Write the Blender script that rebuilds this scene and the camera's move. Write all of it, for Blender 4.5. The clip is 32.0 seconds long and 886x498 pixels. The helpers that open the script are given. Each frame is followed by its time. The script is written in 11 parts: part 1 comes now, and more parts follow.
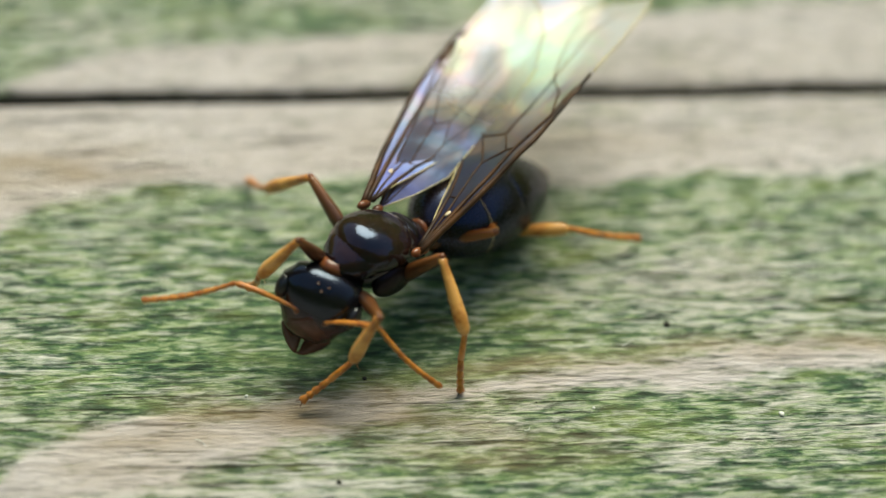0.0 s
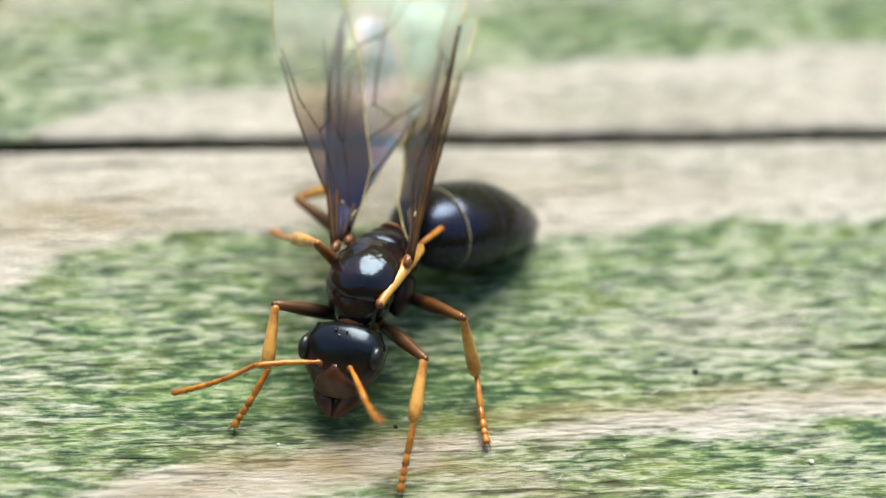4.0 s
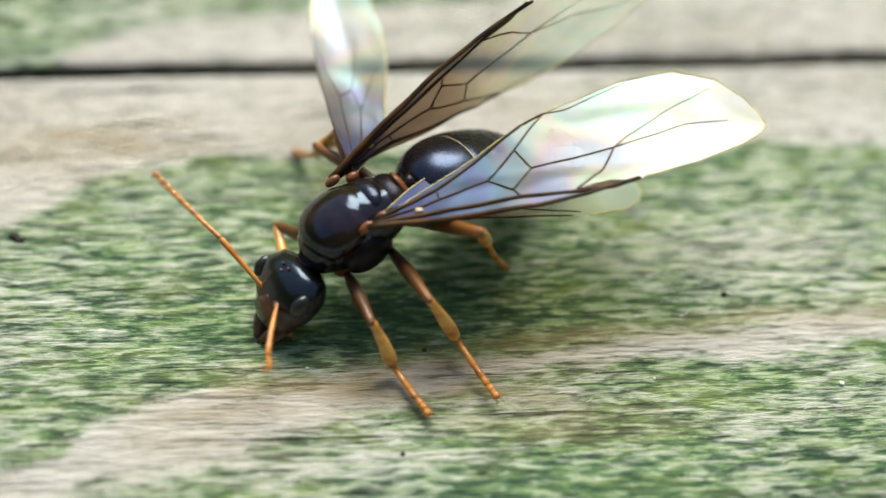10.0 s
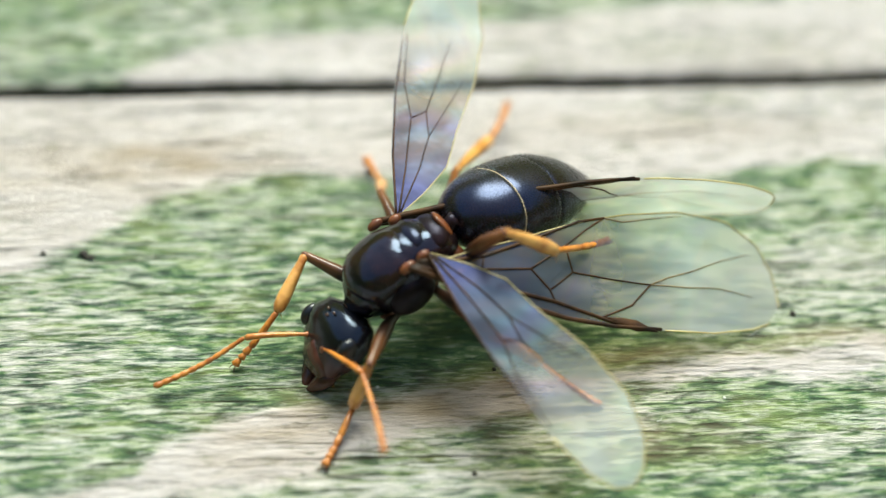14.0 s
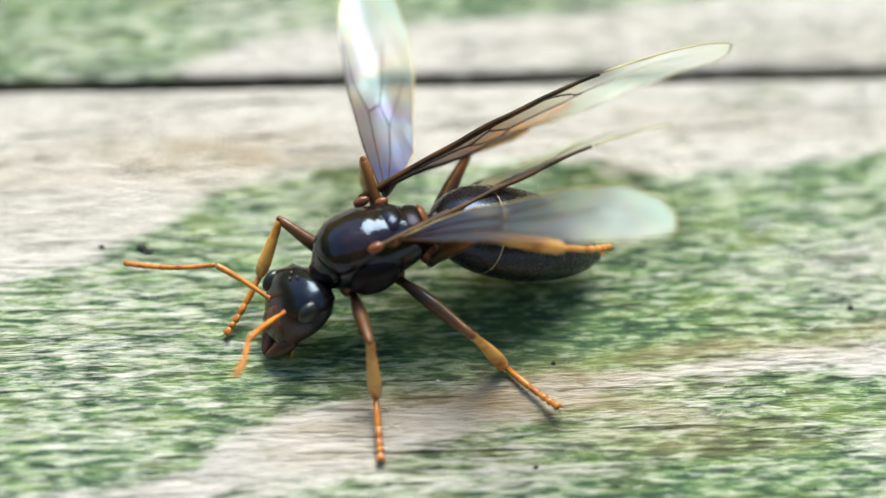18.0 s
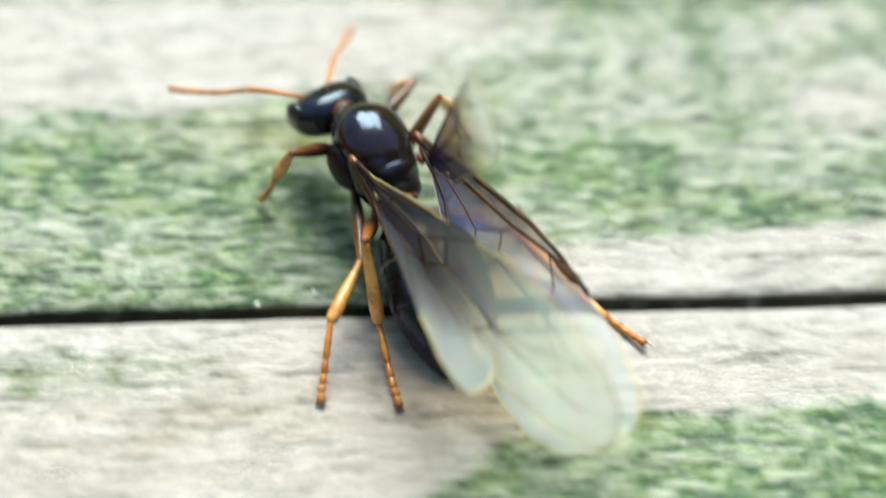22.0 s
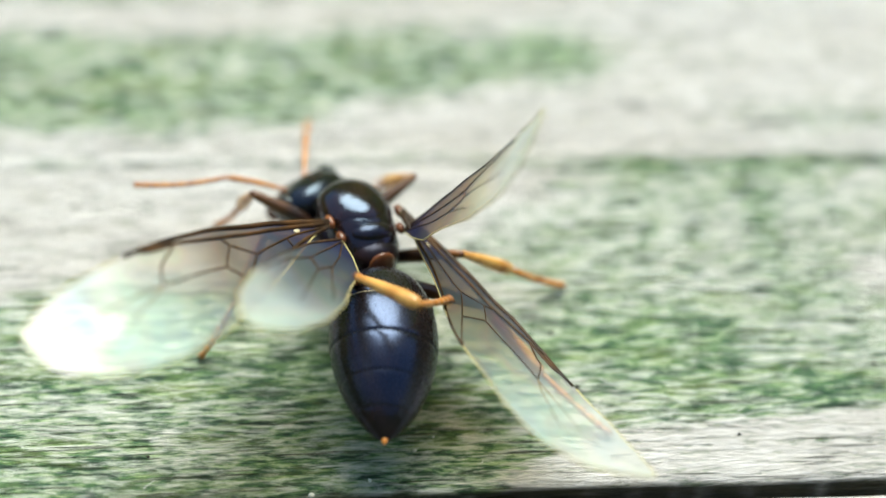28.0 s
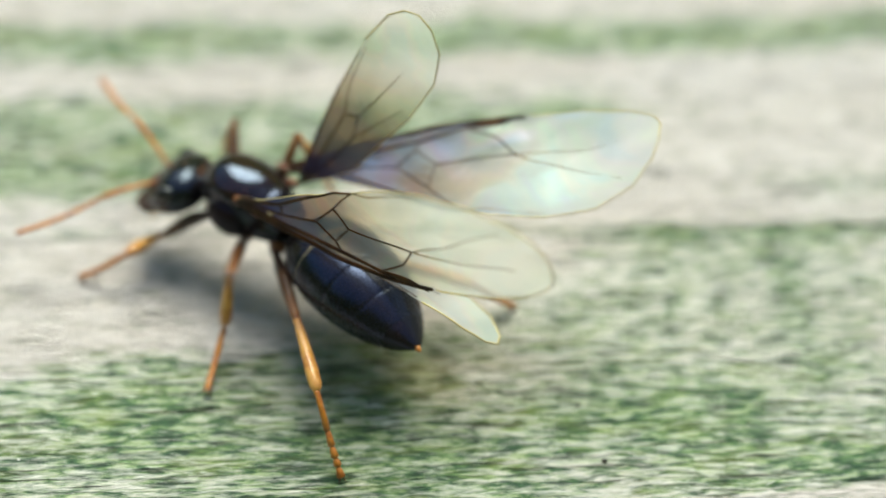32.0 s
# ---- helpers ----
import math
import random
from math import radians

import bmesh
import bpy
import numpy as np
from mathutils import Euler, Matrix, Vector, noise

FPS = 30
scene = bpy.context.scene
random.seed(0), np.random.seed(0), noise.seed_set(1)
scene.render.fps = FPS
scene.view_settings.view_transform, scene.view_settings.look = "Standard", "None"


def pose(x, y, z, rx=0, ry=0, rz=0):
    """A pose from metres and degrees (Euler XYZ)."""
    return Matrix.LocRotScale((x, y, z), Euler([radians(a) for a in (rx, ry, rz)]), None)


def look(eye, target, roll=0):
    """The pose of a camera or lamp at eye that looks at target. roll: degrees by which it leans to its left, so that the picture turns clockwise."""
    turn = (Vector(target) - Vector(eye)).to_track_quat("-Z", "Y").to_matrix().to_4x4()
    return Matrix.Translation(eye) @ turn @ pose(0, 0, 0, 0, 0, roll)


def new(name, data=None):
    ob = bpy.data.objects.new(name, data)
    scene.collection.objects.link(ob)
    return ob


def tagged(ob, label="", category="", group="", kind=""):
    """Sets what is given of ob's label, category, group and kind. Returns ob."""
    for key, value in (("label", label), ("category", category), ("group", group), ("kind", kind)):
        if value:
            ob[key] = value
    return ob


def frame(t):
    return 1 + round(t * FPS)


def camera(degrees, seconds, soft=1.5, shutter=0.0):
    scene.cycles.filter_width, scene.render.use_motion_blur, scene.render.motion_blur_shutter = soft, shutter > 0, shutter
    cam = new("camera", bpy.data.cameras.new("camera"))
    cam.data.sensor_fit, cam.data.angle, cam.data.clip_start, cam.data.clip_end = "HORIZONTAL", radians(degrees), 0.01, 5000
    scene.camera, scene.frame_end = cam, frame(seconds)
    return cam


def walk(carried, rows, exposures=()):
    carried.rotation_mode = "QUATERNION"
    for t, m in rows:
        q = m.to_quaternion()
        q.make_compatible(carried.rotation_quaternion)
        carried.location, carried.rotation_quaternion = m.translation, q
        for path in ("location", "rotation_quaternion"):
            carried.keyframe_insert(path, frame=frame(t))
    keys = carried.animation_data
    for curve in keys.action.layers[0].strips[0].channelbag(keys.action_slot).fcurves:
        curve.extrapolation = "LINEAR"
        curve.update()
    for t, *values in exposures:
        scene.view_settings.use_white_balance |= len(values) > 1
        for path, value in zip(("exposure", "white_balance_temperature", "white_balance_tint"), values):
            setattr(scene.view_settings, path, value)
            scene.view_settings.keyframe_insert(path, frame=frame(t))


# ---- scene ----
MM = 0.001


def mm(x, y, z, rx=0, ry=0, rz=0):
    """A pose from millimetres and degrees."""
    return pose(x * MM, y * MM, z * MM, rx, ry, rz)


# camera: a phone held close over the boards
cam = camera(24.0, 32.0, soft=1.4, shutter=1.0)
cam.data.dof.use_dof = True
cam.data.dof.focus_distance = 0.0437
cam.data.dof.aperture_fstop = 37.0
walk(cam, [
    (0, mm(2.589, -34.536, 33.699, 43.804, -2.657, -4.112)), (.5, mm(2.504, -34.352, 33.728, 43.768, -2.629, -4.121)), (1, mm(2.51, -34.047, 33.823,
    43.956, -2.666, -4.106)), (1.5, mm(2.317, -33.945, 34.131, 44.197, -2.614, -4.208)), (2, mm(1.749, -33.648, 34.396, 44.568, -2.61, -4.168)), (2.5,
    mm(1.567, -33.37, 34.474, 44.772, -2.612, -4.275)), (3, mm(1.698, -33.604, 34.33, 44.681, -2.646, -4.399)), (3.5, mm(1.703, -33.977, 34.199,
    44.547, -2.808, -4.275)), (5.5, mm(1.755, -34.441, 34.098, 44.285, -2.856, -4.451)), (6, mm(1.732, -34.383, 34.053, 44.061, -2.831, -4.514)),
    (6.5, mm(1.838, -34.337, 34.106, 44.039, -2.843, -4.643)), (7, mm(1.626, -34.359, 33.998, 43.724, -2.844, -4.63)), (7.5, mm(1.174, -34.31, 33.888,
    43.548, -2.78, -4.576)), (8, mm(1.212, -34.213, 33.944, 43.612, -2.824, -4.555)), (8.5, mm(1.043, -34.219, 33.768, 43.407, -2.797, -4.599)), (9,
    mm(.73, -34.284, 33.649, 42.929, -2.746, -4.492)), (9.5, mm(.79, -34.328, 33.627, 42.848, -2.787, -4.504)), (10, mm(1.024, -34.324, 33.646, 42.93,
    -2.786, -4.585)), (10.5, mm(.636, -34.354, 33.513, 42.624, -2.697, -4.389)), (11, mm(.271, -34.282, 33.592, 42.713, -2.576, -4.179)), (11.5,
    mm(.008, -34.283, 33.64, 42.828, -2.461, -4.097)), (12, mm(-.168, -34.187, 33.702, 42.907, -2.381, -4.018)), (12.5, mm(-.263, -34.159, 33.763,
    43.252, -2.349, -4.044)), (13, mm(.002, -34.098, 33.761, 43.357, -2.336, -4.114)), (13.5, mm(.194, -34.154, 33.744, 43.286, -2.342, -4.141)), (14,
    mm(.084, -34.153, 33.769, 43.193, -2.335, -4.053)), (14.5, mm(-.101, -34.134, 33.806, 43.27, -2.296, -4.094)), (16.5, mm(-.758, -34.091, 33.789,
    43.123, -2.259, -3.991)), (17, mm(-1.014, -34.032, 33.75, 42.854, -2.138, -3.817)), (17.5, mm(-1.006, -34.15, 33.719, 42.694, -2.134, -3.761)),
    (18, mm(-.956, -34.049, 33.818, 42.907, -2.164, -3.816)), (18.5, mm(-.665, -34.112, 33.79, 42.97, -2.194, -3.874)), (19, mm(-.858, -34.146,
    33.775, 42.912, -2.133, -3.834)), (19.5, mm(-1.145, -34.234, 33.893, 43.221, -2.074, -3.826)), (20, mm(-1.269, -34.224, 33.975, 43.551, -2.141,
    -3.939)), (20.5, mm(-2.157, -34.178, 34.003, 43.572, -2.197, -4.111)), (21, mm(-4.306, -33.336, 34.251, 43.927, -2.214, -4.083)), (21.5, mm(-6.05,
    -30.227, 33.952, 43.626, -2.321, -3.951)), (22, mm(-7.035, -26.519, 33.481, 42.991, -2.435, -3.972)), (22.5, mm(-8.199, -24.269, 33.714, 42.937,
    -2.564, -3.821)), (23, mm(-9.016, -23.177, 34.302, 43.452, -2.616, -3.897)), (23.5, mm(-9.499, -22.736, 34.52, 43.656, -2.601, -3.915)), (24,
    mm(-9.326, -22.576, 34.623, 44.369, -2.666, -3.968)), (24.5, mm(-9.491, -22.445, 34.587, 44.625, -2.585, -3.848)), (26.5, mm(-9.285, -23.218,
    34.471, 44.456, -2.532, -3.925)), (27, mm(-8.983, -23.248, 34.507, 44.646, -2.541, -3.963)), (27.5, mm(-8.622, -23.272, 34.389, 44.565, -2.545,
    -4.037)), (28, mm(-8.372, -23.461, 34.378, 44.447, -2.593, -4.301)), (28.5, mm(-8.441, -23.476, 34.294, 44.021, -2.587, -4.358)), (29, mm(-8.387,
    -23.351, 34.352, 43.981, -2.583, -4.344)), (29.5, mm(-8.241, -23.362, 34.443, 44.035, -2.627, -4.464)), (30, mm(-8.419, -23.309, 34.454, 43.835,
    -2.596, -4.414)), (30.5, mm(-8.594, -23.172, 34.533, 44.21, -2.509, -4.314)), (31, mm(-8.715, -23.038, 34.625, 44.544, -2.425, -4.26)), (31.5,
    mm(-8.744, -22.77, 34.783, 45.083, -2.417, -4.202)), (32, mm(-8.786, -22.64, 34.877, 45.28, -2.444, -4.22))], exposures=[(0, 0.90, 6960, -6), (1, 1.40, 6360, -9), (2, 1.14, 7010, -5), (3, 1.20, 7010, -4), (5.5, 1.49, 6320, -8), (8, 1.20, 6530, -6), (11, 1.18, 6620, -6), (12.5, 1.36, 6520, -7), (17, 1.42, 6310, -5), (19, 1.47, 6310, -4), (20.5, 1.48, 6170, -5), (22, 1.52, 6180, -8), (24, 1.39, 6180, -10), (26.5, 1.33, 6180, -9), (29, 1.41, 6130, -9), (29.8, 1.33, 6590, -4), (30.5, 1.41, 6670, -3), (32, 1.25, 6490, -8)])


# ---- light: bright hazy sky, sun high beyond the boards ----
SUN_EL, SUN_AZ = radians(58), radians(12)
world = bpy.data.worlds.new("sky")
scene.world = world
world.use_nodes = True
wn, wl = world.node_tree.nodes, world.node_tree.links
sky = wn.new("ShaderNodeTexSky")
sky.sky_type = "NISHITA"
sky.sun_disc = False
sky.sun_elevation, sky.sun_rotation = SUN_EL, SUN_AZ
sky.air_density, sky.dust_density, sky.ozone_density = 1.2, 1.1, 2.0
wn["Background"].inputs[1].default_value = 0.095
wl.new(sky.outputs[0], wn["Background"].inputs[0])

sun_data = bpy.data.lights.new("sun", "SUN")
sun_data.energy, sun_data.angle, sun_data.color = 3.1, radians(40), (1.0, 0.96, 0.90)
sun = new("sun", sun_data)
sun.matrix_world = look((0.3 * math.sin(SUN_AZ) * math.cos(SUN_EL), 0.3 * math.cos(SUN_AZ) * math.cos(SUN_EL), 0.3 * math.sin(SUN_EL)), (0, 0, 0))


# ---- materials ----
def material(name):
    m = bpy.data.materials.new(name)
    m.use_nodes = True
    nt = m.node_tree
    return m, nt, nt.nodes["Principled BSDF"]


def node(nt, kind, **inputs):
    n = nt.nodes.new(kind)
    for key, value in inputs.items():
        n.inputs[key.replace("_", " ")].default_value = value
    return n


def coords(nt, scale=(1, 1, 1), source="Object"):
    tc = nt.nodes.new("ShaderNodeTexCoord")
    mp = node(nt, "ShaderNodeMapping", Scale=scale)
    nt.links.new(tc.outputs[source], mp.inputs["Vector"])
    return mp.outputs["Vector"]


def noise_tex(nt, vec, scale, detail=4.0, rough=0.55, distort=0.0):
    n = node(nt, "ShaderNodeTexNoise", Scale=scale, Detail=detail, Roughness=rough, Distortion=distort)
    nt.links.new(vec, n.inputs["Vector"])
    return n.outputs["Fac"]


def ramp(nt, fac, stops):
    r = nt.nodes.new("ShaderNodeValToRGB")
    e = r.color_ramp.elements
    while len(e) < len(stops):
        e.new(0.5)
    for el, (p, c) in zip(e, stops):
        el.position, el.color = p, (*c, 1)
    nt.links.new(fac, r.inputs["Fac"])
    return r.outputs["Color"]


def mix(nt, fac, a, b, mode="MIX"):
    n = nt.nodes.new("ShaderNodeMix")
    n.data_type, n.blend_type = "RGBA", mode
    for sock, value in ((n.inputs[0], fac), (n.inputs[6], a), (n.inputs[7], b)):
        if hasattr(value, "links"):
            nt.links.new(value, sock)
        elif isinstance(value, (int, float)):
            sock.default_value = value
        else:
            sock.default_value = (*value, 1)
    return n.outputs[2]


def calc(nt, op, a, b=0.0, c=0.0, clamp=False):
    n = nt.nodes.new("ShaderNodeMath")
    n.operation, n.use_clamp = op, clamp
    for sock, value in zip(n.inputs, (a, b, c)):
        if hasattr(value, "links"):
            nt.links.new(value, sock)
        else:
            sock.default_value = value
    return n.outputs[0]


def bump(nt, bsdf, height, strength, distance):
    b = node(nt, "ShaderNodeBump", Strength=strength, Distance=distance)
    nt.links.new(height, b.inputs["Height"])
    nt.links.new(b.outputs[0], bsdf.inputs["Normal"])


def wood_material():
    m, nt, b = material("weathered_wood")
    geo = nt.nodes.new("ShaderNodeNewGeometry")

    def place(sx, sy):
        mp = node(nt, "ShaderNodeMapping", Scale=(sx, sy, sy))
        nt.links.new(geo.outputs["Position"], mp.inputs["Vector"])
        return mp.outputs["Vector"]
    fibre = noise_tex(nt, place(1500, 9000), 1.0, 6, 0.68, 0.3)
    fine = noise_tex(nt, place(2600, 17000), 1.0, 3, 0.6, 0.3)
    broad = noise_tex(nt, place(90, 420), 1.0, 4, 0.55, 0.4)
    clump = noise_tex(nt, place(1500, 6000), 1.0, 5, 0.64, 0.3)
    patch = noise_tex(nt, place(260, 1000), 1.0, 4, 0.6, 0.4)
    crack = noise_tex(nt, place(420, 11000), 1.0, 4, 0.6, 0.15)
    at = nt.nodes.new("ShaderNodeAttribute")
    at.attribute_name = "algae"
    edge_att = nt.nodes.new("ShaderNodeAttribute")
    edge_att.attribute_name = "edge_dark"
    # pale weathered timber
    pale = ramp(nt, fibre, [(0.28, (0.26, 0.215, 0.17)), (0.40, (0.51, 0.435, 0.385)), (0.52, (0.71, 0.615, 0.575)), (0.70, (0.88, 0.79, 0.765))])
    warm = ramp(nt, broad, [(0.30, (0.60, 0.50, 0.435)), (0.55, (0.71, 0.62, 0.58)), (0.75, (0.81, 0.735, 0.72))])
    timber = mix(nt, 0.40, pale, warm)
    # algae film: broken up along the grain, thick in the pores
    streak = calc(nt, "ADD", calc(nt, "MULTIPLY", fibre, 0.62), calc(nt, "MULTIPLY", clump, 0.38))
    worn = calc(nt, "MULTIPLY", calc(nt, "SUBTRACT", 0.49, streak), 6.0)
    cover = calc(nt, "ADD", calc(nt, "SUBTRACT", calc(nt, "MULTIPLY", at.outputs["Fac"], 1.08), 0.17), worn)
    cover = calc(nt, "ADD", cover, calc(nt, "MULTIPLY", calc(nt, "SUBTRACT", patch, 0.5), 0.6), clamp=True)
    green = ramp(nt, clump, [(0.36, (0.005, 0.022, 0.010)), (0.44, (0.025, 0.086, 0.032)), (0.52, (0.150, 0.255, 0.078)), (0.61, (0.51, 0.58, 0.30))])
    green = mix(nt, calc(nt, "MULTIPLY", patch, 0.35), green, (0.050, 0.120, 0.062))
    olive = calc(nt, "MULTIPLY", calc(nt, "SUBTRACT", noise_tex(nt, place(420, 1400), 1.0, 4, 0.6, 0.3), 0.50), 5.0, clamp=True)
    green = mix(nt, calc(nt, "MULTIPLY", olive, 0.50), green, (0.30, 0.34, 0.070))
    # the thickest growth is dark and dense
    thick = calc(nt, "MULTIPLY", calc(nt, "SUBTRACT", at.outputs["Fac"], 1.02), 1.5, clamp=True)
    green = mix(nt, calc(nt, "MULTIPLY", thick, 0.62), green, mix(nt, clump, (0.004, 0.022, 0.010), (0.085, 0.18, 0.060)))
    # a thin pale green bloom lies over the bare fibres inside the algae
    bloom = calc(nt, "MULTIPLY", calc(nt, "SUBTRACT", at.outputs["Fac"], 0.25), 0.75, clamp=True)
    bloom = calc(nt, "MULTIPLY", bloom, calc(nt, "SUBTRACT", 1.0, calc(nt, "MULTIPLY", thick, 0.5)))
    timber = mix(nt, bloom, timber, mix(nt, fibre, (0.28, 0.32, 0.18), (0.90, 0.90, 0.76)))
    col = mix(nt, calc(nt, "MULTIPLY", cover, 0.93), timber, green)
    # open pores and hairline cracks
    line = calc(nt, "MULTIPLY", calc(nt, "SUBTRACT", 0.40, crack), 11.0, clamp=True)
    col = mix(nt, calc(nt, "MULTIPLY", line, 0.85), col, (0.022, 0.026, 0.014))
    pore = calc(nt, "MULTIPLY", calc(nt, "SUBTRACT", 0.37, fine), 7.0, clamp=True)
    col = mix(nt, calc(nt, "MULTIPLY", pore, 0.6), col, (0.05, 0.055, 0.035))
    speck = calc(nt, "LESS_THAN", noise_tex(nt, place(3800, 5200), 1.0, 2, 0.5), 0.20)
    col = mix(nt, calc(nt, "MULTIPLY", speck, 0.85), col, (0.02, 0.02, 0.015))
    # brown stains, and the ant's shade painted in brown at a few places
    tan = nt.nodes.new("ShaderNodeAttribute")
    tan.attribute_name = "stain_shade"
    col = mix(nt, calc(nt, "MULTIPLY", tan.outputs["Fac"], calc(nt, "ADD", patch, 0.25)), col, mix(nt, fibre, (0.20, 0.125, 0.055), (0.60, 0.43, 0.24)))
    # near-black brown on edges and gap walls, so the gaps read dark
    edge_col = ramp(nt, patch, [(0.35, (0.012, 0.012, 0.006)), (0.65, (0.070, 0.055, 0.022))])
    col = mix(nt, edge_att.outputs["Fac"], col, edge_col)
    nt.links.new(col, b.inputs["Base Color"])
    b.inputs["Roughness"].default_value = 0.68
    b.inputs["Specular IOR Level"].default_value = 0.15
    h = calc(nt, "ADD", calc(nt, "MULTIPLY", fibre, 0.8), calc(nt, "ADD", calc(nt, "MULTIPLY", fine, 0.35), calc(nt, "MULTIPLY", clump, 0.35)))
    h = calc(nt, "SUBTRACT", h, calc(nt, "MULTIPLY", line, 0.5))
    bump(nt, b, h, 1.0, 0.00026)
    return m


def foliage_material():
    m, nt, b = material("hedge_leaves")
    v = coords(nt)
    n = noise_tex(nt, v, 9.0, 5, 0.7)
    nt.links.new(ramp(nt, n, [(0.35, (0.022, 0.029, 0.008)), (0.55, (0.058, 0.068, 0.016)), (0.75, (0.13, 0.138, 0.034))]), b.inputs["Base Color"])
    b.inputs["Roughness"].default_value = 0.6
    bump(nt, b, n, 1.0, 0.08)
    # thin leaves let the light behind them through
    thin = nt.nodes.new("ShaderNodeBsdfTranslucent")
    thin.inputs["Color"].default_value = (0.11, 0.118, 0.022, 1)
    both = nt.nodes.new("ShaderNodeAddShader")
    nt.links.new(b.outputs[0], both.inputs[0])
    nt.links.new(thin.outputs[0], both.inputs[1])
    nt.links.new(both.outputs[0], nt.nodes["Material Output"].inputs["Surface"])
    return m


def chitin(name, dark, light, rough, spread=(0.35, 0.7), coat=0.5, scale=1400.0, gloss=0.42, tint=(1, 1, 1), dent=0.35):
    m, nt, b = material(name)
    v = coords(nt)
    big = noise_tex(nt, v, scale, 4, 0.6)
    tiny = noise_tex(nt, v, scale * 14, 3, 0.6)
    col = ramp(nt, big, [(spread[0], dark), (spread[1], light)])
    nt.links.new(col, b.inputs["Base Color"])
    nt.links.new(calc(nt, "ADD", calc(nt, "MULTIPLY", tiny, 0.12), rough - 0.06), b.inputs["Roughness"])
    b.inputs["Coat Weight"].default_value = coat
    b.inputs["Coat Roughness"].default_value = 0.07
    b.inputs["Specular IOR Level"].default_value = gloss
    b.inputs["Specular Tint"].default_value = (*tint, 1)
    dents = noise_tex(nt, v, 2600.0, 2, 0.5)
    bump(nt, b, calc(nt, "ADD", dents, calc(nt, "MULTIPLY", tiny, 0.05)), dent, 0.00007)
    return m


def graded(name, near, far, x0, x1, rough=0.32, coat=0.35, tint=(1, 1, 1)):
    """Chitin whose colour changes along the part, from x0 to x1 millimetres."""
    m, nt, b = material(name)
    v = coords(nt)
    sep = nt.nodes.new("ShaderNodeSeparateXYZ")
    nt.links.new(v, sep.inputs[0])
    big = noise_tex(nt, v, 1500.0, 4, 0.6)
    tiny = noise_tex(nt, v, 17000.0, 3, 0.6)
    u = calc(nt, "DIVIDE", calc(nt, "SUBTRACT", sep.outputs["X"], x0 * MM), (x1 - x0) * MM)
    u = calc(nt, "ADD", u, calc(nt, "MULTIPLY", calc(nt, "SUBTRACT", big, 0.5), 0.7), clamp=True)
    nt.links.new(mix(nt, u, near, far), b.inputs["Base Color"])
    nt.links.new(calc(nt, "ADD", calc(nt, "MULTIPLY", tiny, 0.14), rough - 0.07), b.inputs["Roughness"])
    b.inputs["Coat Weight"].default_value = coat
    b.inputs["Coat Roughness"].default_value = 0.15
    b.inputs["Specular Tint"].default_value = (*tint, 1)
    bump(nt, b, tiny, 0.12, 0.00003)
    return m


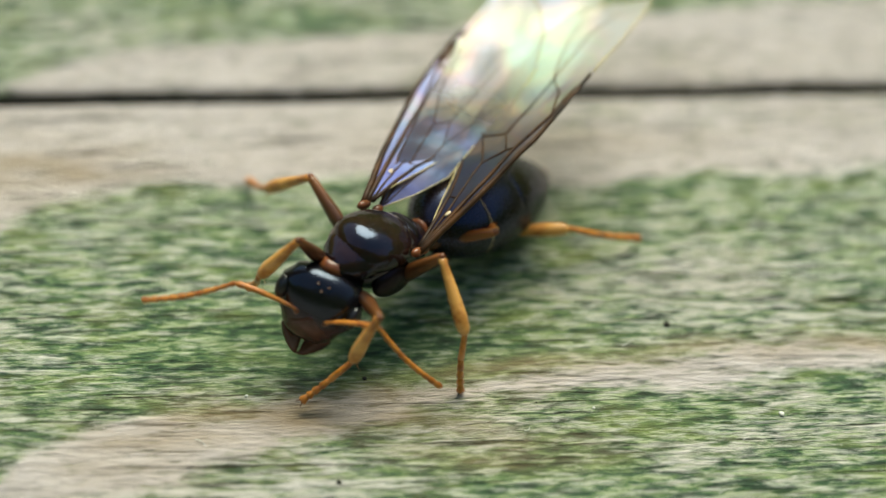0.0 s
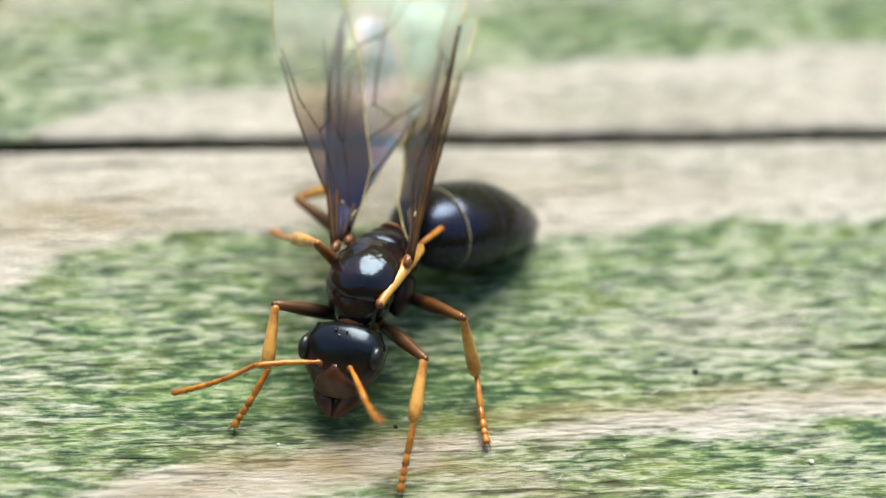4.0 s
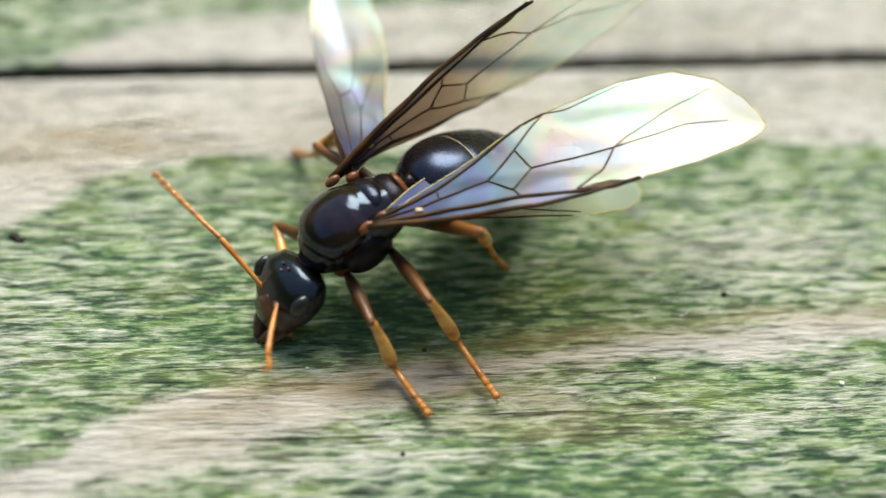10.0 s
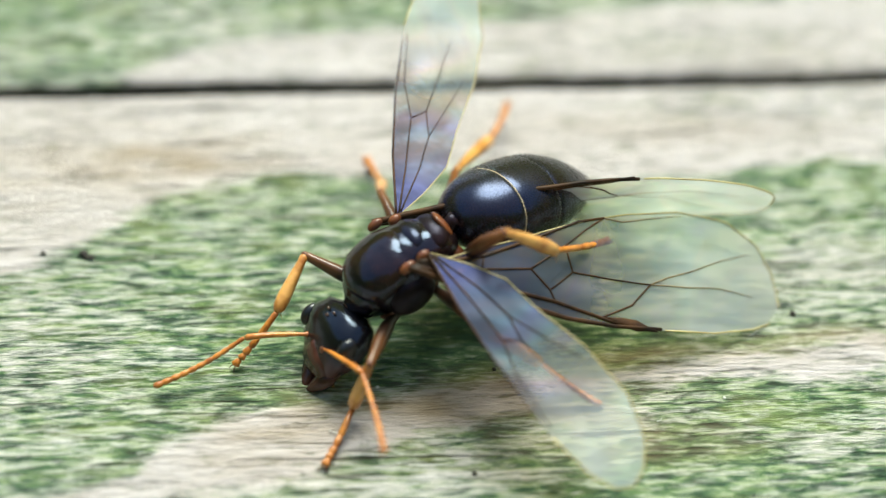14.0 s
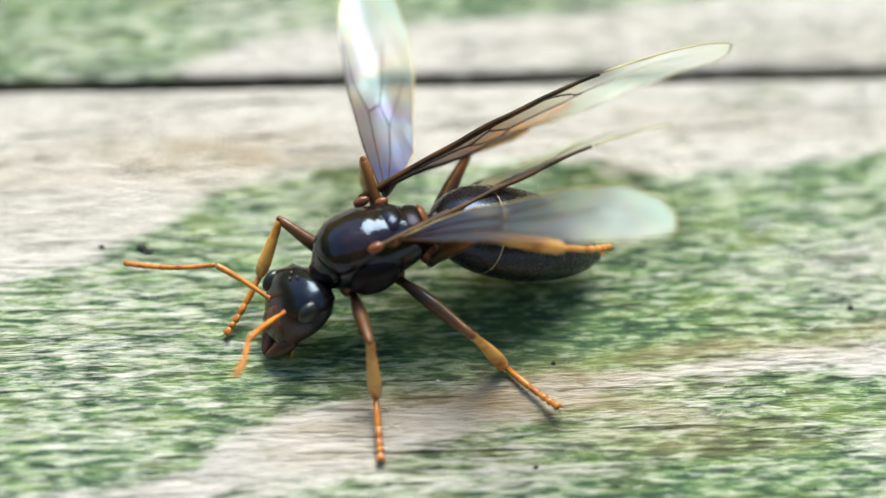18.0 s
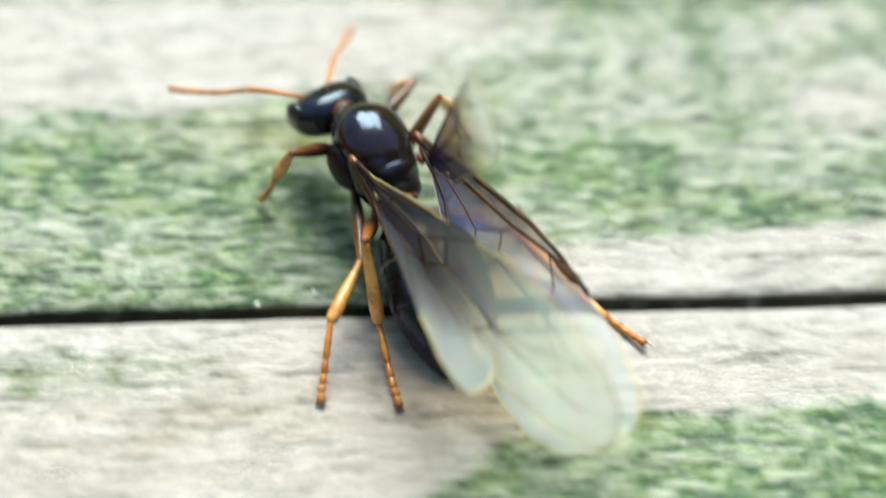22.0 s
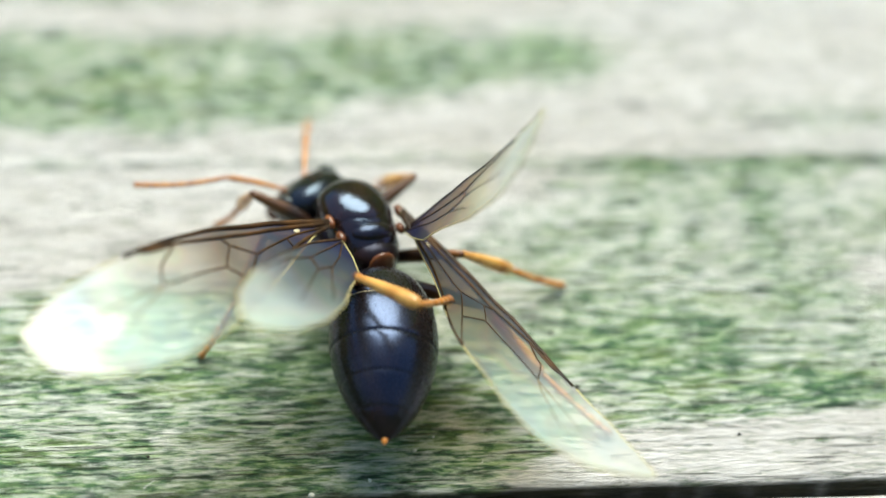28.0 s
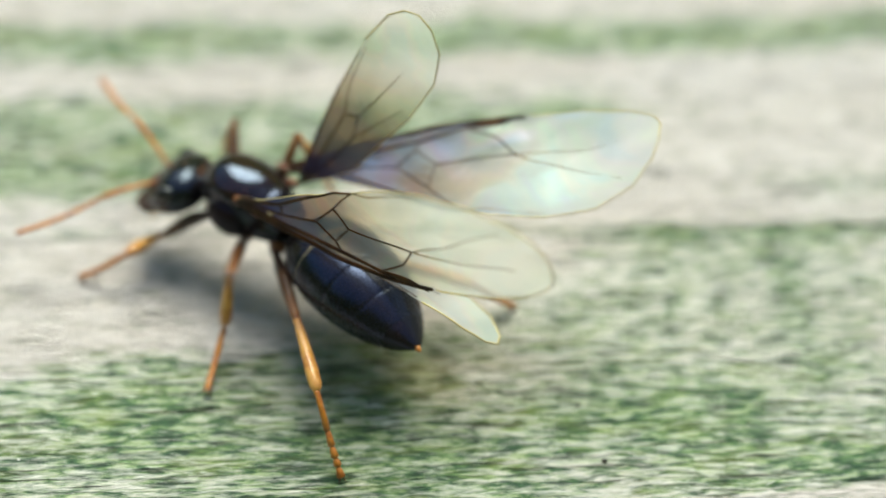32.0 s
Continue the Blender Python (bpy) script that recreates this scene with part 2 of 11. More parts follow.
def wing_material(name, smoky, clear, sheen_gain):
    m, nt, b = material(name)
    v = coords(nt)
    wrinkle = noise_tex(nt, v, 900.0, 3, 0.5, 0.4)
    sep = nt.nodes.new("ShaderNodeSeparateXYZ")
    nt.links.new(v, sep.inputs[0])
    # smoky amber towards the root, clear towards the tip
    along = calc(nt, "DIVIDE", calc(nt, "SUBTRACT", sep.outputs["X"], smoky * MM), (clear - smoky) * MM, clamp=True)
    tint = ramp(nt, along, [(0.0, (0.17, 0.105, 0.052)), (0.40, (0.35, 0.22, 0.10)), (0.68, (0.78, 0.71, 0.50)), (1.0, (0.96, 0.945, 0.84))])
    tr = nt.nodes.new("ShaderNodeBsdfTransparent")
    nt.links.new(tint, tr.inputs["Color"])
    # the lavender at the root paints the blue sheen into the base colour
    skin = mix(nt, along, (0.062, 0.060, 0.130), (0.92, 0.93, 0.91))
    nt.links.new(skin, b.inputs["Base Color"])
    b.inputs["Roughness"].default_value = 0.5
    b.inputs["Specular IOR Level"].default_value = 0.15
    # interference colours of the thin film, in broad uneven patches
    gl = node(nt, "ShaderNodeBsdfPrincipled", Roughness=0.38, Metallic=1.0)
    sheen = ramp(nt, noise_tex(nt, v, 380.0, 3, 0.5, 1.2), [(0.34, (0.48, 0.58, 1.0)), (0.43, (0.50, 0.98, 0.90)), (0.50, (0.95, 0.98, 0.72)), (0.57, (1.0, 0.66, 0.82)), (0.66, (0.55, 0.62, 1.0))])
    nt.links.new(mix(nt, calc(nt, "POWER", along, 0.7), (0.36, 0.42, 1.0), sheen), gl.inputs["Base Color"])
    bp = node(nt, "ShaderNodeBump", Strength=0.5, Distance=0.00010)
    nt.links.new(wrinkle, bp.inputs["Height"])
    nt.links.new(bp.outputs[0], gl.inputs["Normal"])
    body = nt.nodes.new("ShaderNodeMixShader")
    # the outer veil is raised to whiten the milky tips like sky glare
    nt.links.new(calc(nt, "ADD", calc(nt, "MULTIPLY", calc(nt, "POWER", along, 2.2), 0.42), calc(nt, "MULTIPLY", calc(nt, "POWER", calc(nt, "SUBTRACT", 1.0, along), 2.5), 0.36)), body.inputs[0])
    nt.links.new(tr.outputs[0], body.inputs[1])
    # the film scatters light both ways
    back = nt.nodes.new("ShaderNodeBsdfTranslucent")
    nt.links.new(skin, back.inputs["Color"])
    veil = nt.nodes.new("ShaderNodeMixShader")
    veil.inputs[0].default_value = 0.5
    nt.links.new(b.outputs[0], veil.inputs[1])
    nt.links.new(back.outputs[0], veil.inputs[2])
    nt.links.new(veil.outputs[0], body.inputs[2])
    fr = node(nt, "ShaderNodeFresnel", IOR=1.55)
    nt.links.new(bp.outputs[0], fr.inputs["Normal"])
    gloss = nt.nodes.new("ShaderNodeMixShader")
    nt.links.new(calc(nt, "MULTIPLY", calc(nt, "MINIMUM", calc(nt, "ADD", calc(nt, "MULTIPLY", fr.outputs[0], 1.4), 0.015), 0.20), calc(nt, "ADD", 0.45, calc(nt, "MULTIPLY", along, sheen_gain))), gloss.inputs[0])
    nt.links.new(body.outputs[0], gloss.inputs[1])
    nt.links.new(gl.outputs[0], gloss.inputs[2])
    nt.links.new(gloss.outputs[0], nt.nodes["Material Output"].inputs["Surface"])
    return m


def plain(name, colour, rough=0.5, metal=0.0, vary=0.25, scale=900.0, relief=0.0):
    m, nt, b = material(name)
    n = noise_tex(nt, coords(nt), scale, 4, 0.6)
    nt.links.new(mix(nt, n, tuple(c * (1 - vary) for c in colour), tuple(min(1, c * (1 + vary)) for c in colour)), b.inputs["Base Color"])
    b.inputs["Roughness"].default_value, b.inputs["Metallic"].default_value = rough, metal
    if relief:
        bump(nt, b, n, 0.5, relief)
    return m


WOOD = wood_material()
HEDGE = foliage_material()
BLACK = chitin("black_chitin", (0.005, 0.004, 0.005), (0.024, 0.010, 0.007), 0.14, coat=0.0, gloss=0.52, tint=(0.58, 0.72, 1.0))
BELLY = chitin("belly_chitin", (0.004, 0.003, 0.004), (0.014, 0.008, 0.006), 0.27, coat=0.0, gloss=0.60, tint=(0.50, 0.60, 1.0), dent=0.05)
FACE = graded("head_chitin", (0.006, 0.005, 0.006), (0.075, 0.024, 0.017), 0.75, 1.45, 0.19, coat=0.0, tint=(0.66, 0.78, 1.0))
TAIL = chitin("tail_chitin", (0.005, 0.004, 0.005), (0.018, 0.009, 0.008), 0.24, coat=0.0, tint=(0.55, 0.65, 1.0))
BROWN = chitin("brown_chitin", (0.005, 0.004, 0.004), (0.020, 0.008, 0.006), 0.34, coat=0.0, gloss=0.20, tint=(0.7, 0.7, 1.0))
JAW = chitin("jaw_chitin", (0.035, 0.012, 0.009), (0.10, 0.032, 0.020), 0.20, coat=0.0)
RUST = chitin("rust_chitin", (0.085, 0.026, 0.009), (0.22, 0.065, 0.018), 0.34, coat=0.1)
THIGH = graded("thigh_chitin", (0.026, 0.011, 0.006), (0.26, 0.088, 0.017), 0.9, 2.4, coat=0.05)
ORANGE = chitin("orange_chitin", (0.30, 0.078, 0.010), (0.60, 0.215, 0.030), 0.34, coat=0.3, spread=(0.38, 0.58), scale=2600.0)
SHIN = chitin("shin_chitin", (0.36, 0.110, 0.014), (0.70, 0.34, 0.085), 0.32, coat=0.3, spread=(0.36, 0.60), scale=1900.0)
HONEY = chitin("honey_chitin", (0.46, 0.19, 0.035), (0.66, 0.34, 0.09), 0.36, coat=0.3)
MEMBRANE = wing_material("fore_wing_membrane", 1.2, 6.4, 0.36)
MEMBRANE_HIND = wing_material("hind_wing_membrane", 0.8, 5.0, 0.10)
VEIN_EDGE = chitin("golden_wing_edge", (0.42, 0.31, 0.12), (0.62, 0.50, 0.22), 0.35, coat=0.1)
VEIN = chitin("wing_vein", (0.018, 0.010, 0.006), (0.085, 0.036, 0.012), 0.45, coat=0.0, gloss=0.15)
VEIN_PALE = chitin("pale_wing_vein", (0.14, 0.095, 0.05), (0.26, 0.19, 0.10), 0.45, coat=0.0, gloss=0.2)
PALE = plain("pale_joint_skin", (0.55, 0.42, 0.26), 0.5)
EYE = plain("compound_eye", (0.010, 0.009, 0.010), 0.3)
OCELLUS = plain("ocellus_glass", (0.10, 0.05, 0.03), 0.1)
SPLINTER = plain("pale_wood_fibre", (0.70, 0.66, 0.58), 0.6)
SOIL = plain("dark_soil_grain", (0.035, 0.028, 0.02), 0.85)
TURF = plain("turf", (0.06, 0.10, 0.035), 0.9, scale=40.0)


# ---- building helpers ----
def part(name, bm, mat, parent=None, label="", smooth=True, at=None):
    """Links a bmesh, drawn in millimetres, as one mesh object under parent."""
    me = bpy.data.meshes.new(name)
    bmesh.ops.scale(bm, vec=(MM, MM, MM), verts=bm.verts)
    bmesh.ops.recalc_face_normals(bm, faces=bm.faces)
    bm.to_mesh(me)
    bm.free()
    if smooth:
        me.polygons.foreach_set("use_smooth", [True] * len(me.polygons))
    me.materials.append(mat)
    ob = new(name, me)
    if parent:
        ob.parent = parent
    if at is not None:
        ob.matrix_basis = at
    return tagged(ob, label)


def ring_loft(bm, rings, close=True):
    """Skins a row of rings of equal length; the ends are capped with a fan."""
    vs = [[bm.verts.new(p) for p in ring] for ring in rings]
    n = len(vs[0])
    for a, b in zip(vs, vs[1:]):
        for i in range(n):
            bm.faces.new((a[i], a[(i + 1) % n], b[(i + 1) % n], b[i]))
    if close:
        for ring in (vs[0], vs[-1]):
            mid = bm.verts.new(sum((v.co for v in ring), Vector()) / n)
            for i in range(n):
                bm.faces.new((ring[i], ring[(i + 1) % n], mid))
    return vs


def smoothstep(a, b, x):
    u = min(1, max(0, (x - a) / (b - a)))
    return u * u * (3 - 2 * u)


def curve_at(keys, x):
    """A smooth curve through a few (x, value) keys."""
    if x <= keys[0][0]:
        return keys[0][1]
    for (x0, v0), (x1, v1) in zip(keys, keys[1:]):
        if x <= x1:
            return v0 + (v1 - v0) * smoothstep(x0, x1, x)
    return keys[-1][1]


def line_at(keys, x):
    if x <= keys[0][0]:
        return keys[0][1]
    for (x0, v0), (x1, v1) in zip(keys, keys[1:]):
        if x <= x1:
            return v0 + (v1 - v0) * (x - x0) / (x1 - x0)
    return keys[-1][1]


def body_rings(xs, half_width, top, bottom, n=28, square=2.0):
    """Rings across x; half width, top and bottom are functions of x."""
    rings = []
    for x in xs:
        w, zt, zb = half_width(x), top(x), bottom(x)
        zm = (zt + zb) / 2
        h = (zt - zb) / 2
        ring = []
        for i in range(n):
            a = 2 * math.pi * i / n
            c, s = math.cos(a), math.sin(a)
            ring.append((x, w * math.copysign(abs(c) ** (2 / square), c), zm + h * math.copysign(abs(s) ** (2 / square), s)))
        rings.append(ring)
    return rings


def egg(bm, centre, size, n=18, m=12):
    rings = []
    for j in range(1, m):
        p = math.pi * j / m
        rings.append([(centre[0] - size[0] * math.cos(p), centre[1] + size[1] * math.sin(p) * math.cos(2 * math.pi * i / n),
                       centre[2] + size[2] * math.sin(p) * math.sin(2 * math.pi * i / n)) for i in range(n)])
    ring_loft(bm, rings)


def limb(bm, stations, n=12):
    """A jointed rod along x: stations of (x, bow, half width, half height)."""
    ring_loft(bm, [[(x, w * math.cos(2 * math.pi * i / n), z + h * math.sin(2 * math.pi * i / n)) for i in range(n)] for x, z, w, h in stations])


def tube(bm, points, radius, n=6):
    """A thin tube through points; radius is a number or a function of 0..1."""
    pts = [Vector(p) for p in points]
    rings = []
    for k, p in enumerate(pts):
        d = (pts[min(k + 1, len(pts) - 1)] - pts[max(k - 1, 0)]).normalized()
        side = d.cross(Vector((0, 0, 1)))
        side = side.normalized() if side.length > 1e-4 else Vector((1, 0, 0))
        up = side.cross(d)
        r = radius(k / (len(pts) - 1)) if callable(radius) else radius
        rings.append([p + side * r * math.cos(2 * math.pi * i / n) + up * r * math.sin(2 * math.pi * i / n) for i in range(n)])
    ring_loft(bm, rings)


def bristles(bm, spots, length=0.09, thick=0.007):
    """Fine hairs: thin three-sided spikes from (place, direction) pairs."""
    for p, d in spots:
        p, d = Vector(p), Vector(d).normalized()
        s = d.orthogonal().normalized()
        u = d.cross(s)
        base = [bm.verts.new(p + s * thick * math.cos(a) + u * thick * math.sin(a)) for a in (0, 2.1, 4.2)]
        tip = bm.verts.new(p + d * length * random.uniform(0.6, 1.2))
        for i in range(3):
            bm.faces.new((base[i], base[(i + 1) % 3], tip))


# ---- the boards ----
GAP_FRONT, GAP_MAIN, CRACK = -10.5, 2.93, 13.0   # joints between the boards, along y in millimetres


def n2(x, y, s, seed=0.0):
    return noise.noise(Vector((x / s, y / s, seed)))


def band(v, lo, hi, soft):
    return smoothstep(lo - soft, lo + soft, v) * (1 - smoothstep(hi - soft, hi + soft, v))


def blob(x, y, cx, cy, rx, ry):
    d = ((x - cx) / rx) ** 2 + ((y - cy) / ry) ** 2
    return math.exp(-d)


def algae(x, y):
    """How thickly algae grow at a place on the boards, 0 to 1."""
    line = 0.30 * math.exp(-((x - line_at([(-12, -1.6), (-7.9, -1.4), (1.2, -0.3), (5.2, 0.8), (14, 2.6)], y)) / 0.06) ** 2)
    x -= 0.7 if y < GAP_MAIN else 0.95
    wob = 0.55 * n2(x, y * 2.2, 2.6, 3.1) + 0.3 * n2(x, y * 2.5, 0.9, 7.7)
    if y < GAP_FRONT:
        return 0.35 + 0.3 * n2(x, y * 2, 4, 1.0)
    if y < GAP_MAIN:
        up = line_at([(-12, -4.5), (-6.6, -3.1), (-4.9, -2.0), (-3.1, -0.6), (-0.6, -0.1), (4.5, 0.0), (7.0, -0.7), (11, -0.2), (15, 0.1)], x)
        low = line_at([(-12, -9.6), (-3.7, -8.7), (-3.1, -7.9), (-1.8, -7.25), (2.8, -6.6), (5.2, -6.4), (8.8, -5.9), (12.1, -5.6), (16, -5.2)], x)
        low2 = line_at([(-12, -11), (-3.4, -9.4), (0, -8.4), (2.2, -7.4), (5.5, -6.75), (11.9, -6.3), (16, -6.0)], x)
        a = 0.95 * band(y + wob * 0.8, low, up, 0.35)
        a = max(a, (0.66 + 0.30 * smoothstep(1.5, 5.0, x) + 0.55 * n2(x, y * 3.4, 2.4, 6.3)) * (1 - smoothstep(low2 - 0.5, low2 + 0.3, y + wob)))
        a += 0.50 * blob(x, y, 3.2, -5.2, 4.2, 1.2) + 0.16 * blob(x, y, 5.0, -1.8, 3.5, 1.2)
        a -= 0.45 * blob(x, y, 11.6, -3.4, 3.0, 1.2) + 0.25 * blob(x, y, -5.8, -5.0, 2.2, 2.6)
        a -= 0.15 * blob(x, y, 5.6, -8.8, 3.0, 0.3)
        a -= 0.30 * blob(x, y, 2.6, -7.2, 1.6, 0.5)
        a += 0.65 * blob(x, y, -12.0, 1.25, 3.2, 0.75)
        a += 0.22 * smoothstep(1.0, 1.6, y) * smoothstep(5, 9, x) + 0.1 * n2(x, y, 1.7, 5.0)
        return a + line * (0.5 - a)
    if y < CRACK:
        # pale upper left, green middle, pale lower right corner
        a = 0.90 + 0.4 * n2(x, y * 1.6, 3.3, 2.2) - 0.30 * smoothstep(7.0, 9.5, y) * smoothstep(-9.0, -4.0, x) - 0.14 * blob(x, y, -3.5, 6.5, 3.0, 1.5)
        a += 0.16 * blob(x, y, -9.0, 6.6, 6.0, 1.4)
        edge = line_at([(-20, 8.2), (-16, 9.0), (-8, 9.6), (-5, 10.6), (-2, 12.6), (0, 13.4), (9, 13.9)], x)
        a *= 1 - smoothstep(edge - 0.7, edge + 0.5, y + wob)
        top = line_at([(-8, 3.0), (-4.2, 3.7), (-2, 4.5), (2, 4.9), (6, 5.3), (10, 5.8), (20, 6.5)], x)
        pale = smoothstep(-5.2, -3.8, x + 0.6 * wob) * (1 - smoothstep(top - 0.35, top + 0.35, y + 0.5 * wob))
        a *= 1 - 0.95 * pale
        a += 0.30 * blob(x, y, 9, 4.0, 4.0, 1.0)
        a -= 0.35 * blob(x, y, 5.4, 8.6, 1.2, 1.0)
        a -= 0.5 * blob(x, y, 5.0, 9.1, 1.0, 0.55)
        a += 0.35 * blob(x, y, 2.4, 10.6, 0.35, 1.2) + 0.3 * blob(x, y, 3.8, 13.0, 1.0, 0.9)
        a += 0.45 * math.exp(-((y - CRACK) / 0.35) ** 2) * smoothstep(-7.0, -3.0, x)
        return a + line * (0.6 - a)
    if y < 24.5:
        a = 0.85 * band(y + wob, line_at([(-20, 14.0), (-8, 14.6), (-4, 15.6), (9, 16.6)], x), line_at([(-20, 18.0), (-2, 18.2), (9, 17.6)], x), 0.7)
        a *= 1 - 0.85 * smoothstep(-2.5, 0.5, x)
        a += 0.45 * blob(x, y, -1.2, 16.6, 1.0, 0.7) + 0.55 * blob(x, y, 4.6, 14.5, 2.6, 0.9)
        a += 0.9 * band(y + wob, 19.6, 21.2, 0.5) + 0.45 * math.exp(-((y - CRACK) / 0.35) ** 2)
        return a + 0.12 * n2(x, y, 2.0, 8.0)
    return 0.45 + 0.4 * n2(x, y * 1.5, 5.0, 4.0)


def stain_shade(x, y):
    """Brown water stains in the timber, with some of the ant's shade painted in."""
    # the (-2.2, 0.4) blob paints the brownish shadow of the gaster
    a = 0.50 * blob(x, y, 4.2, -7.2, 4.6, 0.8) + 0.6 * blob(x, y, 7.5, -8.2, 2.2, 0.5) + 0.65 * blob(x, y, -2.2, 0.4, 2.2, 0.8)
    # at (3.0, -6.75) a brown stain and the head's shadow share one blob
    a += 0.45 * blob(x, y, -8.0, 0.0, 6.0, 1.6) + 0.35 * blob(x, y, 3.0, -6.75, 3.2, 0.6) + 0.4 * blob(x, y, -6.0, 8.4, 3.5, 1.0) + 0.35 * blob(x, y, 9.0, 1.2, 4.0, 0.5)
    # a golden stain follows the bare streak in front of the ant
    mid = line_at([(-3, -8.0), (0, -7.4), (3, -6.9), (5.5, -6.3), (9, -5.75), (13, -5.4)], x)
    # the last blob is a brown smear with shade near the head painted in
    a += 0.62 * math.exp(-((y - mid) / 0.42) ** 2) * smoothstep(-2.5, 1.5, x) + 0.40 * blob(x, y, -0.4, -8.3, 2.0, 0.8)
    return max(0.0, a * (0.8 + 0.8 * n2(x, y * 3, 1.5, 11.0)))


def relief(x, y):
    """Height of the worn surface, in millimetres."""
    g = 0.030 * noise.noise(Vector((x / 5.5, y / 0.42, 0.3))) + 0.016 * noise.noise(Vector((x / 1.6, y / 0.13, 5.3)))
    return g + 0.02 * n2(x, y, 4.5, 9.0) - 0.04


def board(y0, y1, x0, x1, step, label, thick=9.0, name="board", soil=(0.95, 0.95)):
    """A worn board with rounded long edges; its grain runs along x. soil: how rounded and dark each long edge is."""
    nx = max(8, int((x1 - x0) / (step * 2.2)))
    ny = max(8, int((y1 - y0) / step))
    verts, faces, wear, edge_dark, tan = [], [], [], [], []
    rows = ny + 1
    for i in range(nx + 1):
        x = x0 + (x1 - x0) * i / nx
        w0 = 0.05 * n2(x, y0, 2.4, 2.0)
        w1 = 0.05 * n2(x, y1, 2.4, 6.0)
        for j in range(rows):
            y = y0 + w0 + (y1 + w1 - y0 - w0) * j / ny
            e = min(y - y0 - w0, y1 + w1 - y)
            drop = 0.17 * soil[y - y0 > y1 - y] * (1 - smoothstep(0.0, 0.26, e)) ** 2
            verts.append((x * MM, y * MM, (relief(x, y) - drop) * MM))
            wear.append(algae(x, y))
            tan.append(stain_shade(x, y))
            edge_dark.append(soil[y - y0 > y1 - y] * (1 - smoothstep(0.0, 0.09, e + 0.05 * n2(x, y, 0.5, 3.0))))
        for y in (y1 + w1 - 0.12, y0 + w0 + 0.12):
            verts.append((x * MM, y * MM, -thick * MM))
            wear.append(0.25)
            tan.append(0.0)
            edge_dark.append(1.0)
    col = rows + 2
    for i in range(nx):
        a, b = i * col, (i + 1) * col
        for j in range(col):
            k = (j + 1) % col
            faces.append((a + j, b + j, b + k, a + k))
    faces.append(tuple(range(col)))
    faces.append(tuple(nx * col + j for j in reversed(range(col))))
    me = bpy.data.meshes.new(name)
    me.from_pydata(verts, [], faces)
    att = me.attributes.new("algae", "FLOAT", "POINT")
    att.data.foreach_set("value", wear)
    att = me.attributes.new("stain_shade", "FLOAT", "POINT")
    att.data.foreach_set("value", tan)
    att = me.attributes.new("edge_dark", "FLOAT", "POINT")
    att.data.foreach_set("value", edge_dark)
    me.polygons.foreach_set("use_smooth", [True] * len(me.polygons))
    me.materials.append(WOOD)
    ob = new(name, me)
    return tagged(ob, label, "board", "boards of the deck")


board(GAP_FRONT + 0.14, GAP_MAIN - 0.17, -22, 32, 0.075, "weathered wooden board, pale grain under a broad green algae band")
board(GAP_MAIN + 0.17, CRACK - 0.004, -34, 34, 0.085, "weathered wooden board with patchy green algae and bleached strips", soil=(0.95, 0.10))
board(CRACK + 0.004, 24.4, -40, 40, 0.14, "bleached wooden board with faint green algae patches", soil=(0.10, 0.9))
board(GAP_FRONT - 13.0, GAP_FRONT - 0.14, -30, 40, 0.2, "weathered wooden board with thin green algae")
for k in range(9):
    board(24.7 + 13.0 * k, 37.4 + 13.0 * k, -110, 110, 0.6, "weathered greenish wooden board")
    board(GAP_FRONT - 26.1 - 13.0 * k, GAP_FRONT - 13.3 - 13.0 * k, -110, 110, 0.6, "weathered greenish wooden board")

# bearers under the boards, and the turf far below
for x in (-80, 80):
    bm = bmesh.new()
    bmesh.ops.create_cube(bm, size=1.0)
    bmesh.ops.scale(bm, vec=(24, 290, 30), verts=bm.verts)
    bmesh.ops.bevel(bm, geom=bm.edges[:], offset=0.8, segments=2, affect="EDGES")
    tagged(part("bearer", bm, WOOD, at=mm(x, 5, -24.05), smooth=False), "dark wooden bearer under the deck boards", "beam", "bearers of the deck")
bm = bmesh.new()
bmesh.ops.create_grid(bm, x_segments=24, y_segments=24, size=400000)
tagged(part("ground", bm, TURF, at=mm(0, 0, -39.1)), "short green turf below the boards", "ground", kind="structure")

# unseen hedge added all round, for olive and dark reflections on ant and wings
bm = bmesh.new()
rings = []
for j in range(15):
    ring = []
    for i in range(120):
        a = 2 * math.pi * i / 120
        # the tallest bulge, behind the camera, stands in for the unseen person there
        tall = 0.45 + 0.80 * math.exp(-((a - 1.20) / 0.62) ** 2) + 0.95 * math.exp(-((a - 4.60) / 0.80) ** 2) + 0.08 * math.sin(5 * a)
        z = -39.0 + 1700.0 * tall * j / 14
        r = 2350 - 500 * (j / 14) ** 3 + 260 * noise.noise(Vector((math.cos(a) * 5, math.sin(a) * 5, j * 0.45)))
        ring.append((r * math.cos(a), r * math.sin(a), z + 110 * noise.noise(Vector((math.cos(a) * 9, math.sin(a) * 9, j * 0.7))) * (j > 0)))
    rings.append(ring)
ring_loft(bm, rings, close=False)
tagged(part("backdrop", bm, HEDGE), "unseen dark green hedge added for its reflections", "hedge", kind="structure")


# ---- the winged ant ----
ant = tagged(new("winged_ant"), "dark brown winged ant with orange legs on weathered boards", "ant")

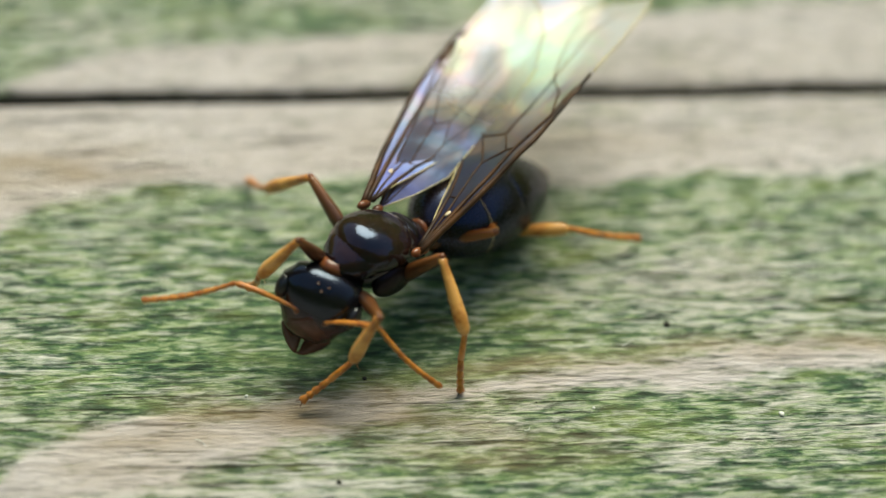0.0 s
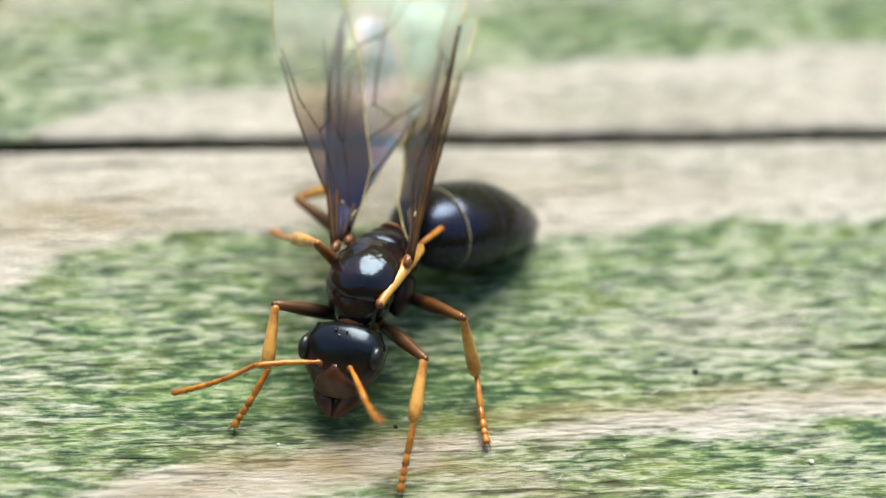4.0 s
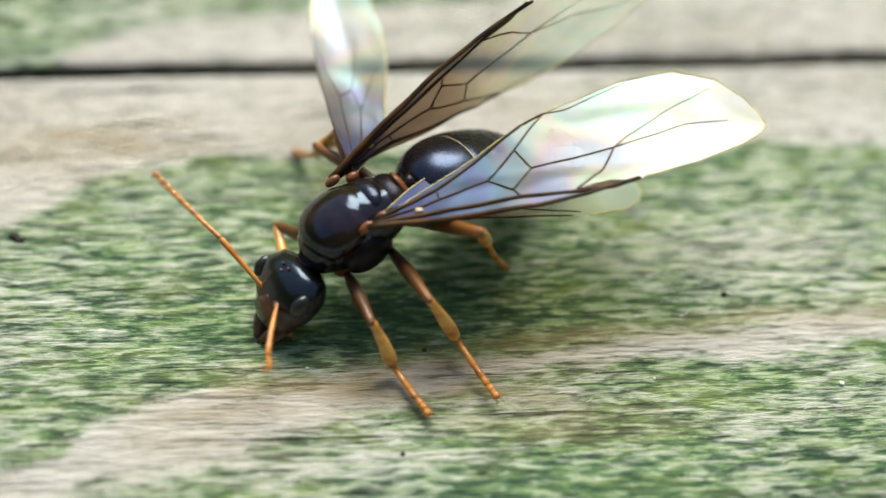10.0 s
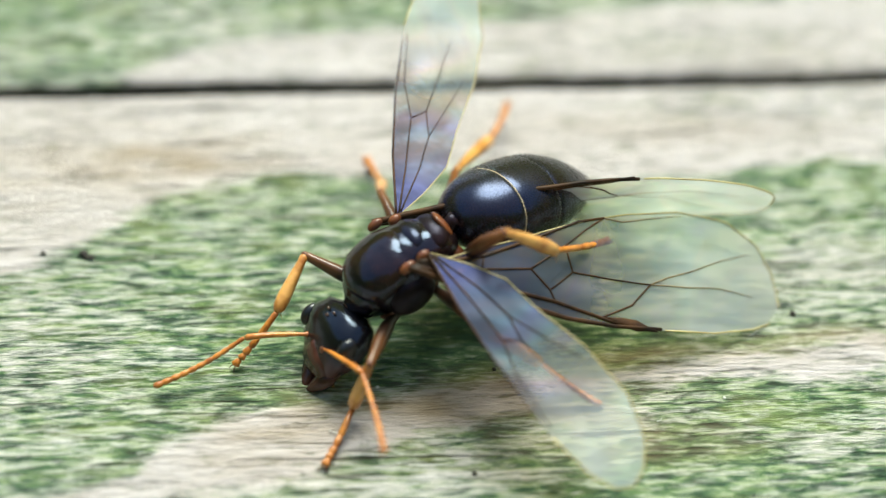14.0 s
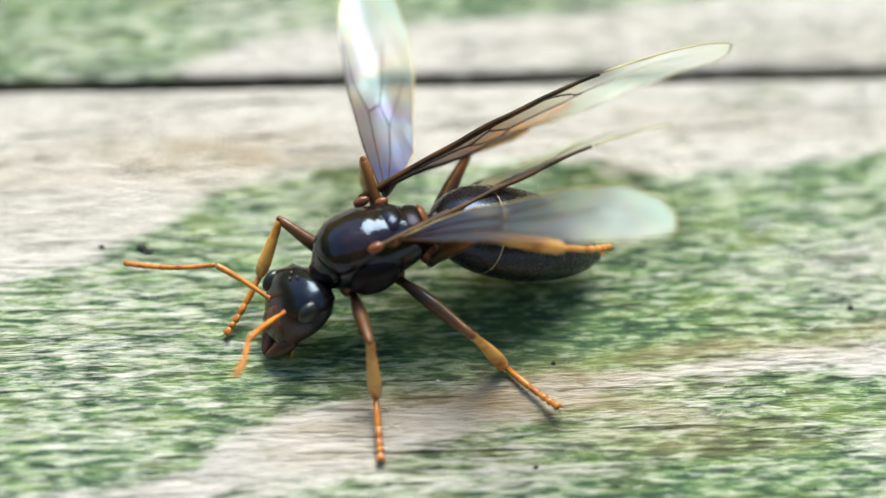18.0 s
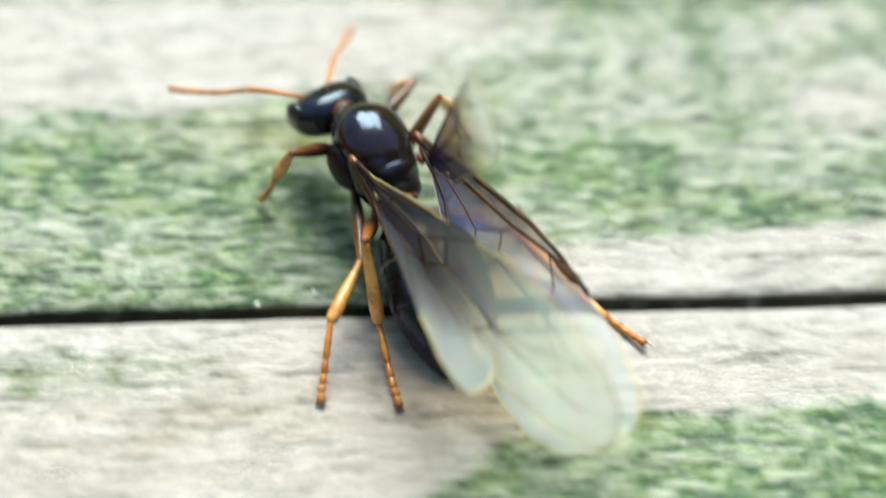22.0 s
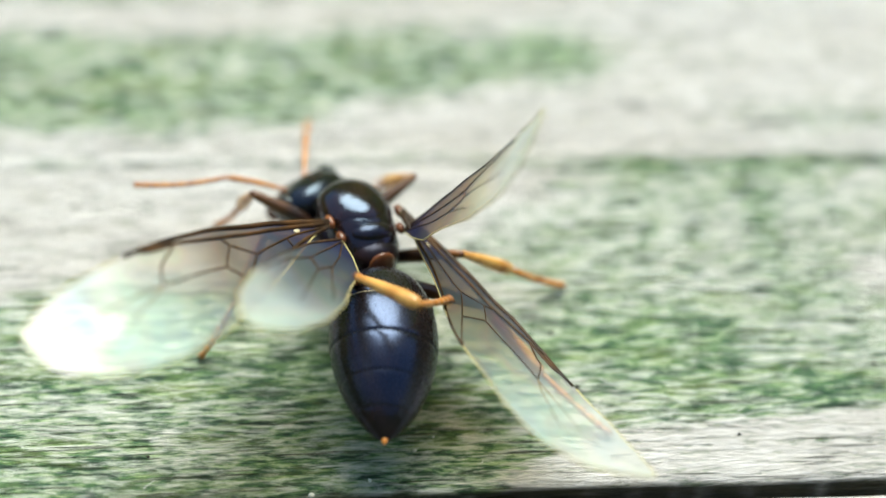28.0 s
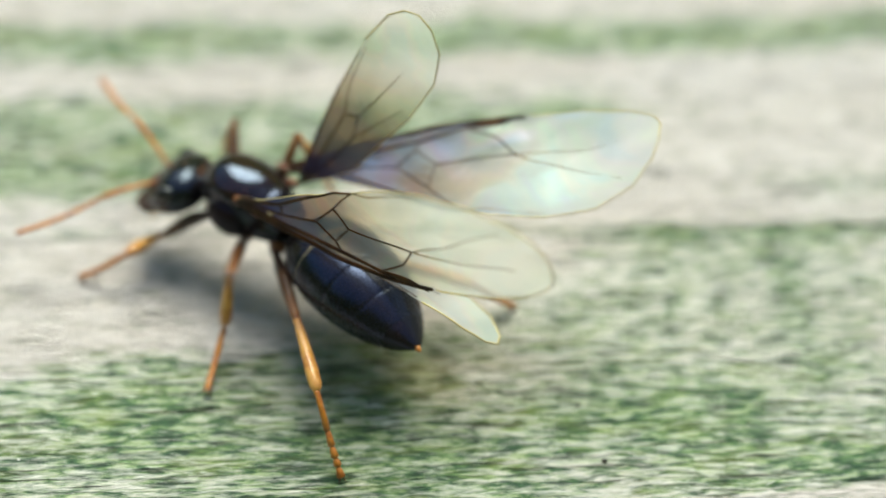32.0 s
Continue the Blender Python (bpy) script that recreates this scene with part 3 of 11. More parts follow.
# thorax: pleura below, with the plates of the back as pieces of their own
bm = bmesh.new()
xs = [1.32, 1.28, 1.18, 1.0, 0.8, 0.55, 0.3, 0.0, -0.3, -0.6, -0.9, -1.15, -1.35, -1.48, -1.54]
ring_loft(bm, body_rings(xs,
    lambda x: curve_at([(-1.54, 0.16), (-1.35, 0.44), (-0.9, 0.66), (-0.2, 0.80), (0.6, 0.74), (1.1, 0.48), (1.32, 0.20)], x),
    lambda x: line_at([(-1.54, -0.28), (-1.48, -0.12), (-1.35, 0.08), (-1.15, 0.26), (-0.9, 0.42), (-0.6, 0.54), (-0.3, 0.63), (0.0, 0.67), (0.3, 0.67), (0.55, 0.62), (0.8, 0.48), (1.0, 0.30), (1.18, 0.10), (1.32, -0.10)], x),
    lambda x: curve_at([(-1.54, -0.52), (-1.2, -0.72), (-0.4, -0.86), (0.4, -0.82), (1.0, -0.66), (1.32, -0.46)], x), square=2.2))
for v in bm.verts:
    v.co.x *= 0.88 if v.co.x < 0 else 1.0
thorax = part("thorax", bm, BLACK, ant)

bm = bmesh.new()
ring_loft(bm, body_rings([1.10, 1.09, 1.05, 0.98, 0.86, 0.7, 0.5, 0.25, 0.0, -0.2, -0.32, -0.38, -0.40],
    lambda x: 0.78 * max(0.0, 1 - abs((x - 0.30) / 0.81) ** 2.6) ** (1 / 2.3) + 0.03,
    lambda x: 0.20 + 0.52 * max(0.0, 1 - abs((x - 0.26) / 0.87) ** 2.6) ** (1 / 2.2),
    lambda x: -0.30, n=36))
part("scutum", bm, BLACK, thorax, "glossy black domed back plate")
bm = bmesh.new()
egg(bm, (-0.56, 0, 0.30), (0.32, 0.50, 0.25), 22, 14)
part("scutellum", bm, TAIL, thorax, "dark brown hind back plate")
bm = bmesh.new()
egg(bm, (-0.90, 0, -0.02), (0.42, 0.56, 0.34), 22, 14)
part("propodeum", bm, BROWN, thorax)
bm = bmesh.new()
ring_loft(bm, body_rings([1.36, 1.28, 1.14, 0.98, 0.84], lambda x: curve_at([(0.84, 0.72), (1.1, 0.55), (1.36, 0.24)], x),
    lambda x: curve_at([(0.84, 0.50), (1.1, 0.30), (1.36, 0.0)], x), lambda x: curve_at([(0.84, -0.4), (1.36, -0.45)], x)))
part("pronotum", bm, BLACK, thorax, "dark brown collar plate")
for s in (1, -1):
    bm = bmesh.new()
    egg(bm, (-0.16, 0.84 * s, 0.42), (0.19, 0.10, 0.11), 12, 8)
    part("tegula", bm, RUST, thorax, "rust-brown wing root cover")
    bm = bmesh.new()
    egg(bm, (-0.54, 0.72 * s, 0.28), (0.16, 0.10, 0.11), 12, 8)
    part("hind_wing_root", bm, RUST, thorax)
    bm = bmesh.new()
    egg(bm, (0.15, 0.72 * s, -0.35), (0.55, 0.22, 0.40))
    part("side_plate", bm, BROWN, thorax)
bm = bmesh.new()
bristles(bm, [((x, y, 0.62 + 0.22 * math.cos(y * 1.6) - 0.35 * max(0, x - 0.3)), (random.uniform(-.3, .3), y * 0.6, 1))
              for x, y in ((random.uniform(-0.25, 0.8), random.uniform(-0.6, 0.6)) for _ in range(60))], 0.10, 0.005)
part("back_hairs", bm, BROWN, thorax)

# petiole with its upright scale
bm = bmesh.new()
limb(bm, [(-1.00, -0.28, 0.17, 0.15), (-1.10, -0.25, 0.20, 0.17), (-1.24, -0.18, 0.19, 0.16), (-1.40, -0.14, 0.16, 0.15), (-1.54, -0.12, 0.18, 0.17)])
petiole = part("petiole", bm, BROWN, ant)
bm = bmesh.new()
egg(bm, (-1.24, 0, -0.04), (0.10, 0.32, 0.36), 16, 10)
part("scale", bm, RUST, petiole, "rust-brown upright scale")

# gaster: origin at the petiole, running to -x
gaster = None


def ovoid(x, front, rear, power):
    # round in front, widest before the middle, drawn out to a point behind
    mid = -1.95
    if x > mid:
        return max(0.0, 1 - ((x - mid) / (front - mid)) ** power) ** (1 / 2.1)
    return max(0.0, 1 - ((mid - x) / (mid - rear)) ** 2.0) ** 0.78


def g_wide(x):
    return 1.14 * ovoid(x, -0.13, -4.38, 2.4) + 0.02


def g_top(x):
    return 0.95 * ovoid(x, -0.13, -4.38, 2.4) - 0.16 * smoothstep(-2.5, -4.34, x) + 0.01


def g_low(x):
    return -0.91 * ovoid(x, -0.13, -4.38, 2.3) - 0.10 * smoothstep(-2.5, -4.34, x) - 0.01


cuts = [(-0.16, -1.30), (-1.20, -2.34), (-2.24, -3.20), (-3.10, -3.84), (-3.74, -4.36)]
for k, (a, b) in enumerate(cuts):
    bm = bmesh.new()
    n = 18
    xs = [a + (b - a) * (i / n if k < 4 else math.sin(math.pi / 2 * i / n)) for i in range(n + 1)]

    def lip(x, a=a, b=b, k=k):
        u = (x - a) / (b - a)
        return (1.0 if k == 0 else 0.972 + 0.028 * smoothstep(0.0, 0.2, u)) - (0.0 if k == 4 else 0.024 * smoothstep(0.955, 1.0, u))
    ring_loft(bm, body_rings(xs, lambda x: g_wide(x) * lip(x), lambda x: g_top(x) * lip(x), lambda x: g_low(x) * lip(x), n=40))
    if k == 0:
        gaster = part("gaster", bm, BELLY, ant)
    else:
        part("tergite", bm, TAIL if k == 4 else BELLY, gaster, "blackish pointed last belly ring" if k == 4 else "glossy brown-black belly ring")
        x = a + 0.02
        bm = bmesh.new()
        ring_loft(bm, body_rings([x + 0.05, x + 0.02, x - 0.10, x - 0.13], lambda x: g_wide(x) * 0.983, lambda x: g_top(x) * 0.983, lambda x: g_low(x) * 0.983, n=40))
        part("membrane_ring", bm, PALE, gaster, "thin pale skin between the belly rings")
bm = bmesh.new()
limb(bm, [(-4.22, -0.13, 0.09, 0.08), (-4.36, -0.13, 0.07, 0.06), (-4.42, -0.13, 0.04, 0.04), (-4.46, -0.14, 0.012, 0.012)], 12)
part("tail_tip", bm, ORANGE, gaster, "orange tail tip")
bm = bmesh.new()
spots = []
for _ in range(130):
    x = random.uniform(-4.2, -0.6)
    a = random.uniform(-0.4, math.pi + 0.4)
    w, zt, zb = g_wide(x), g_top(x), g_low(x)
    spots.append(((x, w * math.cos(a), (zt + zb) / 2 + (zt - zb) / 2 * math.sin(a)), (-0.9, math.cos(a) * 0.6, math.sin(a) * 0.6)))
bristles(bm, spots, 0.10, 0.003)
part("belly_hairs", bm, BROWN, gaster)

# head: origin at the neck, mandibles towards +x
bm = bmesh.new()
ring_loft(bm, body_rings([-0.02, 0.02, 0.10, 0.22, 0.4, 0.6, 0.8, 1.0, 1.2, 1.36, 1.48, 1.54, 1.57],
    lambda x: curve_at([(-0.02, 0.40), (0.10, 0.72), (0.45, 0.93), (0.9, 0.86), (1.3, 0.62), (1.57, 0.34)], x),
    lambda x: curve_at([(-0.02, 0.22), (0.12, 0.46), (0.5, 0.58), (1.0, 0.44), (1.4, 0.20), (1.57, 0.02)], x),
    lambda x: curve_at([(-0.02, -0.30), (0.2, -0.46), (0.7, -0.52), (1.2, -0.42), (1.57, -0.24)], x), n=36, square=2.3))
head = part("head", bm, FACE, ant)
bm = bmesh.new()
ring_loft(bm, body_rings([1.60, 1.54, 1.42, 1.24, 1.06, 0.96], lambda x: curve_at([(0.96, 0.20), (1.2, 0.46), (1.45, 0.50), (1.60, 0.28)], x),
    lambda x: curve_at([(0.96, 0.46), (1.2, 0.38), (1.45, 0.20), (1.60, 0.02)], x), lambda x: -0.1, n=20))
part("clypeus", bm, JAW, head, "reddish-brown face plate")
bm = bmesh.new()
limb(bm, [(-0.22, 0.0, 0.26, 0.22), (-0.10, 0.0, 0.30, 0.25), (0.04, 0.0, 0.34, 0.28)])
part("neck", bm, RUST, head)
for s in (1, -1):
    bm = bmesh.new()
    egg(bm, (0.66, 0.80 * s, 0.24), (0.27, 0.15, 0.22), 22, 14)
    part("compound_eye", bm, EYE, head, "black domed compound eye")
    bm = bmesh.new()
    ring_loft(bm, [[(x, s * (y + w * math.cos(2 * math.pi * i / 12)), -0.16 + h * math.sin(2 * math.pi * i / 12)) for i in range(12)]
                   for x, y, w, h in ((1.34, 0.34, 0.22, 0.17), (1.50, 0.31, 0.25, 0.17), (1.66, 0.25, 0.23, 0.15), (1.82, 0.17, 0.16, 0.12), (1.93, 0.10, 0.09, 0.08), (1.98, 0.05, 0.03, 0.03))])
    mand = part("mandible", bm, JAW, head, "reddish-brown jaw")
    for k in range(5):
        bm = bmesh.new()
        bristles(bm, [((1.80 + 0.035 * k, s * (0.10 - 0.015 * k), -0.16), (0.5, -s * 0.8, 0))], 0.10, 0.03)
        part("tooth", bm, RUST, mand)
    bm = bmesh.new()
    egg(bm, (0.97, 0.32 * s, 0.36), (0.10, 0.09, 0.09), 12, 8)
    part("antenna_socket", bm, RUST, head)
    bm = bmesh.new()
    tube(bm, [(1.45, 0.22 * s, -0.42), (1.62, 0.25 * s, -0.52), (1.72, 0.2 * s, -0.60)], 0.028)
    part("palp", bm, HONEY, head)
for x, y in ((0.24, 0.12), (0.24, -0.12), (0.36, 0.0)):
    bm = bmesh.new()
    egg(bm, (x, y, 0.53 + 0.03 * (x > 0.3)), (0.032, 0.032, 0.035), 12, 8)
    part("ocellus", bm, OCELLUS, head, "tiny amber simple eye")
bm = bmesh.new()
bristles(bm, [((x, y, 0.50 - 0.22 * max(0, x - 0.5) - 0.2 * y * y), (0.2, y, 1)) for x, y in ((random.uniform(0.1, 1.3), random.uniform(-0.5, 0.5)) for _ in range(40))], 0.09, 0.005)
part("head_hairs", bm, BROWN, head)


def scape():
    bm = bmesh.new()
    limb(bm, [(0, 0, .05, .05), (0.06, 0, .06, .06), (0.12, .005, .04, .04), (0.4, .03, .052, .052), (0.8, .04, .060, .060), (1.15, .02, .066, .066), (1.30, 0, .070, .070), (1.35, 0, .04, .04)])
    return part("scape", bm, ORANGE, ant, "orange first antenna joint")


def flagellum():
    bm = bmesh.new()
    st = []
    n = 11
    for k in range(n):
        x0, x1 = 2.1 * k / n, 2.1 * (k + 1) / n
        r = 0.050 + 0.018 * k / n
        bow = lambda x: -0.10 * math.sin(math.pi * x / 2.1)
        st += [(x0 + 0.005, bow(x0), r * 0.72, r * 0.72), (x0 + 0.05, bow(x0 + .05), r, r), (x1 - 0.04, bow(x1 - .04), r * 1.06, r * 1.06)]
    st += [(2.09, bow(2.09), .05, .05), (2.12, bow(2.1), .02, .02)]
    limb(bm, st)
    return part("flagellum", bm, ORANGE, ant, "beaded orange antenna whip")


def femur(length, thick):
    bm = bmesh.new()
    limb(bm, [(-0.16, -0.02, .10, .10), (-0.05, 0, .13, .13), (0.06, 0, .11, .11), (0.16, 0, .10, .11), (length * .3, .04, thick * .95, thick * 1.1), (length * .55, .04, thick, thick * 1.15),
              (length * .85, .01, thick * .72, thick * .8), (length - .06, 0, thick * .62, thick * .7), (length + .03, 0, thick * .5, thick * .5)], 14)
    ob = part("femur", bm, THIGH, ant, "brown thigh, orange at the knee")
    bm = bmesh.new()
    egg(bm, (length, 0, 0), (thick * .7, thick * .54, thick * .58), 12, 8)
    part("knee", bm, RUST, ob)
    return ob


def tibia(length, thick):
    bm = bmesh.new()
    limb(bm, [(-0.02, 0, .06, .06), (0.06, .01, .095, .095), (0.16, .015, .085, .085), (length * .40, .02, thick * .80, thick * .82), (length * .75, .01, thick, thick * 1.05), (length - .12, 0, thick * .92, thick * .92), (length - .03, 0, thick * .62, thick * .62), (length + .02, 0, .05, .05)], 12)
    ob = part("tibia", bm, SHIN, ant, "translucent orange-tan shin")
    bm = bmesh.new()
    bristles(bm, [((length - .04, .03, -.06), (.6, .3, -.8)), ((length - .04, -.03, -.06), (.6, -.3, -.8))], 0.22, 0.016)
    part("spur", bm, HONEY, ob)
    bm = bmesh.new()
    bristles(bm, [((random.uniform(.2, length), 0.10 * math.cos(a), 0.10 * math.sin(a)), (.8, math.cos(a) * .6, math.sin(a) * .6)) for a in (random.uniform(0, 6.3) for _ in range(26))], 0.08, 0.005)
    part("shin_hairs", bm, HONEY, ob)
    return ob


def tarsus(length):
    bm = bmesh.new()
    st = []
    x = 0.0
    for k, share in enumerate((0.46, 0.18, 0.13, 0.10, 0.13)):
        x1 = x + share * length
        sag = lambda q: -0.05 * math.sin(math.pi * min(1, q / length))
        st += [(x + .004, sag(x), .046, .046), (x + .03, sag(x), .062, .062), (x1 - .03, sag(x1), .078 + .006 * k, .072 + .004 * k), (x1 - .003, sag(x1), .050, .050)]
        x = x1
    limb(bm, st, 10)
    ob = part("tarsus", bm, ORANGE, ant, "jointed orange foot")
    for s in (1, -1):
        bm = bmesh.new()
        tube(bm, [(length - .03, .02 * s, 0), (length + .05, .06 * s, .01), (length + .11, .08 * s, -.02), (length + .13, .085 * s, -.06)], lambda u: .016 * (1.05 - u))
        part("claw", bm, RUST, ob)
    return ob


# wings: span along +x, leading edge at y = 0, trailing edge towards +y
def wing_outline(kind):
    if kind == "fore":
        lead = [(0, 0.02), (1.5, -0.14), (3.5, -0.20), (4.6, -0.10), (5.8, 0.14), (7.0, 0.42), (8.0, 0.80), (8.45, 1.08), (8.63, 1.26), (8.70, 1.45)]
        trail = [(0, 0.12), (0.8, 0.45), (2.0, 1.12), (3.4, 1.90), (4.6, 2.46), (5.8, 2.86), (7.0, 2.98), (7.9, 2.72), (8.4, 2.28), (8.62, 1.86), (8.70, 1.45)]
        return 8.70, lead, trail
    lead = [(0, 0.02), (1.4, -0.10), (3.0, -0.10), (4.6, 0.04), (5.6, 0.30), (6.05, 0.62), (6.20, 0.95)]
    trail = [(0, 0.10), (0.6, 0.62), (1.3, 1.10), (2.2, 1.30), (3.4, 1.66), (4.6, 1.82), (5.5, 1.66), (6.0, 1.32), (6.20, 0.95)]
    return 6.20, lead, trail


def camber(x, y, span):
    fold = 0.04 * math.sin(3.1 * y + 0.5 * x) * smoothstep(0.1, 0.8, y) + 0.04 * noise.noise(Vector((x / 0.9, y / 0.5, 2.0)))
    return fold * smoothstep(0.2, 2.0, x) + 0.16 * math.sin(math.pi * min(1, x / span)) - 0.05 * max(0, x - span * 0.7) ** 2


def wing(kind, name, label):
    span, lead, trail = wing_outline(kind)
    bm = bmesh.new()
    nx, ny = 64, 22
    grid = []
    for i in range(nx + 1):
        x = span * (1 - (1 - i / nx) ** 1.25)
        a, b = line_at(lead, x), line_at(trail, x)
        row = []
        for j in range(ny + 1):
            y = a + (b - a) * j / ny
            row.append(bm.verts.new((x, y, camber(x, y, span))))
        grid.append(row)
    for i in range(nx):
        for j in range(ny):
            bm.faces.new((grid[i][j], grid[i + 1][j], grid[i + 1][j + 1], grid[i][j + 1]))
    lean = Matrix.Rotation(-math.atan2(lead[-1][1], span), 3, "Z")
    bmesh.ops.rotate(bm, matrix=lean, verts=bm.verts)
    ob = part(name, bm, MEMBRANE if kind == "fore" else MEMBRANE_HIND, ant, label)

    def vein(points, r0, r1, mat=VEIN):
        pts = []
        for (xa, ya), (xb, yb) in zip(points, points[1:]):
            k = max(2, int(math.hypot(xb - xa, yb - ya) / 0.22))
            for q in range(k):
                u = q / k
                x, y = xa + (xb - xa) * u, ya + (yb - ya) * u
                pts.append((x, y, camber(x, y, span) + 0.008))
        x, y = points[-1]
        pts.append((x, y, camber(x, y, span) + 0.008))
        v = bmesh.new()
        tube(v, pts, lambda u: 0.72 * (r0 + (r1 - r0) * u), 6)
        bmesh.ops.rotate(v, matrix=lean, verts=v.verts)
        part("vein", v, mat, ob)
    if kind == "fore":
        # front edge, the long veins, then the cells that the cross veins close
        vein([(0, 0.05), (1.5, -0.12), (3.5, -0.18), (4.6, -0.08), (5.7, 0.14)], 0.105, 0.055)
        vein([(0.05, 0.10), (1.2, 0.08), (2.4, 0.09), (3.2, 0.10), (4.2, 0.03), (4.7, -0.01)], 0.085, 0.052)
        vein([(0.1, 0.16), (1.2, 0.30), (1.9, 0.48), (2.6, 0.68), (3.08, 0.33), (3.2, 0.12)], 0.044, 0.030)
        vein([(1.54, 0.38), (1.54, 0.68)], 0.028, 0.026)
        vein([(0.15, 0.20), (1.0, 0.46), (1.54, 0.68), (2.5, 1.30), (3.49, 1.96), (4.06, 2.20)], 0.070, 0.036)
        vein([(2.6, 0.68), (3.29, 1.38), (3.7, 1.85), (4.06, 2.20)], 0.032, 0.028)
        vein([(4.06, 2.20), (4.5, 2.24), (5.2, 2.54), (5.9, 2.80)], 0.026, 0.012, VEIN_PALE)
        vein([(3.08, 0.33), (3.55, 0.86), (3.29, 1.38)], 0.030, 0.028)
        vein([(3.55, 0.86), (4.4, 0.93), (5.34, 1.05)], 0.030, 0.026)
        vein([(5.34, 1.05), (6.2, 1.22), (6.93, 1.40), (7.9, 1.52)], 0.024, 0.012, VEIN_PALE)
        vein([(4.3, 0.03), (4.97, 0.49), (5.34, 1.05)], 0.034, 0.028)
        vein([(5.34, 1.05), (5.7, 1.30), (6.3, 1.62), (6.93, 2.04), (7.7, 2.46)], 0.026, 0.012, VEIN_PALE)
        st = bmesh.new()
        ring_loft(st, body_rings([4.40, 4.47, 4.75, 5.10, 5.45, 5.60], lambda x: curve_at([(4.40, .02), (5.0, .13), (5.6, .02)], x), lambda x: 0.03, lambda x: -0.03, n=10))
        bmesh.ops.translate(st, vec=(0, 0.06, camber(5.0, 0, span)), verts=st.verts)
        bmesh.ops.rotate(st, matrix=lean, verts=st.verts)
        part("wing_spot", st, VEIN, ob, "brown spot on the leading edge")
        st = bmesh.new()
        egg(st, (1.10, 0.22, camber(1.1, 0.2, span) + 0.02), (0.09, 0.06, 0.03), 10, 6)
        bmesh.ops.rotate(st, matrix=lean, verts=st.verts)
        part("pale_fleck", st, PALE, ob, "pale fleck near the wing root")
    else:
        vein([(0, 0.05), (1.4, -0.07), (2.8, -0.07), (4.2, 0.02)], 0.046, 0.018)
        vein([(0.05, 0.10), (1.2, 0.22), (2.4, 0.30), (3.2, 0.12), (4.4, 0.12)], 0.038, 0.016)
        vein([(2.4, 0.30), (2.6, 0.62), (3.4, 0.84), (4.4, 1.1)], 0.026, 0.012)
        vein([(0.1, 0.14), (1.2, 0.52), (2.0, 0.70), (2.6, 0.62)], 0.032, 0.022)
        vein([(2.0, 0.70), (2.8, 1.1), (3.5, 1.45)], 0.022, 0.012)
    vein(trail, 0.020, 0.024, VEIN_EDGE)
    vein([p for p in lead if p[0] >= (5.6 if kind == "fore" else 4.0)], 0.028, 0.022, VEIN_EDGE)
    return ob


fore_wing_left = wing("fore", "fore_wing", "clear fore wing with a smoky root and dark veins")
fore_wing_right = wing("fore", "fore_wing", "clear fore wing with a smoky root and dark veins")
hind_wing_left = wing("hind", "hind_wing", "short clear hind wing with brown veins")
hind_wing_right = wing("hind", "hind_wing", "short clear hind wing with brown veins")
scape_left, flagellum_left, scape_right, flagellum_right = scape(), flagellum(), scape(), flagellum()
femur_fore_left, tibia_fore_left, tarsus_fore_left = femur(1.75, 0.150), tibia(1.35, 0.150), tarsus(1.45)
femur_fore_right, tibia_fore_right, tarsus_fore_right = femur(1.75, 0.150), tibia(1.35, 0.150), tarsus(1.45)
femur_mid_left, tibia_mid_left, tarsus_mid_left = femur(2.1, 0.148), tibia(1.65, 0.150), tarsus(1.65)
femur_mid_right, tibia_mid_right, tarsus_mid_right = femur(2.1, 0.148), tibia(1.65, 0.150), tarsus(1.65)
femur_hind_left, tibia_hind_left, tarsus_hind_left = femur(2.4, 0.158), tibia(1.95, 0.155), tarsus(1.95)
femur_hind_right, tibia_hind_right, tarsus_hind_right = femur(2.4, 0.158), tibia(1.95, 0.155), tarsus(1.95)
for hip in ((0.75, 0.40, -0.75), (-0.25, 0.45, -0.85), (-1.05, 0.40, -0.80)):
    for s in (1, -1):
        bm = bmesh.new()
        egg(bm, (hip[0] + 0.02, (hip[1] - 0.10) * s, hip[2] + 0.16), (0.22, 0.20, 0.30), 14, 10)
        part("coxa", bm, RUST, ant, "rust-brown hip joint")



# crumbs and fibres lying on the boards
def grain(x, y, r, tall, mat, label, category):
    bm = bmesh.new()
    bmesh.ops.create_icosphere(bm, subdivisions=2, radius=r)
    for v in bm.verts:
        v.co *= 1 + 0.45 * noise.noise(v.co * (1.4 / r) + Vector((x, y, 0)))
        v.co.z *= tall
    low = min(v.co.z for v in bm.verts)
    bmesh.ops.translate(bm, vec=(0, 0, -low - r * 0.25), verts=bm.verts)
    ob = part("crumb" if category == "crumb" else "speck", bm, mat, at=mm(x, y, relief(x, y)))
    return tagged(ob, label, category, "crumbs on the boards")


def fibre(x, y, length, turn, bow):
    bm = bmesh.new()
    tube(bm, [(length * (u - 0.5), bow * math.sin(math.pi * u), 0.012 + 0.05 * u * u) for u in (k / 8 for k in range(9))], lambda u: 0.013 * (1 - 0.5 * u), 5)
    ob = part("fibre", bm, SPLINTER, at=mm(x, y, relief(x, y), 0, 0, turn))
    return tagged(ob, "tiny pale wood fibre curled up from the board", "fibre", "fibres on the boards")


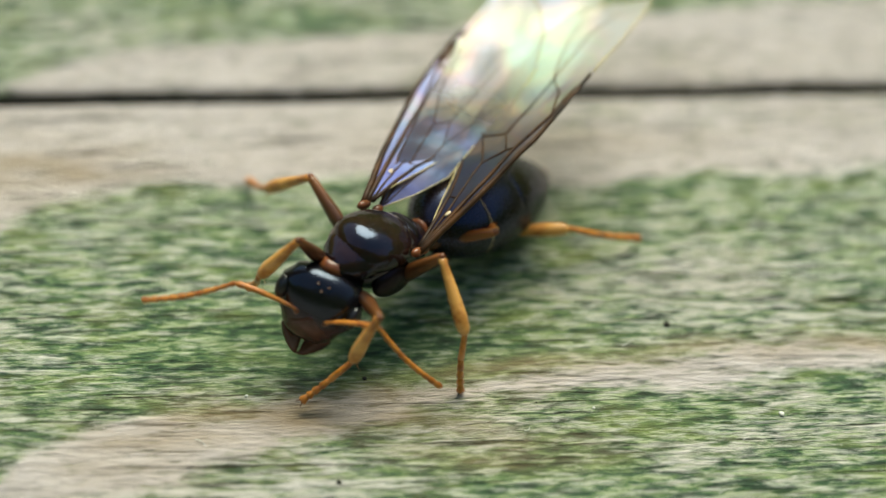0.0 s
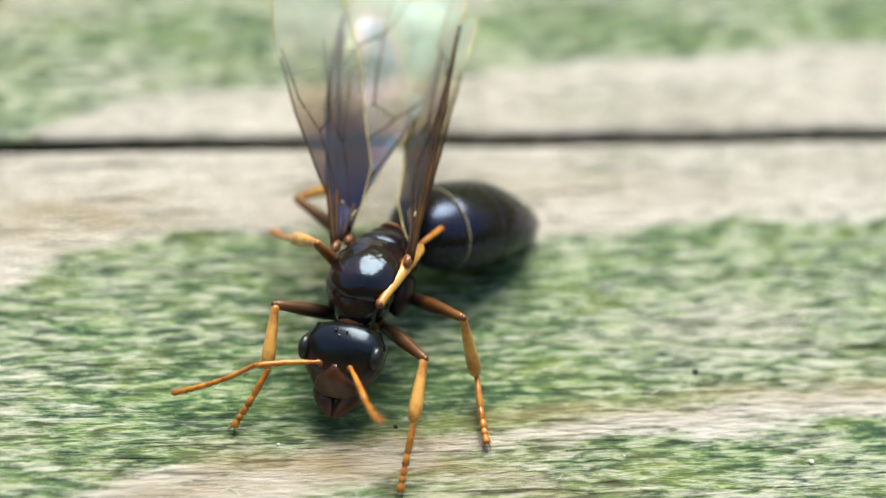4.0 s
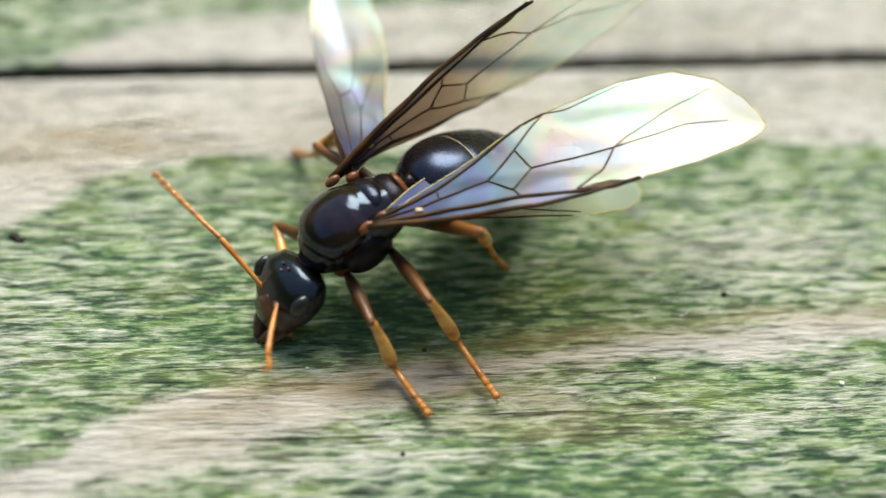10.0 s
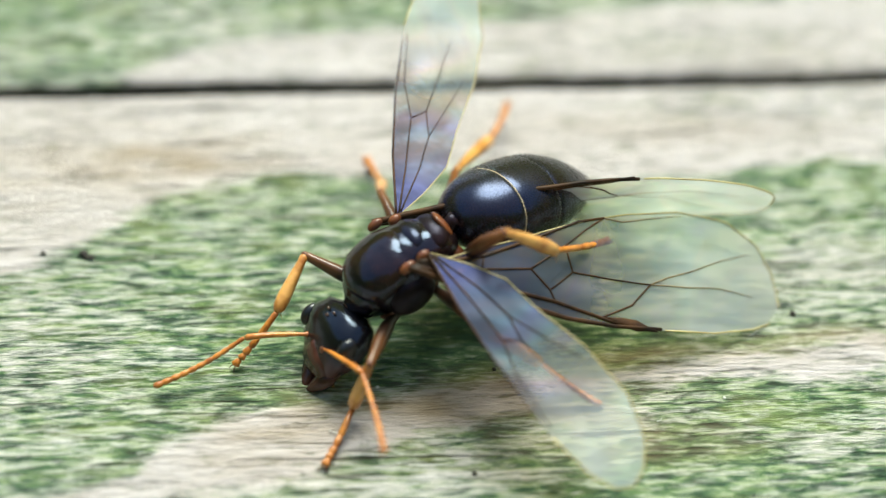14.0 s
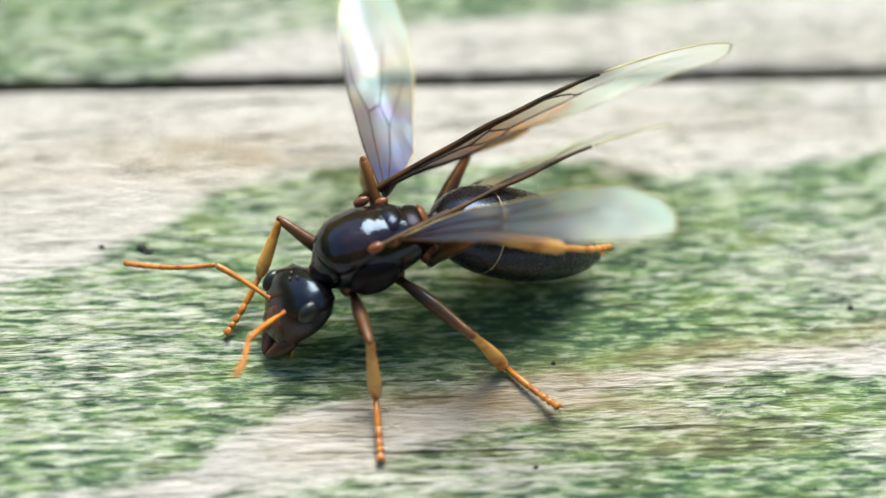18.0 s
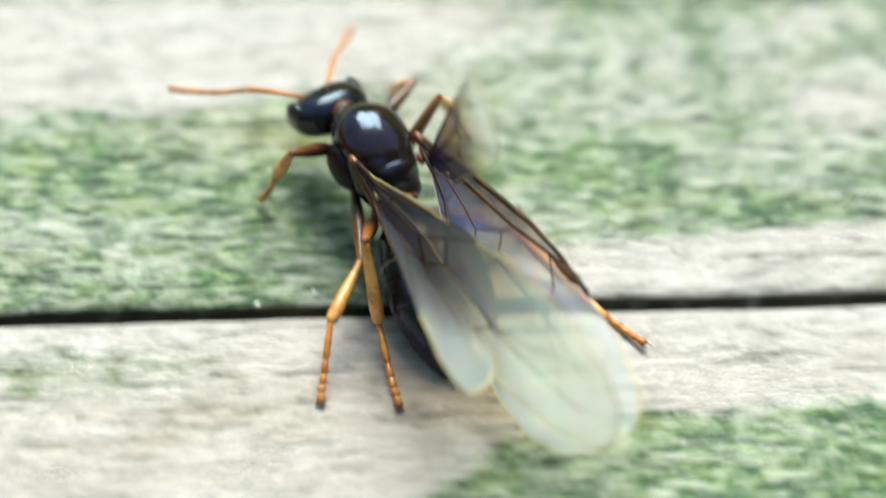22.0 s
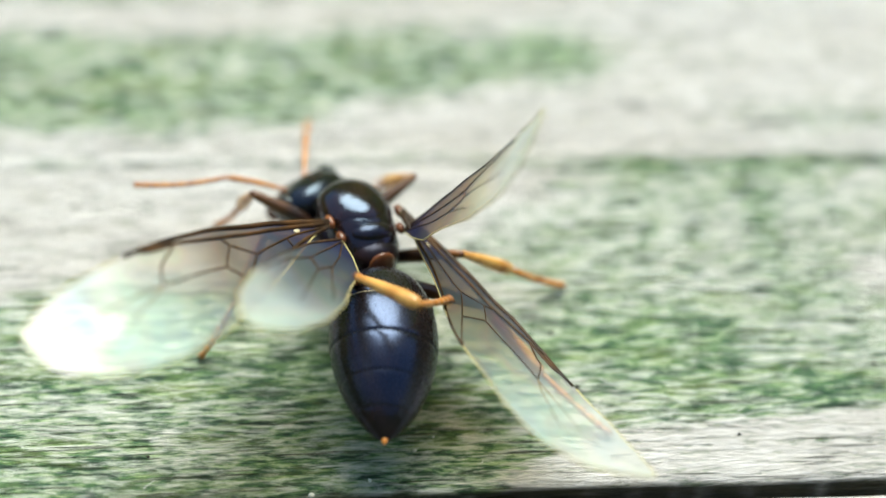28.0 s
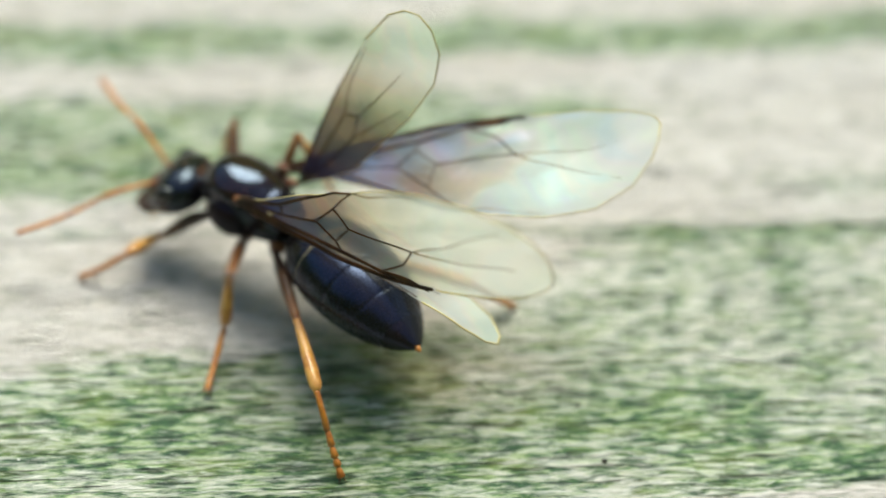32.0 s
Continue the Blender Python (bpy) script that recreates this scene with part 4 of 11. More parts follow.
grain(-4.21, -2.50, 0.10, 0.7, SOIL, "tiny dark crumb of soil on the board", "crumb")
grain(-4.04, -2.61, 0.07, 0.7, SOIL, "tiny dark crumb of soil on the board", "crumb")
grain(-5.10, -2.44, 0.06, 0.7, SOIL, "tiny dark crumb of soil on the board", "crumb")
grain(11.20, -4.78, 0.07, 0.7, SOIL, "tiny dark crumb of soil on the board", "crumb")
grain(3.90, -8.82, 0.05, 0.7, SOIL, "tiny dark crumb of soil on the board", "crumb")
grain(-4.15, -2.60, 0.06, 0.7, SOIL, "tiny dark crumb of soil on the board", "crumb")
grain(1.67, 4.36, 0.04, 0.7, SOIL, "tiny dark crumb of soil on the board", "crumb")
grain(-1.68, 5.79, 0.06, 0.7, SOIL, "tiny dark crumb of soil on the board", "crumb")
grain(-2.06, 7.41, 0.05, 0.7, SOIL, "tiny dark crumb of soil on the board", "crumb")
grain(13.28, -7.34, 0.06, 0.7, SPLINTER, "tiny white speck on the board", "speck")
grain(-7.55, 3.07, 0.06, 0.7, SPLINTER, "tiny white speck on the board", "speck")
grain(-7.53, 3.07, 0.05, 0.7, SPLINTER, "tiny white speck on the board", "speck")
grain(-6.32, 3.42, 0.05, 0.7, SPLINTER, "tiny white speck on the board", "speck")
grain(-5.33, 4.18, 0.04, 0.7, SPLINTER, "tiny white speck on the board", "speck")
grain(2.05, -6.47, 0.04, 0.7, SPLINTER, "tiny white speck on the board", "speck")
grain(4.54, -6.07, 0.05, 0.7, SOIL, "tiny dark crumb of soil on the board", "crumb")
fibre(1.11, -7.73, 0.35, -50, 0.06)
fibre(-7.82, -3.05, 0.60, -50, 0.06)
fibre(-7.76, -2.67, 0.60, -60, 0.06)
fibre(-7.63, -2.00, 0.50, -30, 0.06)
random.seed(5)
for k in range(70):
    x, y = random.uniform(-15, 14), random.uniform(-10, 12.6)
    if abs(y - GAP_MAIN) < 0.4 or abs(x) < 4.5 and -8 < y < -2:
        continue
    if random.random() < 0.6:
        fibre(x, y, random.uniform(0.10, 0.30), random.uniform(-40, 40), random.uniform(-0.05, 0.05))
    elif random.random() < 0.5:
        grain(x, y, random.uniform(0.02, 0.05), 0.7, SOIL, "tiny dark crumb of soil on the board", "crumb")
    else:
        grain(x, y, random.uniform(0.02, 0.04), 0.6, SPLINTER, "tiny white speck on the board", "speck")


def motions():
    # one row for each moment at which the ant changes its posture
    walk(ant, [
        (0, mm(4.89, -4.21, 2.07, -4.8, -19.9, -138.8)), (.5, mm(4.99, -4.25, 2.01, 2.2, -12.2, -130.6)), (1, mm(5.1, -4.29, 1.95, 9.1, -4.3, -122.4)), (1.5,
        mm(4.96, -4.2, 1.94, 5, -15.4, -120.7)), (2, mm(4.72, -4.04, 1.93, 1, -26.3, -120.5)), (2.5, mm(4.54, -3.87, 1.92, 1.5, -15.8, -124.8)), (3, mm(4.35,
        -3.71, 1.93, 2.7, -4.1, -127.6)), (3.5, mm(4.22, -3.48, 1.95, 6.4, -.1, -114.8)), (4.2, mm(4.08, -3.44, 1.95, 9.8, 3.1, -114.3)), (4.8, mm(3.98, -3.42,
        1.94, 12.3, 5.6, -114.8)), (5.5, mm(3.94, -3.39, 1.94, 15, 8.8, -114.8)), (6, mm(4.21, -3.77, 1.98, 15.4, 11.5, -112.4)), (6.5, mm(4.3, -4.22, 2.09,
        11.4, 17.8, -125.1)), (6.8, mm(4.36, -4.43, 2.15, 9.3, 22.3, -137.7)), (7, mm(4.44, -4.48, 2.18, 7.3, 24, -142.5)), (7.3, mm(4.96, -4.42, 2.16, 5.2,
        19.8, -148.3)), (8, mm(4.08, -4.55, 2.09, 10.7, 17.5, -143.3)), (8.5, mm(4.03, -4.5, 2.04, 5.7, 15, -139)), (9, mm(3.99, -4.41, 1.98, .5, 12.4, -137)),
        (9.5, mm(3.47, -4.3, 2.09, 4, 16.2, -137)), (10, mm(3.06, -4.32, 2.16, 7.4, 26, -154.4)), (10.5, mm(2.53, -4.37, 2.1, 11.5, 29.8, -156.1)), (11,
        mm(2.49, -4.64, 2.09, 11.5, 25.5, -159.3)), (11.5, mm(2.3, -4.73, 2.1, 13.6, 18.7, -162.4)), (11.75, mm(2.37, -4.83, 2.09, 13.7, 15.5, -164.5)), (12,
        mm(2.44, -4.92, 2.09, 13.6, 12.6, -166)), (12.25, mm(2.45, -4.97, 2.07, 12.6, 12.6, -163.7)), (12.5, mm(2.46, -4.99, 2.05, 11.6, 12.7, -161.2)), (13,
        mm(2.43, -4.94, 1.98, 11.4, 10.2, -158.8)), (13.5, mm(2.45, -4.97, 2.09, 12.4, 21.8, -154)), (14, mm(2.46, -4.95, 2.15, 13.3, 29.3, -152.6)), (14.5,
        mm(2.33, -4.97, 2.14, 12.4, 26.1, -155.4)), (15.2, mm(1.85, -4.99, 2.16, 11.4, 25.8, -163.3)), (15.8, mm(1.33, -4.98, 2.2, 10.6, 26.4, -171.5)), (16.5,
        mm(1.04, -4.97, 2.23, 10, 26.1, 183.1)), (17, mm(1.11, -4.49, 2.18, 10.7, 22.2, -170.1)), (17.5, mm(.86, -4.54, 2.17, 10.6, 21, -171.6)), (18, mm(.67,
        -4.5, 2.16, 11.9, 20, -167.8)), (18.5, mm(.69, -4.56, 2.17, 11.2, 18.7, -168.3)), (19, mm(.69, -4.61, 2.16, 10.4, 16.6, -169.8)), (19.25, mm(.24, -4.54,
        2.17, 7.3, 11.3, -172.8)), (19.5, mm(-.47, -4.34, 2.18, 4.5, 4.5, -177.3)), (19.75, mm(-1.01, -3.77, 2.23, 3.1, -3.4, 175.5)), (20, mm(-1.5, -2.98,
        2.27, 1.6, -10, 165.9)), (20.25, mm(-1.84, -2.27, 2.24, 1.6, -10.6, 154.9)), (20.5, mm(-2.16, -1.47, 2.21, 1.4, -11.2, 143.4)), (20.75, mm(-2.58, -.36,
        2.19, -.6, -12.9, 132.1)), (21, mm(-3.03, .89, 2.18, -2.6, -14.4, 124.6)), (21.25, mm(-3.53, 2.08, 2.17, -1.1, -16.5, 124.1)), (21.5, mm(-4, 3.26, 2.14,
        .5, -18.4, 123.8)), (21.75, mm(-4.49, 4.54, 2.11, 3.4, -19.4, 121.1)), (22, mm(-4.89, 5.44, 2.07, 6.4, -20.4, 119.2)), (22.25, mm(-5.12, 5.67, 2.1, 6.5,
        -23.7, 117.8)), (22.5, mm(-5.26, 5.9, 2.11, 6.7, -27, 116.5)), (22.75, mm(-5.3, 6.83, 2.13, 9.6, -25.5, 108.2)), (23, mm(-5.33, 7.78, 2.14, 13.8, -23,
        97.7)), (23.5, mm(-5.44, 8.3, 2.1, 25.5, -15.8, 90.7)), (24, mm(-5.71, 8.77, 2.14, 30.1, -21.2, 92.3)), (24.5, mm(-5.91, 8.95, 2.16, 23.8, -21.6,
        98.1)), (25.2, mm(-5.89, 9.3, 2.18, 18.4, -17.6, 102.7)), (25.8, mm(-5.86, 9.59, 2.2, 14.1, -11.8, 106.1)), (26.5, mm(-5.84, 9.78, 2.22, 8.6, -6,
        110.8)), (27, mm(-6.65, 8.65, 2.17, -6.1, -3.5, 117.9)), (27.5, mm(-6.42, 8.49, 2.2, 3, -2.2, 116.1)), (28, mm(-6.35, 8.71, 2.18, 10.6, -.1, 111.4)),
        (28.25, mm(-6.42, 8.79, 2.19, 11.8, -.5, 109.6)), (28.5, mm(-6.5, 8.89, 2.18, 12.8, -.4, 108.3)), (29, mm(-6.56, 9.29, 2.18, 14.4, -1.8, 103.6)), (29.5,
        mm(-6.53, 9.54, 2.17, 13.2, -2.4, 104.1)), (30, mm(-6.49, 9.83, 2.16, 11.4, -2.8, 104.7)), (30.5, mm(-6.56, 10.17, 2.14, 9.1, -2.4, 105.6)), (31,
        mm(-6.73, 10.65, 2.14, 7.4, -3.2, 107.3)), (31.25, mm(-6.99, 11.09, 2.17, 7.9, -6.1, 113.7)), (31.5, mm(-7.45, 11.53, 2.21, 8.6, -8.4, 123.8)), (31.75,
        mm(-8.42, 11.83, 2.25, 8.9, -7.4, 135.8)), (32, mm(-9.16, 11.97, 2.28, 9.2, -6.4, 143.7))])
    walk(head, [
        (0, mm(1.3, 0, -.3, 0, 69, 29)), (.5, mm(1.3, 0, -.3, 0, 46, 24)), (1, mm(1.3, 0, -.3, 0, 20, 20)), (1.5, mm(1.3, 0, -.3, 0, 23, 21)), (2, mm(1.3, 0,
        -.3, 0, 30, 21)), (2.5, mm(1.3, 0, -.3, 0, 26, 18)), (3, mm(1.3, 0, -.3, 0, 24, 13)), (3.5, mm(1.3, 0, -.3, 0, 28, 1)), (4.2, mm(1.3, 0, -.3, 0, 30,
        3)), (4.8, mm(1.3, 0, -.3, 0, 31, 7)), (5.5, mm(1.3, 0, -.3, 0, 33, 12)), (6, mm(1.3, 0, -.3, 0, 31, 20)), (6.5, mm(1.3, 0, -.3, 0, 28, 14)), (6.8,
        mm(1.3, 0, -.3, 0, 26, 10)), (7, mm(1.3, 0, -.3, 0, 26, 9)), (7.3, mm(1.3, 0, -.3, 0, 27, 14)), (8, mm(1.3, 0, -.3, 0, 34, 20)), (8.5, mm(1.3, 0, -.3,
        0, 36, 18)), (9, mm(1.3, 0, -.3, 0, 39, 15)), (9.5, mm(1.3, 0, -.3, 0, 32, 8)), (10, mm(1.3, 0, -.3, 0, 16, 6)), (10.5, mm(1.3, 0, -.3, 0, 9, 6)), (11,
        mm(1.3, 0, -.3, 0, 9, 7)), (11.5, mm(1.3, 0, -.3, 0, 19, 1)), (11.75, mm(1.3, 0, -.3, 0, 22, 4)), (12, mm(1.3, 0, -.3, 0, 24, 7)), (12.25, mm(1.3, 0,
        -.3, 0, 24, 6)), (12.5, mm(1.3, 0, -.3, 0, 23, 4)), (13, mm(1.3, 0, -.3, 0, 29, 6)), (13.5, mm(1.3, 0, -.3, 0, 25, 4)), (14, mm(1.3, 0, -.3, 0, 13, 7)),
        (14.5, mm(1.3, 0, -.3, 0, 15, 8)), (15.2, mm(1.3, 0, -.3, 0, 19, 13)), (15.8, mm(1.3, 0, -.3, 0, 21, 19)), (16.5, mm(1.3, 0, -.3, 0, 23, 23)), (17,
        mm(1.3, 0, -.3, 0, 15, 22)), (17.5, mm(1.3, 0, -.3, 0, 22, 25)), (18, mm(1.3, 0, -.3, 0, 21, 21)), (18.5, mm(1.3, 0, -.3, 0, 22, 13)), (19, mm(1.3, 0,
        -.3, 0, 22, 7)), (19.25, mm(1.3, 0, -.3, 0, 26, 11)), (19.5, mm(1.3, 0, -.3, 0, 32, 17)), (19.75, mm(1.3, 0, -.3, 0, 36, 13)), (20, mm(1.3, 0, -.3, 0,
        40, 5)), (20.25, mm(1.3, 0, -.3, 0, 41, -3)), (20.5, mm(1.3, 0, -.3, 0, 41, -7)), (20.75, mm(1.3, 0, -.3, 0, 38, -3)), (21, mm(1.3, 0, -.3, 0, 35, 2)),
        (21.25, mm(1.3, 0, -.3, 0, 38, 6)), (21.5, mm(1.3, 0, -.3, 0, 42, 9)), (21.75, mm(1.3, 0, -.3, 0, 46, 8)), (22, mm(1.3, 0, -.3, 0, 50, 5)), (22.25,
        mm(1.3, 0, -.3, 0, 50, 0)), (22.5, mm(1.3, 0, -.3, 0, 49, -7)), (22.75, mm(1.3, 0, -.3, 0, 46, 1)), (23, mm(1.3, 0, -.3, 0, 41, 12)), (23.5, mm(1.3, 0,
        -.3, 0, 33, 19)), (24, mm(1.3, 0, -.3, 0, 39, 15)), (24.5, mm(1.3, 0, -.3, 0, 42, 16)), (25.2, mm(1.3, 0, -.3, 0, 43, 29)), (25.8, mm(1.3, 0, -.3, 0,
        43, 45)), (26.5, mm(1.3, 0, -.3, 0, 40, 56)), (27, mm(1.3, 0, -.3, 0, 35, 25)), (27.5, mm(1.3, 0, -.3, 0, 32, 24)), (28, mm(1.3, 0, -.3, 0, 35, 30)),
        (28.25, mm(1.3, 0, -.3, 0, 40, 23)), (28.5, mm(1.3, 0, -.3, 0, 45, 15)), (29, mm(1.3, 0, -.3, 0, 41, 22)), (29.5, mm(1.3, 0, -.3, 0, 38, 15)), (30,
        mm(1.3, 0, -.3, 0, 37, 11)), (30.5, mm(1.3, 0, -.3, 0, 35, 11)), (31, mm(1.3, 0, -.3, 0, 33, 11)), (31.25, mm(1.3, 0, -.3, 0, 41, 15)), (31.5, mm(1.3,
        0, -.3, 0, 47, 18)), (31.75, mm(1.3, 0, -.3, 0, 42, 17)), (32, mm(1.3, 0, -.3, 0, 36, 16))])
    walk(gaster, [
        (0, mm(-1.28, 0, -.12, 0, 9, 2)), (.5, mm(-1.28, 0, -.12, 0, -2, -7)), (1, mm(-1.28, 0, -.12, 0, -12, -14)), (1.5, mm(-1.28, 0, -.12, 0, 6, -16)), (2,
        mm(-1.28, 0, -.12, 0, 25, -19)), (2.5, mm(-1.28, 0, -.12, 0, 11, -19)), (3, mm(-1.28, 0, -.12, 0, -6, -22)), (3.5, mm(-1.28, 0, -.12, 0, -25, -34)),
        (4.2, mm(-1.28, 0, -.12, 0, -27, -30)), (4.8, mm(-1.28, 0, -.12, 0, -27, -25)), (5.5, mm(-1.28, 0, -.12, 0, -30, -21)), (6, mm(-1.28, 0, -.12, 0, -44,
        -27)), (6.5, mm(-1.28, 0, -.12, 0, -46, -17)), (6.8, mm(-1.28, 0, -.12, 0, -46, -6)), (7, mm(-1.28, 0, -.12, 0, -47, -4)), (7.3, mm(-1.28, 0, -.12, 0,
        -47, 3)), (8, mm(-1.28, 0, -.12, 0, -30, 4)), (8.5, mm(-1.28, 0, -.12, 0, -32, -8)), (9, mm(-1.28, 0, -.12, 0, -35, -16)), (9.5, mm(-1.28, 0, -.12, 0,
        -42, -7)), (10, mm(-1.28, 0, -.12, 0, -46, 20)), (10.5, mm(-1.28, 0, -.12, 0, -49, 41)), (11, mm(-1.28, 0, -.12, 0, -34, 29)), (11.5, mm(-1.28, 0, -.12,
        0, -14, 28)), (11.75, mm(-1.28, 0, -.12, 0, -18, 26)), (12, mm(-1.28, 0, -.12, 0, -21, 21)), (12.25, mm(-1.28, 0, -.12, 0, -20, 18)), (12.5, mm(-1.28,
        0, -.12, 0, -20, 16)), (13, mm(-1.28, 0, -.12, 0, -18, 14)), (13.5, mm(-1.28, 0, -.12, 0, -32, 20)), (14, mm(-1.28, 0, -.12, 0, -40, 24)), (14.5,
        mm(-1.28, 0, -.12, 0, -42, 22)), (15.2, mm(-1.28, 0, -.12, 0, -38, 21)), (15.8, mm(-1.28, 0, -.12, 0, -32, 21)), (16.5, mm(-1.28, 0, -.12, 0, -29, 19)),
        (17, mm(-1.28, 0, -.12, 0, -30, 12)), (17.5, mm(-1.28, 0, -.12, 0, -30, 21)), (18, mm(-1.28, 0, -.12, 0, -43, 9)), (18.5, mm(-1.28, 0, -.12, 0, -37,
        14)), (19, mm(-1.28, 0, -.12, 0, -31, 21)), (19.25, mm(-1.28, 0, -.12, 0, -29, 25)), (19.5, mm(-1.28, 0, -.12, 0, -27, 27)), (19.75, mm(-1.28, 0, -.12,
        0, -24, 25)), (20, mm(-1.28, 0, -.12, 0, -18, 22)), (20.25, mm(-1.28, 0, -.12, 0, -1, 4)), (20.5, mm(-1.28, 0, -.12, 0, 13, -12)), (20.75, mm(-1.28, 0,
        -.12, 0, 10, -4)), (21, mm(-1.28, 0, -.12, 0, 3, 4)), (21.25, mm(-1.28, 0, -.12, 0, -3, 2)), (21.5, mm(-1.28, 0, -.12, 0, -6, -2)), (21.75, mm(-1.28, 0,
        -.12, 0, -4, -6)), (22, mm(-1.28, 0, -.12, 0, -2, -9)), (22.25, mm(-1.28, 0, -.12, 0, 1, -11)), (22.5, mm(-1.28, 0, -.12, 0, 3, -13)), (22.75, mm(-1.28,
        0, -.12, 0, 5, -15)), (23, mm(-1.28, 0, -.12, 0, 8, -16)), (23.5, mm(-1.28, 0, -.12, 0, 13, -20)), (24, mm(-1.28, 0, -.12, 0, 18, -23)), (24.5,
        mm(-1.28, 0, -.12, 0, 21, -27)), (25.2, mm(-1.28, 0, -.12, 0, 26, -32)), (25.8, mm(-1.28, 0, -.12, 0, 28, -35)), (26.5, mm(-1.28, 0, -.12, 0, 28, -38)),
        (27, mm(-1.28, 0, -.12, 0, 3, -37)), (27.5, mm(-1.28, 0, -.12, 0, 7, -32)), (28, mm(-1.28, 0, -.12, 0, -9, -22)), (28.25, mm(-1.28, 0, -.12, 0, -9,
        -19)), (28.5, mm(-1.28, 0, -.12, 0, -8, -16)), (29, mm(-1.28, 0, -.12, 0, 1, -3)), (29.5, mm(-1.28, 0, -.12, 0, -2, -5)), (30, mm(-1.28, 0, -.12, 0, -4,
        -8)), (30.5, mm(-1.28, 0, -.12, 0, -2, -9)), (31, mm(-1.28, 0, -.12, 0, 0, -11)), (31.25, mm(-1.28, 0, -.12, 0, 2, -13)), (31.5, mm(-1.28, 0, -.12, 0,
        3, -17)), (31.75, mm(-1.28, 0, -.12, 0, 2, -19)), (32, mm(-1.28, 0, -.12, 0, 1, -19))])
